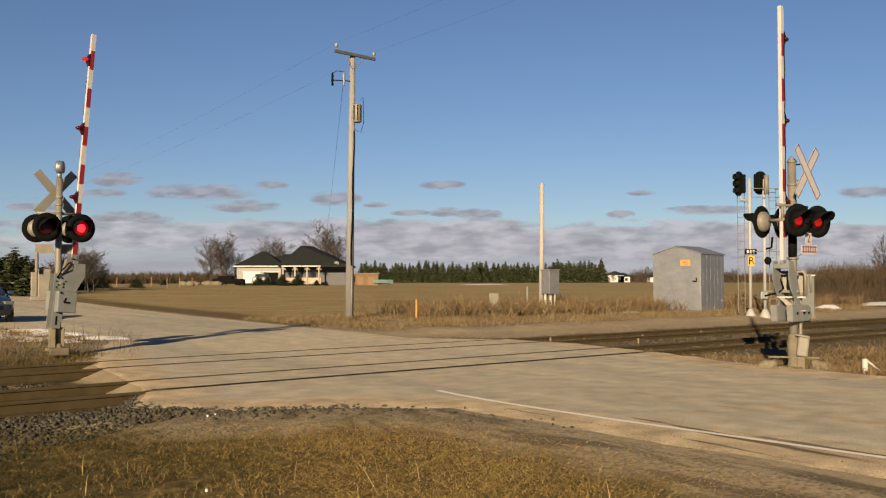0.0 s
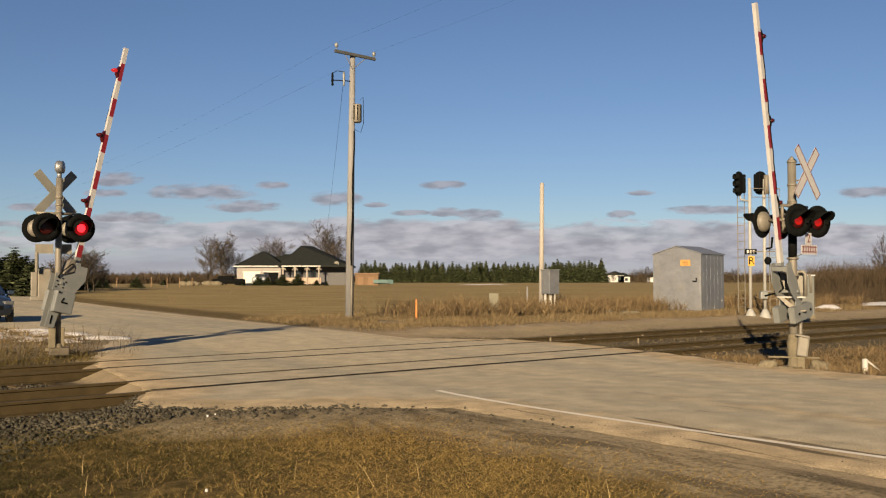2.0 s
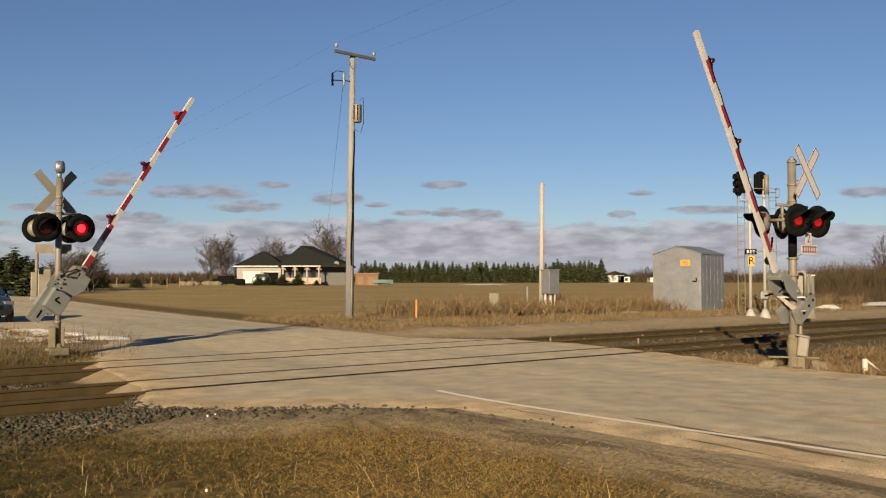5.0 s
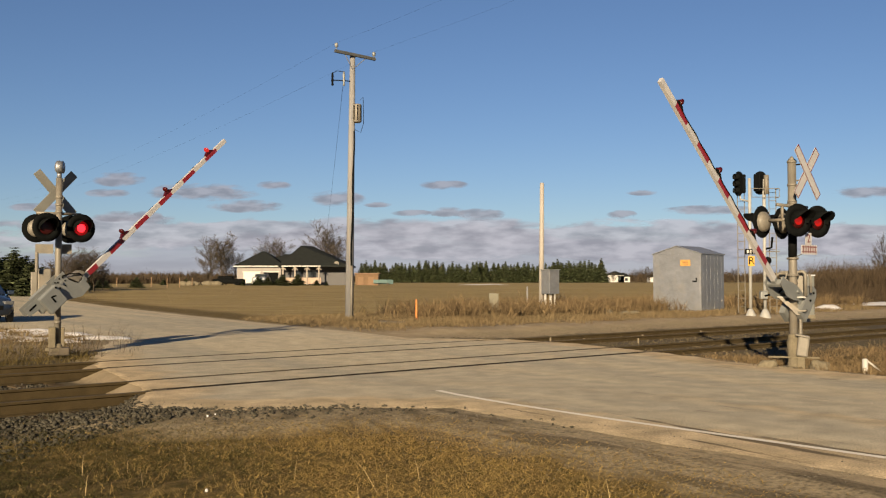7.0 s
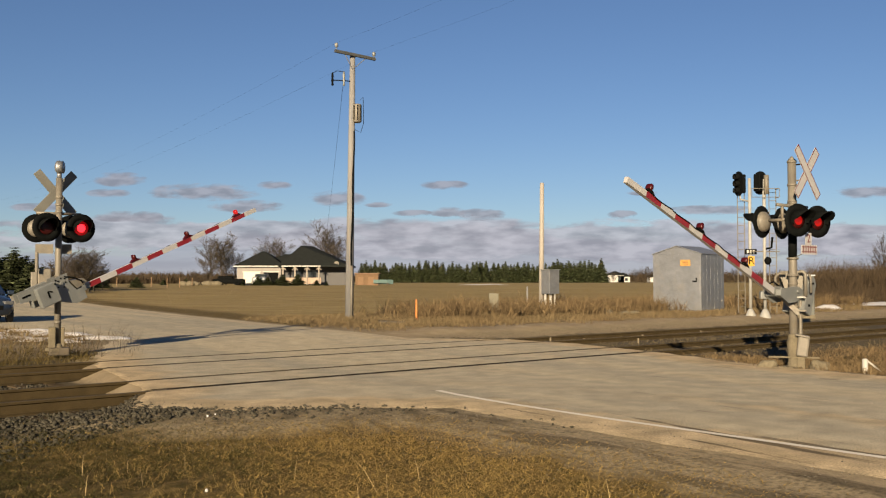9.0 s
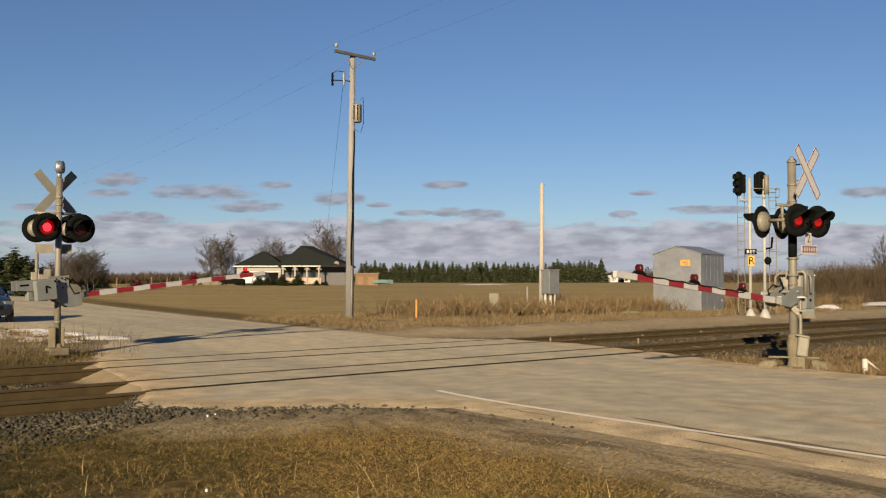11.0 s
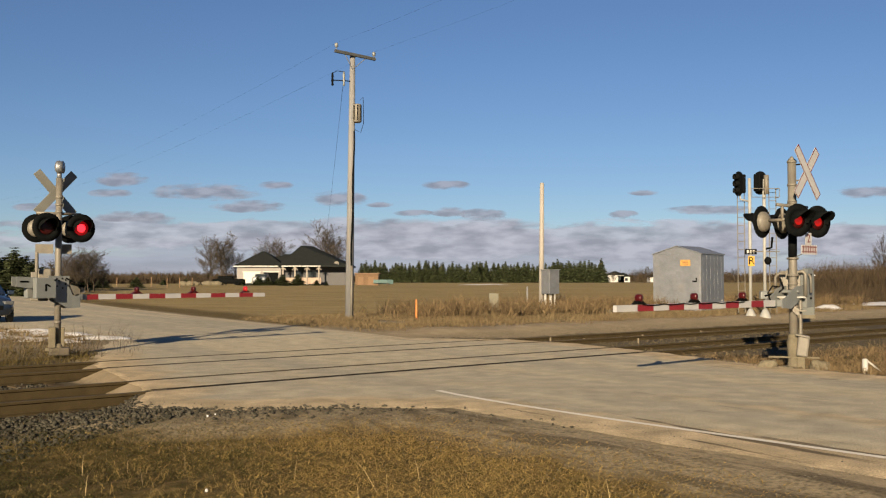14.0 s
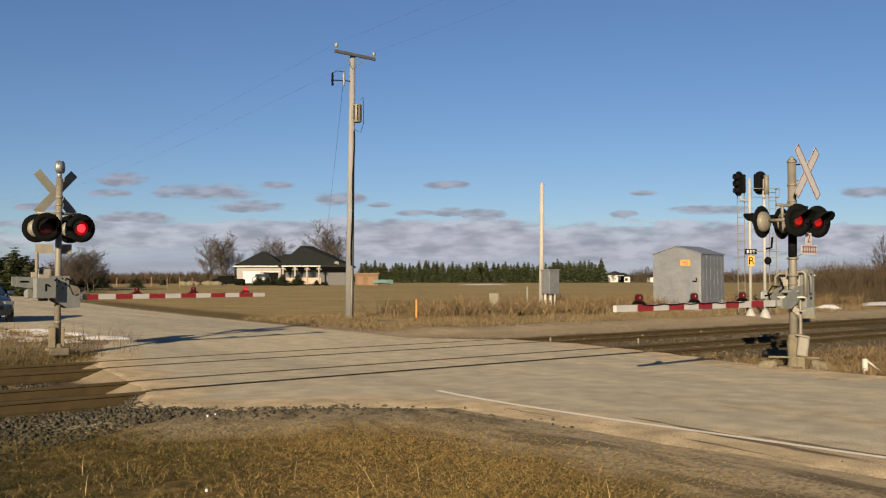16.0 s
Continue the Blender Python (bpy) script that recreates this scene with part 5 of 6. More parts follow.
    bmesh.ops.bevel(bm, geom=bm.edges[:], offset=0.05, segments=2, affect="EDGES")
    part("cabin_glass", bm, GLASS_DARK, car, "dark tinted glazing", True)
    bm = bmesh.new()
    box(bm, (-0.45, 0, 1.455), (1.1, 1.12, 0.04), bevel=0.015)
    part("roof", bm, paint, car)
    for sx in (-1.4, 1.4):
        for sy in (-0.8, 0.8):
            bm = bmesh.new()
            m = Matrix.Translation((sx, sy, 0.31)) @ Matrix.Rotation(radians(90), 4, "X")
            lathe(bm, [(0.18, -0.1), (0.30, -0.1), (0.31, -0.06), (0.31, 0.06), (0.30, 0.1), (0.18, 0.1)], m, 24)
            wheel = part("wheel", bm, tyre, car, "black tyre", True)
            bm = bmesh.new()
            lathe(bm, [(0.0, -0.08), (0.18, -0.09), (0.18, 0.09), (0.0, 0.08)], m, 18)
            part("rim", bm, GALV, wheel, "alloy rim", True)
    for sy in (-0.95, 0.95):
        bm = bmesh.new()
        box(bm, (0.62, sy, 1.02), (0.14, 0.22, 0.15), bevel=0.03)
        part("mirror", bm, paint, car)
        bm = bmesh.new()
        box(bm, (2.02, sy * 0.68, 0.68), (0.28, 0.34, 0.14), turn_z(-20 if sy < 0 else 20), bevel=0.04)
        part("headlight", bm, surface("headlight_glass", (0.12, 0.125, 0.13), 0.1, 0.3, 0.05), car, "clear headlight")
    bm = bmesh.new()
    box(bm, (2.14, 0, 0.52), (0.14, 1.0, 0.16), bevel=0.02)
    part("grille", bm, BLACK, car, "black grille")


# ---------------------------------------------------------------- farm house and what stands round it
def hip_roof(bm, x0, x1, y0, y1, z0, z1, over=0.4, ridge_along="x"):
    x0, x1, y0, y1 = x0 - over, x1 + over, y0 - over, y1 + over
    if ridge_along == "x":
        q = min((y1 - y0) / 2, (x1 - x0) / 2 - 0.3)
        r = [(x0 + q, (y0 + y1) / 2, z1), (x1 - q, (y0 + y1) / 2, z1)]
    else:
        q = min((x1 - x0) / 2, (y1 - y0) / 2 - 0.3)
        r = [((x0 + x1) / 2, y0 + q, z1), ((x0 + x1) / 2, y1 - q, z1)]
    c = [bm.verts.new(p) for p in ((x0, y0, z0), (x1, y0, z0), (x1, y1, z0), (x0, y1, z0))]
    d = [bm.verts.new((p.co.x, p.co.y, z0 - 0.22)) for p in c]
    a, b = [bm.verts.new(p) for p in r]
    if ridge_along == "x":
        fs = [(c[0], c[1], b, a), (c[1], c[2], b), (c[2], c[3], a, b), (c[3], c[0], a)]
    else:
        fs = [(c[0], c[1], a), (c[1], c[2], b, a), (c[2], c[3], b), (c[3], c[0], a, b)]
    for fc in fs:
        bm.faces.new(fc)
    for i in range(4):
        bm.faces.new((d[i], d[(i + 1) % 4], c[(i + 1) % 4], c[i]))
    bm.faces.new(d[::-1])


def build_house():
    z = ground_at(-24, 150) - 0.1
    h = thing("farm_house", (-23, 150, z), "pale bungalow with dark hipped roofs, garage and porch", "house", kind="")
    bm = bmesh.new()
    box(bm, (-4.9, 4.0, 1.5), (6.7, 8, 3.0))
    part("garage_wall", bm, SIDING, h, "pale garage block")
    # siding darkened to paint in the shade on this block
    bm = bmesh.new()
    box(bm, (3.4, 6.0, 1.5), (9.6, 9.0, 3.0))
    part("main_wall", bm, surface("shaded_siding", (0.0585, 0.0585, 0.063), 0.8, 0, 0.06, 1, 20, 0.1), h, "main block with its shade put into the siding colour")
    bm = bmesh.new()
    hip_roof(bm, -8.2, -1.6, 0, 8, 3.1, 5.35, 0.45)
    part("roof", bm, ROOF, h, "dark hipped garage roof")
    bm = bmesh.new()
    hip_roof(bm, -1.4, 8.3, -0.9, 11, 3.1, 6.25, 0.45, "y")
    for v in bm.verts:
        if v.co.z > 6:
            v.co.x += -2.6 if v.co.y < 6 else -1.0
    part("roof", bm, ROOF, h, "dark hipped main roof")
    bm = bmesh.new()
    hip_roof(bm, -5.5, 2.5, 3.0, 10, 3.3, 5.0, 0.3)
    part("roof", bm, ROOF, h, "dark linking roof")
    for x0, x1, y in ((-8.75, -1.0, -0.50), (-1.3, 4.6, -1.40)):
        bm = bmesh.new()
        box(bm, ((x0 + x1) / 2, y, 2.99), (x1 - x0, 0.05, 0.15))
        part("fascia", bm, WHITE, h, "white fascia board")
    # second opening is a flat black panel in place of a shaded interior
    for cx, w, mt in ((-6.0, 2.5, WHITE), (-3.1, 2.2, BLACK)):
        bm = bmesh.new()
        box(bm, (cx, -0.03, 1.02), (w, 0.05, 2.05))
        part("garage_door", bm, mt, h, "white garage door" if mt == WHITE else "black panel painted as the shade inside an open garage doorway")
        bm = bmesh.new()
        box(bm, (cx, -0.05, 2.12), (w + 0.3, 0.06, 0.14))
        part("door_trim", bm, WHITE, h)
    for k, px in enumerate((-1.1, 0.7, 2.5, 4.3)):
        bm = bmesh.new()
        box(bm, (px, -1.0, 1.5), (0.2, 0.2, 2.8))
        for s in (-1, 1):
            box(bm, (px + s * 0.22, -1.0, 2.6), (0.5, 0.12, 0.14), Matrix.Rotation(radians(40 * s), 4, "Y"))
        part("porch_post", bm, surface("porch_wood", (0.204, 0.18, 0.156), 0.8), h, "turned porch post")
    bm = bmesh.new()
    box(bm, (1.6, -0.9, 0.78), (6.0, 0.10, 0.95))
    part("porch_rail", bm, surface("pink_boarding", (0.27, 0.198, 0.15), 0.8, 0, 0.15, 2, 10), h, "pinkish porch boarding")
    for wx in (0.6, 3.0):
        bm = bmesh.new()
        box(bm, (wx, 1.48, 1.7), (1.2, 0.06, 1.3))
        part("window", bm, GLASS_DARK, h, "dark window")
    for wy in (3.0, 7.0):
        bm = bmesh.new()
        box(bm, (8.22, wy, 1.6), (0.06, 1.2, 1.3))
        part("window", bm, GLASS_DARK, h, "dark window")
    bm = bmesh.new()
    lathe(bm, [(0.0, 0.0), (0.25, 0.04), (0.43, 0.14), (0.41, 0.16), (0.23, 0.07), (0.0, 0.03)], Matrix.Translation((7.0, -0.9, 3.3)) @ Matrix.Rotation(radians(70), 4, "X") @ Matrix.Rotation(radians(-20), 4, "Y"), 18)
    tube(bm, (7.0, -0.85, 3.3), (7.0, -0.3, 3.2), 0.04, seg=6)
    part("satellite_dish", bm, SILVER, h, "pale satellite dish", True)
    # van, boat and shed near the house
    bm = bmesh.new()
    box(bm, (0, 0, 0.85), (2.0, 4.2, 1.1), bevel=0.25)
    box(bm, (0, 0.3, 1.5), (1.7, 2.4, 0.6), bevel=0.2)
    v = part("body", bm, GALV, thing("parked_van", (-26.6, 145, z), "silver van parked by the garage", "van"), "", True)
    bm = bmesh.new()
    box(bm, (0, -0.95, 1.52), (1.5, 0.12, 0.42))
    part("windscreen", bm, GLASS_DARK, v.parent)
    for sx in (-0.85, 0.85):
        for sy in (-1.4, 1.4):
            bm = bmesh.new()
            tube(bm, (sx - 0.1, sy, 0.34), (sx + 0.1, sy, 0.34), 0.34, seg=16)
            part("wheel", bm, BLACK, v.parent)
    bm = bmesh.new()
    box(bm, (0, 0, 0.7), (4.6, 1.9, 0.75), bevel=0.2)
    box(bm, (-0.4, 0, 1.2), (2.2, 1.6, 0.6), bevel=0.2)
    c2 = part("body", bm, BLACK, thing("parked_car", (-31.8, 147, z), "dark car parked in front of bare shrubs", "car"), "", True)
    for sx in (-1.4, 1.4):
        for sy in (-0.85, 0.85):
            bm = bmesh.new()
            tube(bm, (sx, sy - 0.1, 0.33), (sx, sy + 0.1, 0.33), 0.33, seg=16)
            part("wheel", bm, BLACK, c2.parent)
    sd = thing("garden_shed", (-11.3, 148, z), "orange-brown wooden garden shed with a flat roof", "shed")
    wood = surface("orange_wood", (0.0924, 0.0518, 0.0216), 0.8, 0, 0.15, 2, 12)
    bm = bmesh.new()
    box(bm, (0, 0, 0.9), (3.4, 2.4, 1.8))
    part("wall", bm, wood, sd)
    bm = bmesh.new()
    box(bm, (0, 0, 1.87), (3.8, 2.8, 0.14))
    part("roof", bm, surface("brown_roof", (0.12, 0.075, 0.045), 0.8), sd)
    for dx in (-0.9, 0.6):
        bm = bmesh.new()
        box(bm, (dx, -1.22, 0.75), (0.8, 0.06, 1.2))
        part("panel", bm, surface("brown_panel", (0.12, 0.07, 0.035), 0.8), sd)
    bm = bmesh.new()
    secs = [(-1.4, 0.55), (-0.6, 0.7), (0.6, 0.62), (1.5, 0.08)]
    prev = None
    for sx, w in secs:
        ring = [bm.verts.new((sx, yy, zz)) for yy, zz in ((-w, 0.95), (-w * 0.75, 0.45), (0, 0.25), (w * 0.75, 0.45), (w, 0.95))]
        if prev:
            for i in range(4):
                bm.faces.new((prev[i], ring[i], ring[i + 1], prev[i + 1]))
            bm.faces.new((prev[0], prev[4], ring[4], ring[0]))
        prev = ring
    bt = part("hull", bm, surface("teal_cover", (0.07, 0.119, 0.119), 0.7), thing("covered_boat", (-8.9, 147, z), "small boat under a teal cover", "boat"))
    bm = bmesh.new()
    for sx in (-0.7, 0.7):
        box(bm, (sx, 0, 0.2), (0.12, 1.2, 0.4))
    part("cradle", bm, BARK, bt.parent)
    # birdhouse board, woodpile stones by the trees
    rng = random.Random(4)
    for k in range(7):
        bm = bmesh.new()
        ball(bm, (0, 0, 0.25), 0.5, (1.3, 0.8, 0.8), 2)
        for v in bm.verts:
            v.co *= 1 + 0.25 * noise.noise(v.co * 2 + Vector((k, 0, 0)))
        o = part("boulder", bm, CONCRETE)
        bx, by = -37.5 + k * 0.85 + rng.uniform(-0.2, 0.2), 144 + rng.uniform(-1, 1)
        o.location = (bx, by, ground_at(bx, by))
        tagged(o, "pale boulder on the lawn", "boulder", "row of boulders")


def build_far_things():
    # white farm buildings behind the far trees
    for bearing, w, hgt in ((1088, 7.0, 3.2), (1102, 5.0, 2.6), (1160, 6.0, 2.4)):
        d = 420
        x = sideways(bearing, d)
        b = thing("far_farmhouse", (x, d, ground_at(x, d) - 0.1), "small white farm building beyond the field", "house", "far farm buildings")
        bm = bmesh.new()
        box(bm, (0, 0, hgt / 2), (w, 6, hgt))
        part("wall", bm, WHITE, b)
        bm = bmesh.new()
        hip_roof(bm, -w / 2, w / 2, -3, 3, hgt + 0.1, hgt + 1.6, 0.3)
        part("roof", bm, ROOF, b)
        bm = bmesh.new()
        box(bm, (w * 0.2, -3.03, hgt * 0.5), (1.1, 0.06, 1.2))
        part("window", bm, GLASS_DARK, b)
    # pale posts along the far field boundary
    for k, bearing in enumerate((132, 207, 268, 296, 318, 340)):
        d = 118 + 3 * (k % 3)
        x = sideways(bearing, d)
        bm = bmesh.new()
        tube(bm, (0, 0, 0), (0.02, 0, 1.25), 0.06, 0.05, 8)
        o = part("fence_post", bm, surface("tan_post", (0.15, 0.095, 0.05), 0.85, 0, 0.15))
        o.location = (x, d, ground_at(x, d) - 0.05)
        tagged(o, "tan wooden post at the far field edge", "fence post", "far fence posts")
    # short tan stakes beside the far rails
    for s, p in ((20.0, 18.2), (20.4, 17.35), (23.3, 18.9), (23.0, 17.4), (21.5, 16.4), (26.2, 17.6)):
        q = U * s + V * p
        bm = bmesh.new()
        box(bm, (0, 0, 0.09), (0.045, 0.035, 0.28), bevel=0.006)
        o = part("track_stake", bm, surface("tan_stake", (0.12, 0.099, 0.066), 0.85, 0, 0.15))
        o.location = (q.x, q.y, -0.22)
        tagged(o, "short tan stake standing between the rails", "stake", "track stakes")


build_utility_pole()
build_far_things()
build_shed()
build_post_cabinet()
build_markers()
build_rail_signals()
build_car()
build_house()
# ---------------------------------------------------------------- trees and shrubs
def bare_tree_mesh(name, height, seed, limbs=26, wide=0.36):
    """A leafless tree: trunk, rising limbs, and three orders of ever finer twigs that fill a rounded crown."""
    rng = random.Random(seed)
    verts, tris = [], []

    def limb(a, b, r0, r1):
        d = (b - a).normalized()
        s = d.orthogonal().normalized()
        t = d.cross(s)
        k = len(verts)
        for c, r in ((a, r0), (b, r1)):
            for i in range(3):
                q = 2.0944 * i
                verts.append(c + (s * math.cos(q) + t * math.sin(q)) * r)
        for i in range(3):
            j = (i + 1) % 3
            tris.append((k + i, k + j, k + 3 + j))
            tris.append((k + i, k + 3 + j, k + 3 + i))

    def bough(a, d, ln, r, order):
        if order == 3:
            k, w = len(verts), d.orthogonal().normalized() * 0.011
            verts.extend((a - w, a + w, a + (d + Vector((rng.uniform(-1, 1), rng.uniform(-1, 1), rng.uniform(-0.2, 0.6))) * 0.2) * ln))
            tris.append((k, k + 1, k + 2))
            return
        n = (6, 4, 3)[order]
        pts, way = [a], d.copy()
        for i in range(n):
            way = (way + Vector((rng.uniform(-1, 1), rng.uniform(-1, 1), rng.uniform(-0.35, 0.75))) * 0.17).normalized()
            pts.append(pts[-1] + way * ln / n)
        for i in range(n):
            limb(pts[i], pts[i + 1], r * (1 - 0.75 * i / n), r * (1 - 0.75 * (i + 1) / n))
        for k in range((8, 5, 5)[order]):
            f = rng.uniform(0.25, 1.0) * n
            p = pts[int(min(f, n - 0.01))].lerp(pts[int(min(f, n - 0.01)) + 1], f % 1 if f < n else 1)
            side = Vector((rng.uniform(-1, 1), rng.uniform(-1, 1), rng.uniform(-0.2, 0.9)))
            bough(p, (way * 0.7 + side * 0.9).normalized(), ln * rng.uniform(0.28, 0.5), max(r * 0.4, 0.009), order + 1)

    trunk = [Vector((0, 0, -0.1))]
    for i in range(8):
        trunk.append(trunk[-1] + Vector((rng.uniform(-0.12, 0.12), rng.uniform(-0.12, 0.12), height * 0.1)))
    for i in range(8):
        limb(trunk[i], trunk[i + 1], height * 0.022 * (1 - 0.11 * i), height * 0.022 * (1 - 0.11 * (i + 1)))
    for k in range(limbs):
        f = rng.uniform(1.6, 7.9)
        a = 2.4 * k + rng.uniform(-0.4, 0.4)
        up = 0.55 + 0.16 * f + rng.uniform(-0.15, 0.25)
        d = Vector((math.cos(a), math.sin(a), up)).normalized()
        p = trunk[int(f)].lerp(trunk[int(f) + 1], f % 1)
        bough(p, d, height * wide * rng.uniform(0.8, 1.15), height * 0.007, 0)
    v = np.array([tuple(p) for p in verts])
    v *= height / v[:, 2].max()
    return fast_mesh(name, v, tris)


def conifer_mesh(name, height, seed, width=0.2, n=1500):
    """Drooping sprays of needles in uneven whorls round a leader."""
    rng = np.random.RandomState(seed)
    verts, tris = [], []
    layers = 26
    for i in range(layers):
        f = (i + rng.rand() * 0.6) / layers
        z = height * (0.04 + 0.96 * f)
        rad = height * width * (1 - f) ** 0.85 * rng.uniform(0.75, 1.15) + 0.05
        for k in range(int(6 + 11 * (1 - f))):
            a = rng.rand() * 6.283
            r1 = rad * rng.uniform(0.65, 1.12)
            for s in range(5):
                q = (s + 1) / 5
                c = np.array([math.cos(a) * r1 * q, math.sin(a) * r1 * q, z - 0.25 * r1 * q * q])
                w = (0.10 * height * width * (1.3 - q) * 2.4) * (0.22 + 0.78 * (1 - f)) + 0.02
                for _ in range(2):
                    k0 = len(verts)
                    o = rng.normal(size=(3, 3)) * w
                    o[:, 2] *= 0.6
                    verts += [c + o[0], c + o[1], c + o[2] + [0, 0, 0.3 * w]]
                    tris.append((k0, k0 + 1, k0 + 2))
    return fast_mesh(name, verts, tris)


def plant_tree(name, crown_mesh, trunk_h, x, y, label, group="", scale=1.0, turn=0, material=None, kind=""):
    th = thing(name, (x, y, ground_at(x, y) - 0.05), label, "tree", group, kind, turn)
    th.scale = (scale,) * 3
    bm = bmesh.new()
    tube(bm, (0, 0, 0), (0, 0, trunk_h), trunk_h * 0.025 + 0.05, 0.03, 8)
    t = part("trunk", bm, BARK, th)
    c = new("crown", crown_mesh)
    c.parent = th
    return th


def build_trees():
    meshes = []
    for k in range(6):
        me = conifer_mesh("conifer_crown", 7.0, 40 + k, 0.19 + 0.02 * (k % 3))
        me.materials.append(NEEDLES)
        meshes.append(me)
    rng = random.Random(11)
    proto = [plant_tree("conifer", meshes[k], 6.0, -30 + 0.1 * k, 330, "dark green conifer in the far shelter belt", "far conifers") for k in range(6)]
    # shelter belt behind the field
    n = 120
    for i in range(n):
        f = i / (n - 1)
        bearing = 640 + (1066 - 640) * f + rng.uniform(-3, 3)
        row = i % 2
        d = 330 + row * 12 + rng.uniform(-3, 3)
        x = sideways(bearing, d)
        s = rng.uniform(0.68, 1.05) * (1.0 + 0.10 * (f > 0.75)) * (1.08 if row else 0.95)
        o = proto[i] if i < 6 else copy_thing(proto[i % 6], Matrix())
        o.scale = (1, 1, 1)
        o.matrix_basis = pose(x, d, ground_at(x, d) - 0.1, 0, 0, rng.uniform(0, 360)) @ Matrix.Diagonal((s * rng.uniform(1.5, 2.0), s * 1.6, s, 1))
    # conifers at the far left and shrubs by the house
    for bearing, top, d in ((8, 452, 85), (27, 436, 82), (46, 450, 84), (-12, 442, 84), (60, 456, 88), (16, 446, 90), (38, 452, 92), (-2, 455, 95), (74, 470, 96), (52, 462, 80)):
        x = sideways(bearing, d)
        s = (1.55 + (497 - top) / 1750 * d - ground_at(x, d)) / 7.0
        o = copy_thing(proto[(bearing + 12) % 6], Matrix())
        o.matrix_basis = pose(x, d, ground_at(x, d) - 0.1, 0, 0, bearing * 13) @ Matrix.Diagonal((s * 2.7, s * 2.7, s, 1))
        tagged(o, "tall dark green pine near the road", "tree", "pines by the road")
    for bearing, top, d, wide in ((457, 487, 142, 2.6), (474, 489, 142, 2.6), (500, 485, 142, 3.0), (527, 484, 142, 2.6), (560, 494, 142, 2.4), (513, 498, 142, 2.0), (430, 496, 142, 2.0), (578, 497, 141, 2.0),
                             (242, 489, 118, 2.6), (182, 487, 112, 2.6), (158, 492, 112, 2.4), (138, 494, 112, 2.6), (100, 486, 100, 2.6), (84, 484, 101, 2.8), (116, 488, 100, 2.6), (128, 486, 104, 2.4), (150, 487, 103, 2.2), (290, 493, 150, 2.4), (330, 492, 150, 2.2)):
        x = sideways(bearing, d)
        s = (1.55 + (497 - top) / 1750 * d - ground_at(x, d)) / 7.0
        o = copy_thing(proto[bearing % 6], Matrix())
        o.matrix_basis = pose(x, d, ground_at(x, d) - 0.08, 0, 0, bearing * 7) @ Matrix.Diagonal((s * wide * 1.5, s * wide * 1.5, s, 1))
        tagged(o, "low clipped evergreen shrub on the lawn", "shrub", "evergreen shrubs")
    # bare trees
    bare = [bare_tree_mesh("bare_crown", 8.0, 5 + k) for k in range(4)]
    for me in bare:
        me.materials.append(TREE_TWIG)
    spots = [(388, 406, 160, 1.25, 0), (374, 416, 165, 1.2, 1), (400, 418, 163, 1.2, 2), (470, 412, 185, 1.5, 2), (495, 420, 190, 1.5, 3), (578, 386, 175, 1.15, 1), (596, 400, 180, 1.2, 0),
             (150, 434, 100, 1.5, 2), (128, 446, 102, 1.5, 3), (182, 466, 104, 1.4, 0), (166, 442, 98, 1.5, 1), (108, 458, 106, 1.5, 2), (142, 450, 110, 1.6, 0), (415, 440, 170, 1.3, 3), (555, 415, 182, 1.0, 2),
             (118, 436, 96, 1.3, 3), (134, 430, 99, 1.5, 0), (96, 452, 100, 1.6, 1), (84, 458, 103, 1.7, 2), (158, 436, 97, 1.4, 3), (1562, 408, 110, 0.9, 1), (1140, 468, 260, 1.3, 2), (1125, 474, 262, 1.3, 0), (1150, 470, 255, 1.3, 1), (1300, 472, 200, 1.3, 3), (1290, 478, 190, 1.2, 2), (1085, 480, 300, 1.3, 3), (365, 470, 155, 1.4, 2), (345, 478, 156, 1.4, 0), (110, 470, 105, 1.3, 1)]
    for bearing, top, d, wide, k in spots:
        x = sideways(bearing, d)
        s = (1.55 + (497 - top) / 1750 * d - ground_at(x, d)) / 8.0
        th = thing("bare_tree", (0, 0, 0), "leafless grey-brown deciduous tree", "tree", "bare trees")
        c = new("crown", bare[k])
        c.parent = th
        th.matrix_basis = pose(x, d, ground_at(x, d) - 0.1, 0, 0, bearing * 37 % 360) @ Matrix.Diagonal((s * wide * 1.1, s * wide * 1.1, s, 1))


def brush(name, pts, height, twigs, seed, material, label, category, spread=0.35, thick=0.012, kind="stuff"):
    """Many thin upright twigs from each point: bare brush and weeds."""
    rng = np.random.RandomState(seed)
    pts = np.asarray(pts)
    N = len(pts) * twigs
    base = np.repeat(pts, twigs, 0) + np.c_[rng.normal(0, spread * 0.3, (N, 2)), np.zeros(N)]
    h = height * rng.uniform(0.45, 1.0, N) * np.repeat(rng.uniform(0.6, 1.1, len(pts)), twigs)
    lean = rng.normal(0, spread, (N, 2)) * h[:, None]
    mid = base + np.c_[lean * 0.4, h * 0.55]
    tip = base + np.c_[lean, h]
    a = rng.rand(N) * 6.283
    w = np.c_[np.cos(a), np.sin(a), np.zeros(N)] * thick
    V0 = np.stack([base - w, base + w, mid - w * 0.8, mid + w * 0.8, tip], 1)
    k = np.arange(N)[:, None] * 5
    T = np.stack([k + [0, 1, 3], k + [0, 3, 2], k + [2, 3, 4]], 1)
    # side twig
    b2 = base + (mid - base) * rng.uniform(0.5, 1.0, N)[:, None]
    t2 = b2 + np.c_[rng.normal(0, 0.28, (N, 2)) * h[:, None], h * rng.uniform(0.1, 0.4, N)]
    V1 = np.stack([b2 - w * 0.6, b2 + w * 0.6, t2], 1)
    k2 = N * 5 + np.arange(N)[:, None] * 3
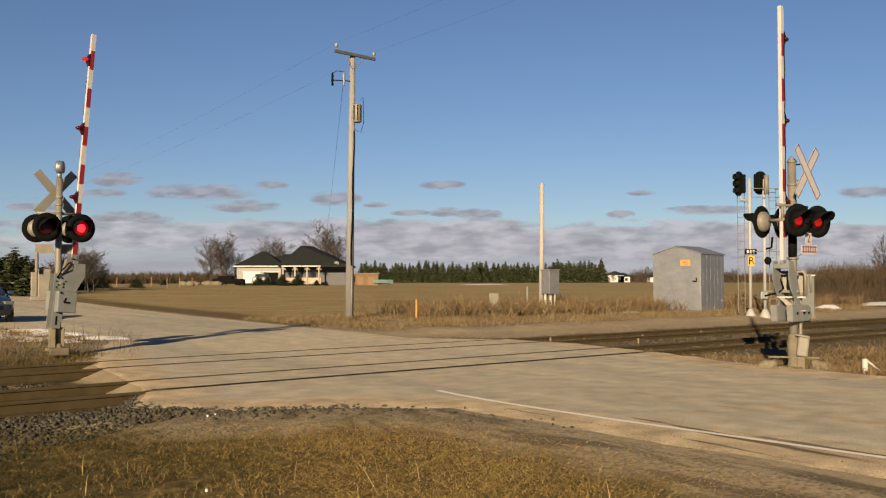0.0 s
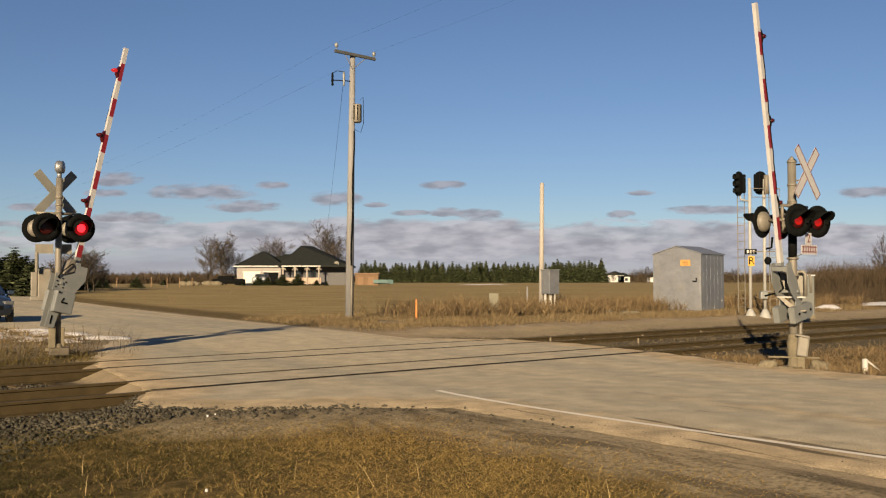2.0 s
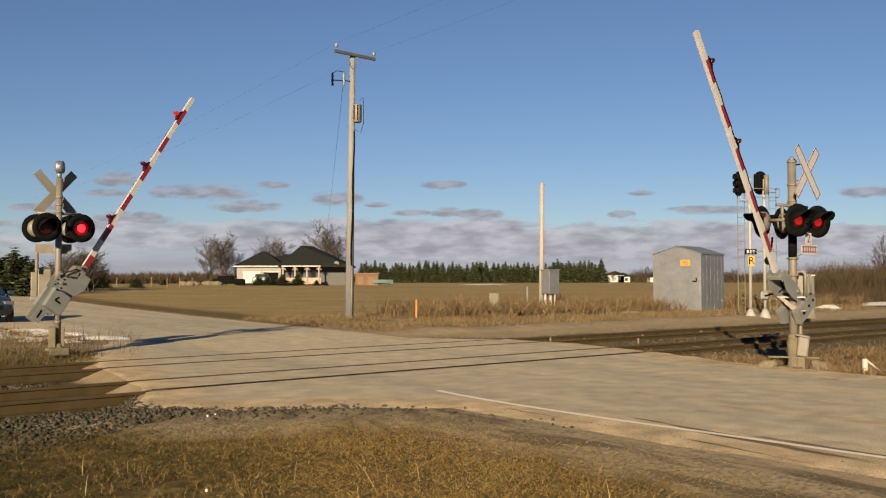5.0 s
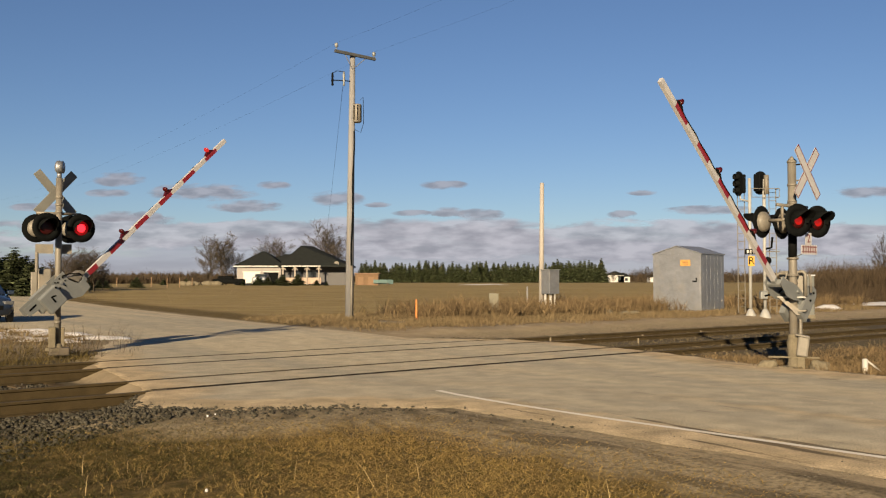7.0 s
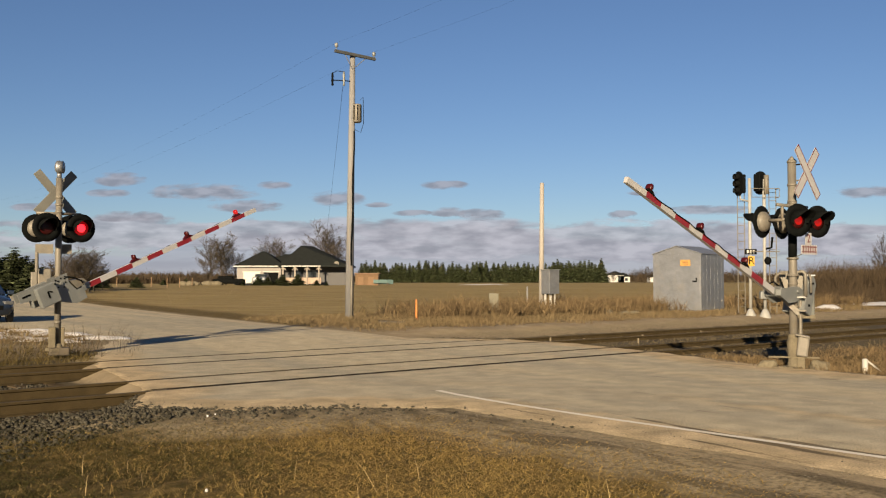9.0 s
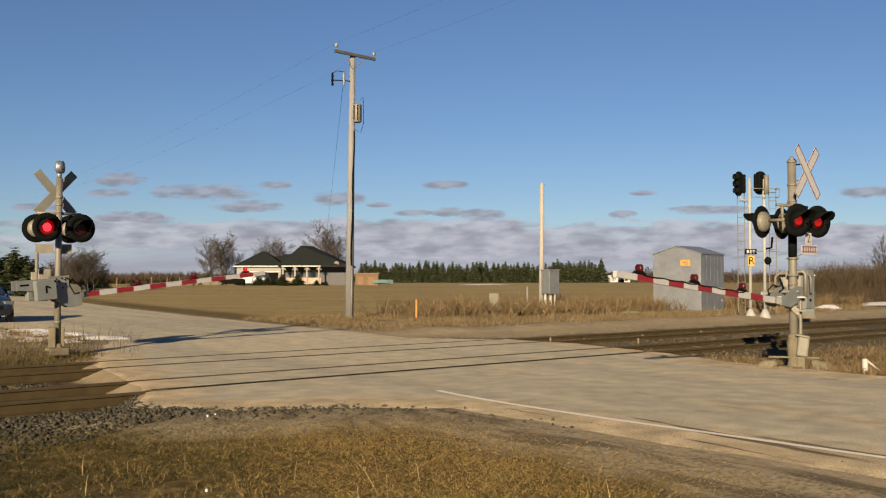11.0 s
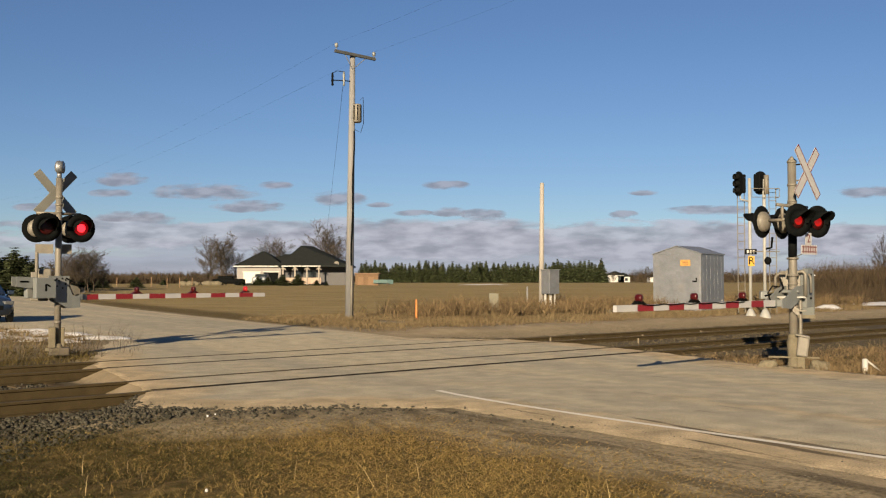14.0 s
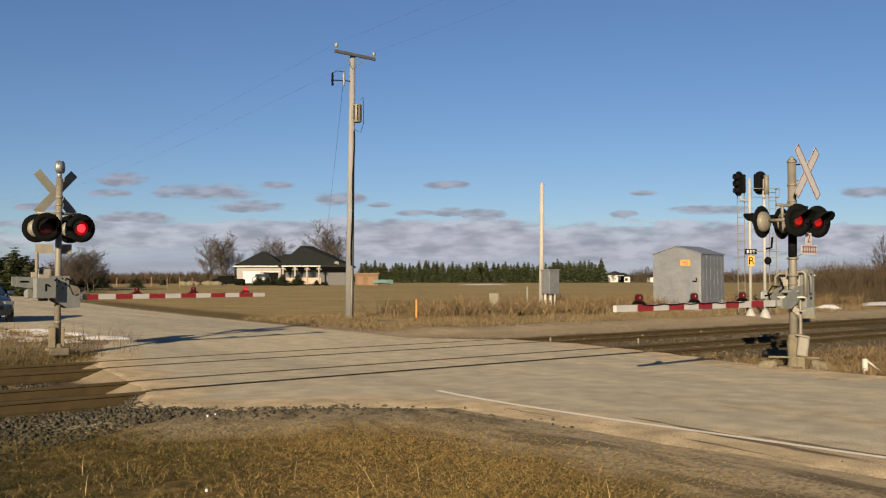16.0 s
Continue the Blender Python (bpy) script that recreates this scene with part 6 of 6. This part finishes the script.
    T1 = (k2 + [0, 1, 2])[:, None, :]
    me = fast_mesh(name, np.concatenate([V0.reshape(-1, 3), V1.reshape(-1, 3)]), np.concatenate([T.reshape(-1, 3), T1.reshape(-1, 3)]))
    me.materials.append(material)
    return tagged(new(name, me), label, category, kind=kind)


def scatter(n, seed, keep, x, y):
    rng = np.random.RandomState(seed)
    X, Y = rng.uniform(*x, n), rng.uniform(*y, n)
    rd = road_distance(X, Y)
    p, s = -0.663 * X + 0.749 * Y, 0.749 * X + 0.663 * Y
    clump = np.array([noise.noise((a * 0.8, b * 0.8, seed)) for a, b in zip(X, Y)])
    m = keep(X, Y, p, s, rd, clump, rng.rand(n))
    X, Y, rd = X[m], Y[m], rd[m]
    return np.c_[X, Y, land(X, Y, rd) - 0.02]


TAN_GRASS = surface("tan_dry_grass", (0.163, 0.113, 0.037), 0.8, 0, 0.25, 0.9, 4, 0, (0.10, 0.08, 0.025), 0.8, island=1.0, spec=0.15)
WEED_STEMS = surface("brown_weed_stems", (0.102, 0.0734, 0.0394), 0.85, 0, 0.25, 0.7, 4, 0, (0.085, 0.06, 0.035), 0.6, island=1.0, spec=0.1)
OLIVE_GRASS = surface("olive_dry_grass", (0.068, 0.0512, 0.0176), 0.85, 0, 0.3, 0.9, 4, 0, (0.035, 0.032, 0.010), 0.8, island=1.0, spec=0.1)
STALK = surface("pale_dry_stalk", (0.24, 0.188, 0.096), 0.8, 0, 0.15, 2, 8, 0, spec=0.15)
PALE_GRASS = surface("pale_dry_grass", (0.164, 0.118, 0.0397), 0.8, 0, 0.2, 0.9, 4, 0, (0.13, 0.10, 0.03), 0.7, island=1.0, spec=0.15)


def build_ground_cover():
    # short foreground turf: fine matted blades, greener to one side, ochre to the other
    def verge(x, y, p, rd, c):
        return (p < 11.35 + 0.9 * c) & (rd > 0.62 + 0.8 * c) & (np.abs(x) < 0.49 * y)

    turf = scatter(210000, 1, lambda x, y, p, s, rd, c, r: verge(x, y, p, rd, c) & (r < 0.72 + 0.9 * c), (-7.2, 5.5), (8.0, 16.0))
    drift = np.array([noise.noise((a * 0.7, b * 0.7, 9)) + 0.6 * noise.noise((a * 2.6, b * 2.6, 4)) for a, b in turf[:, :2]])
    side = drift * 1.5 + turf[:, 0] + 0.25 * (turf[:, 1] - 9) > -2.0
    brush("turf", turf[side], 0.034, 3, 2, TAN_GRASS, "matted dry tan turf", "grass", 2.3, 0.0030)
    brush("turf", turf[~side], 0.042, 3, 2, DRY_GRASS, "matted greenish-brown turf", "grass", 2.0, 0.003)
    tall = scatter(2600, 3, lambda x, y, p, s, rd, c, r: verge(x, y, p, rd - 0.5, c) & (r < 0.22 + 1.1 * c), (-7.2, 4.5), (8.0, 15))
    brush("grass_tufts", tall, 0.15, 18, 4, PALE_GRASS, "tall dry grass tufts", "grass", 1.0, 0.0019)
    stalks = scatter(150, 5, lambda x, y, p, s, rd, c, r: (p < 11.6) & (rd > 1.8) & (r < 0.6), (-6, 3.5), (7.5, 13.5))
    brush("grass_stalks", stalks, 0.48, 1, 6, STALK, "single pale dry stalks", "grass", 0.22, 0.0034)
    # verge round the left signal
    v1 = scatter(15000, 7, lambda x, y, p, s, rd, c, r: (p > 19.6) & (p < 25) & (rd > 0.3) & (s < 8) & ((p < 21.6 + 1.2 * c) | (c > 0.25)), (-16, -3), (15.5, 33))
    brush("verge_grass", v1, 0.24, 7, 8, OLIVE_GRASS, "dry verge grass by the rails", "grass", 0.9, 0.0045)
    v2 = scatter(380, 9, lambda x, y, p, s, rd, c, r: (p > 19.8) & (p < 23.5) & (rd > -0.6) & (c > -0.1), (-11, -5.5), (16.5, 27))
    brush("verge_weeds", v2, 0.7, 3, 10, TWIG, "thin bare weeds round the signal foot", "weeds", 0.45, 0.0035)
    # right verge between road and near track
    v3 = scatter(12000, 11, lambda x, y, p, s, rd, c, r: (p < 12.0) & (rd > 0.35 + 0.3 * c), (5.5, 16), (12, 28))
    brush("right_verge_grass", v3, 0.20, 4, 12, WEED_STEMS, "dry brown grass between road and rails", "grass", 0.85, 0.006)
    # weeds behind the tracks
    w1 = scatter(60000, 13, lambda x, y, p, s, rd, c, r: (p > 22.3 + 0.9 * c) & (p < 33) & (rd > 0.8) & (r < 0.65 + 0.5 * c), (-14, 22), (22, 56))
    brush("field_edge_grass", w1, 0.22, 5, 14, WEEDS, "long dry grass along the field edge", "grass", 0.95, 0.008)
    w2 = scatter(9000, 15, lambda x, y, p, s, rd, c, r: (p > 26) & (p < 33.5) & (rd > 1.5) & (c > 0.05) & (s > 24), (-6, 24), (30, 60))
    brush("tall_weeds", w2, 0.9, 12, 16, WEED_STEMS, "tall brown weeds along the field edge", "weeds", 0.6, 0.014)
    # stubble in the field
    f1 = scatter(30000, 17, lambda x, y, p, s, rd, c, r: (p > 31) & (rd > 2) & (r < 0.8), (-40, 45), (38, 110))
    brush("stubble", f1, 0.08, 2, 18, WEEDS, "short brown field stubble", "stubble", 0.7, 0.012)
    # brush bank on the right beyond the tracks
    b1 = scatter(5200, 19, lambda x, y, p, s, rd, c, r: (p > 26.5) & (x / y > 0.375) & (r < 0.6 + c), (15, 60), (40, 110))
    brush("brush_bank", b1, 1.6, 14, 20, TWIG, "bare brown brush beyond the tracks", "brush", 0.42, 0.010)
    b2 = scatter(3000, 21, lambda x, y, p, s, rd, c, r: (x / y > 0.36 + 0.04 * r) & (p > 30), (28, 80), (75, 150))
    brush("far_brush", b2, 3.4, 16, 22, TWIG, "taller bare scrub at the field's end", "brush", 0.38, 0.020)
    # low far woods round the horizon
    rng = np.random.RandomState(5)
    a = rng.uniform(-0.52, 0.52, 3000)
    d = rng.uniform(520, 900, 3000)
    X, Y = np.sin(a) * d, np.cos(a) * d
    hw = np.array([noise.noise((q * 14, 2.0, 0)) for q in a])
    pts = np.c_[X, Y, land(X, Y, np.full(len(X), 50.0)) - 0.2][hw > -0.55]
    brush("far_woods", pts, 7.5, 16, 24, TWIG, "grey-brown leafless woods on the horizon", "woods", 0.3, 0.17)
    a = rng.uniform(-0.44, -0.16, 1500)
    d = rng.uniform(230, 330, 1500)
    X, Y = np.sin(a) * d, np.cos(a) * d
    pts = np.c_[X, Y, land(X, Y, np.full(len(X), 50.0)) - 0.2]
    brush("hedgerow", pts, 3.0, 16, 25, TWIG, "brown hedgerow beyond the field", "hedge", 0.4, 0.06)


def stones(name, pts, size, seed, material, label):
    rng = np.random.RandomState(seed)
    bm = bmesh.new()
    bmesh.ops.create_icosphere(bm, subdivisions=1, radius=1.0)
    bv = np.array([v.co[:] for v in bm.verts])
    bt = np.array([[v.index for v in fc.verts] for fc in bm.faces])
    bm.free()
    N, k = len(pts), len(bv)
    sc = rng.uniform(0.5, 1.25, (N, 1, 3)) * size * rng.uniform(0.6, 1.25, (N, 1, 1))
    jit = 1 + rng.uniform(-0.45, 0.28, (N, k, 1))
    v = bv[None] * jit * sc
    a = rng.rand(N) * 6.283
    c, s = np.cos(a)[:, None], np.sin(a)[:, None]
    x, y = v[..., 0] * c - v[..., 1] * s, v[..., 0] * s + v[..., 1] * c
    v = np.stack([x, y, v[..., 2] * 0.8], -1) + np.asarray(pts)[:, None, :]
    t = bt[None] + (np.arange(N) * k)[:, None, None]
    me = fast_mesh(name, v.reshape(-1, 3), t.reshape(-1, 3))
    me.materials.append(material)
    return tagged(new(name, me), label, "gravel", kind="stuff")


def build_ballast():
    rng = np.random.RandomState(3)

    def bed(n, s0, s1, p0, p1):
        s, p = rng.uniform(s0, s1, n), rng.uniform(p0, p1, n)
        X, Y = U.x * s + V.x * p, U.y * s + V.y * p
        rd = road_distance(X, Y)
        ok = rd > np.where(p < 12.6, 0.30 + 0.5 * rng.rand(n) ** 2, 0.2)
        rail = np.min(np.abs(p[:, None] - np.array(RAILS)), 1)
        ok &= rail > 0.08
        X, Y, rd, p = X[ok], Y[ok], rd[ok], p[ok]
        return np.c_[X, Y, land(X, Y, rd) + rng.uniform(-0.012, 0.022, len(X))]

    stones("ballast", bed(15000, -8, 8.6, 10.75, 13.1), 0.032, 1, STONE, "loose grey-brown ballast stones beside the rails")
    stones("ballast", bed(6000, -8, 6, 13.2, 18.6), 0.034, 2, STONE, "ballast stones between the rails")
    stones("ballast", bed(12000, 13, 34, 12.0, 20.2), 0.024, 3, STONE_PALE, "ballast stones between the rails")
    stones("ballast", bed(3500, -8, 6, 18.7, 20.3), 0.034, 4, STONE, "ballast stones by the far rail")
    # stones along the foot of the apron, thinning out towards the lane
    X, Y = rng.uniform(-5.0, 1.5, 16000), rng.uniform(10.3, 13.2, 16000)
    rd = road_distance(X, Y)
    ok = (rd > 0.02 + 0.3 * rng.rand(len(X))) & (rd < 0.25 + 0.6 * rng.rand(len(X))) & (-0.663 * X + 0.749 * Y < 12.2) & (rng.rand(len(X)) < np.clip(0.70 - 0.30 * (X + 2.5), 0.05, 0.9))
    X, Y, rd = X[ok], Y[ok], rd[ok]
    stones("ballast", np.c_[X, Y, land(X, Y, rd) + rng.uniform(-0.012, 0.012, len(X))], 0.026, 6, STONE, "dark ballast stones along the foot of the crossing")
    # loose gravel over the apron and shoulder
    X, Y = rng.uniform(-5, 9, 22000), rng.uniform(7, 14, 22000)
    rd = road_distance(X, Y)
    ok = (rd > -0.2 + 0.5 * rng.rand(len(X))) & (rd < 2.1) & (np.sin(2.1 * X + 1.3 * np.sin(1.9 * Y)) * np.sin(2.7 * Y + X) > rng.uniform(-1.0, 0.6, len(X))) & (-0.663 * X + 0.749 * Y < 12)
    X, Y, rd = X[ok], Y[ok], rd[ok]
    z = np.where(rd < 0, road_z(X, Y) + 0.004, land(X, Y, rd))
    stones("shoulder_gravel", np.c_[X, Y, z], 0.009, 5, GRIT, "loose gravel along the road shoulder")


def snow_patch(cx, cy, rx, ry, seed, label, high=0.17):
    bm = bmesh.new()
    n = 40
    rings = []
    z = ground_at(cx, cy)
    for j in range(5):
        f = 1 - j / 4
        ring = []
        for i in range(n):
            a = 2 * math.pi * i / n
            k = f * (1 + 0.45 * noise.noise((math.cos(a) * 1.6 + seed, math.sin(a) * 1.6, 0)))
            x, y = rx * k * math.cos(a), ry * k * math.sin(a)
            gz = ground_at(cx + x, cy + y)
            ring.append(bm.verts.new((cx + x, cy + y, gz - 0.03 + high * (1 - f * f) + high * 0.3 * noise.noise((x * 3, y * 3, seed)))))
        rings.append(ring)
    for a, b in zip(rings[:-1], rings[1:]):
        for i in range(n):
            bm.faces.new((a[i], a[(i + 1) % n], b[(i + 1) % n], b[i]))
    bmesh.ops.contextual_create(bm, geom=rings[-1])
    tagged(part("snow_patch", bm, SNOW, None, "", True), label, "snow", "snow patches")


def build_snow():
    for k, (x, y, rx, ry) in enumerate(((-10.9, 24.3, 1.5, 0.55), (-9.3, 23.3, 0.9, 0.35), (-12.3, 26.1, 1.5, 0.6), (-10.2, 26.3, 1.3, 0.45), (-8.4, 24.6, 1.0, 0.3), (-13.6, 28.0, 1.6, 0.6), (-11.6, 28.0, 1.2, 0.4))):
        snow_patch(x, y, rx, ry, 1 + 2.7 * k, "melting patch of old snow on the verge", 0.12)
    snow_patch(18.9, 48.6, 0.8, 0.8, 5, "small heap of old snow by the track", 0.30)
    snow_patch(25.2, 57.5, 2.6, 2.0, 7, "thin patch of snow before the brush")
    snow_patch(7.0, 165, 4.5, 2.0, 9, "strip of snow at the field's end")


def build_litter():
    rng = random.Random(8)
    for bearing, py, d, r in ((1076, 558, 41.5, 0.20), (1105, 560, 41, 0.15), (1122, 559, 41, 0.17), (1092, 557, 42, 0.14), (1150, 556, 42, 0.12)):
        x = sideways(bearing, d)
        bm = bmesh.new()
        ball(bm, (0, 0, 0), r, (1.4, 1.0, 0.7), 3)
        for v in bm.verts:
            v.co *= 1 + 0.35 * noise.noise(v.co * 6 + Vector((bearing, 0, 0)))
        o = part("rock", bm, CONCRETE)
        o.location = (x, d, ground_at(x, d) + r * 0.3)
        tagged(o, "pale weathered rock beside the gravel lane", "rock", "rocks by the lane")
    # scraps in the grass
    for x, y, r in ((-2.08, 8.75, 0.015), (-2.75, 11.6, 0.010), (-2.68, 11.7, 0.008)):
        bm = bmesh.new()
        ball(bm, (0, 0, 0), r, (1.0, 0.6, 1.3), 2)
        for v in bm.verts:
            v.co *= 1 + 0.6 * noise.noise(v.co * 40 + Vector((x * 9, 0, 0)))
        o = part("paper_scrap", bm, SNOW)
        o.location = (x, y, ground_at(x, y) + r * 0.8)
        tagged(o, "crumpled white scrap lying in the grass", "litter", "white scraps")
    # rotten log at the road edge
    x, y = -1.75, 32.4
    bm = bmesh.new()
    tube(bm, (-0.35, 0, 0.06), (0.25, 0.1, 0.05), 0.09, 0.07, 10)
    tube(bm, (0.1, 0.15, 0.04), (0.5, -0.05, 0.08), 0.05, 0.03, 8)
    for v in bm.verts:
        v.co += Vector((1, 1, 1)) * 0.03 * noise.noise(v.co * 9)
    o = part("rotten_log", bm, MUD)
    o.location = (x, y, ground_at(x, y) + 0.02)
    tagged(o, "dark rotten log at the grass edge", "log")


build_trees()
build_litter()
build_ground_cover()
build_ballast()
build_snow()
# ---------------------------------------------------------------- clouds far behind
def cloud_material(name, light, dark, seed, threshold, stretch, soft):
    m = bpy.data.materials.new(name)
    m.use_nodes = True
    N, L = m.node_tree.nodes, m.node_tree.links
    N.remove(N["Principled BSDF"])
    out = N["Material Output"]
    co = N.new("ShaderNodeTexCoord")
    uv = N.new("ShaderNodeVectorMath")
    uv.operation = "MULTIPLY_ADD"
    uv.inputs[1].default_value, uv.inputs[2].default_value = (2, 2, 0), (-1, -1, 0)
    L.new(co.outputs["UV"], uv.inputs[0])
    ln = N.new("ShaderNodeVectorMath")
    ln.operation = "LENGTH"
    L.new(uv.outputs[0], ln.inputs[0])
    mp = N.new("ShaderNodeMapping")
    mp.inputs["Scale"].default_value = stretch
    mp.inputs["Location"].default_value = (seed * 7.3, 0, seed * 3.1)
    L.new(co.outputs["Object"], mp.inputs["Vector"])
    t = N.new("ShaderNodeTexNoise")
    t.inputs["Scale"].default_value, t.inputs["Detail"].default_value, t.inputs["Roughness"].default_value = 1.0, 7, 0.55
    L.new(mp.outputs[0], t.inputs["Vector"])
    # density = noise + (1 - length) - threshold
    d1 = N.new("ShaderNodeMath")
    d1.operation = "MULTIPLY_ADD"
    d1.inputs[1].default_value = -0.42
    L.new(ln.outputs["Value"], d1.inputs[0])
    L.new(t.outputs["Fac"], d1.inputs[2])
    mr = N.new("ShaderNodeMapRange")
    mr.interpolation_type = "SMOOTHSTEP"
    mr.inputs["From Min"].default_value, mr.inputs["From Max"].default_value = threshold, threshold + soft
    L.new(d1.outputs[0], mr.inputs["Value"])
    edge = N.new("ShaderNodeMapRange")
    edge.interpolation_type = "SMOOTHSTEP"
    edge.inputs["From Min"].default_value, edge.inputs["From Max"].default_value = 1.0, 0.8
    L.new(ln.outputs["Value"], edge.inputs["Value"])
    al = N.new("ShaderNodeMath")
    al.operation = "MULTIPLY"
    L.new(mr.outputs[0], al.inputs[0])
    L.new(edge.outputs[0], al.inputs[1])
    thin = N.new("ShaderNodeMath")
    thin.operation = "MULTIPLY"
    thin.inputs[1].default_value = 0.82
    L.new(al.outputs[0], thin.inputs[0])
    al = thin
    col = N.new("ShaderNodeMix")
    col.data_type = "RGBA"
    col.inputs[6].default_value, col.inputs[7].default_value = (*light, 1), (*dark, 1)
    t2 = N.new("ShaderNodeTexNoise")
    t2.inputs["Scale"].default_value, t2.inputs["Detail"].default_value = 1.6, 5
    L.new(mp.outputs[0], t2.inputs["Vector"])
    m2 = N.new("ShaderNodeMapRange")
    m2.inputs["From Min"].default_value, m2.inputs["From Max"].default_value = 0.40, 0.62
    L.new(t2.outputs["Fac"], m2.inputs["Value"])
    L.new(m2.outputs[0], col.inputs[0])
    em = N.new("ShaderNodeEmission")
    L.new(col.outputs[2], em.inputs["Color"])
    tr = N.new("ShaderNodeBsdfTransparent")
    ms = N.new("ShaderNodeMixShader")
    L.new(al.outputs[0], ms.inputs[0])
    L.new(tr.outputs[0], ms.inputs[1])
    L.new(em.outputs[0], ms.inputs[2])
    L.new(ms.outputs[0], out.inputs["Surface"])
    return m


FAR = 3400.0
# sideways, upward, width and height, in metres at a distance of 1750 m
CLOUDS = [(-581, 180, 110, 30), (-599, 155, 90, 18), (-432, 157, 230, 36), (-354, 132, 150, 26), (-304, 169, 70, 18), (-194, 145, 120, 34),
          (-579, 114, 120, 22), (-529, 113, 65, 24), (-4, 170, 100, 20), (6, 122, 85, 20), (66, 117, 95, 26), (314, 118, 60, 18),
          (351, 156, 65, 12), (476, 125, 190, 20), (746, 157, 130, 28), (-119, 135, 60, 12), (-720, 130, 130, 18), (-60, 120, 80, 14)]


def build_clouds():
    kinds = [cloud_material("cloud_%s" % w, (0.148, 0.148, 0.157), (0.0984, 0.0984, 0.107), k, 0.06, (0.009, 0.01, 0.030), 0.26) for k, w in enumerate(("a", "b", "c"))]
    bank = [cloud_material("cloud_bank_grey", (0.198, 0.197, 0.203), (0.11, 0.111, 0.121), 5, 0.10, (0.0042, 0.01, 0.015), 0.14),
            cloud_material("cloud_bank_low", (0.151, 0.157, 0.176), (0.12, 0.124, 0.145), 9, -0.02, (0.0016, 0.01, 0.012), 0.3)]
    sheets = [(c, kinds[i % 3], "cloud", FAR - 10 * i) for i, c in enumerate(CLOUDS)]
    sheets += [((-350, 82, 1500, 70), bank[0], "cloud_bank", FAR + 60), ((250, 70, 1500, 90), bank[0], "cloud_bank", FAR + 80), ((700, 75, 700, 70), bank[0], "cloud_bank", FAR + 100),
               ((0, 25, 3800, 110), bank[1], "cloud_bank", FAR + 200)]
    for (cx, cz, w, h), mt, name, d in sheets:
        k = d / 1750
        bm = bmesh.new()
        uvl = bm.loops.layers.uv.new("UVMap")
        n = 8
        vs = [[bm.verts.new(((i / n - 0.5) * w * k, 0, (j - 0.5) * h * k)) for i in range(n + 1)] for j in (0, 1)]
        for i in range(n):
            fc = bm.faces.new((vs[0][i], vs[0][i + 1], vs[1][i + 1], vs[1][i]))
            for lp, (a, b) in zip(fc.loops, ((i / n, 0), ((i + 1) / n, 0), ((i + 1) / n, 1), (i / n, 1))):
                lp[uvl].uv = (a, b)
        me = bpy.data.meshes.new(name)
        bm.to_mesh(me)
        bm.free()
        me.materials.append(mt)
        ob = new(name, me)
        ob.visible_shadow = False
        p0 = Vector((cx * k, d, 1.55 + cz * k))
        drift = (7.5 - 0.0055 * cx) * k if name == "cloud" else 4.0 * k
        ob.location = p0
        MOVES.append((ob, [(0.0, Matrix.Translation(p0)), (16.0, Matrix.Translation(p0 + Vector((drift, 0, 0))))]))
        tagged(ob, "soft mauve-grey fair weather cloud low in the sky" if name == "cloud" else "long mauve-grey cloud bank above the horizon", "cloud", "clouds", "structure")


build_clouds()


def motions():
    """All that moves: gates, flashing lamps, drifting clouds."""
    for job in MOVES:
        walk(*job)


motions()
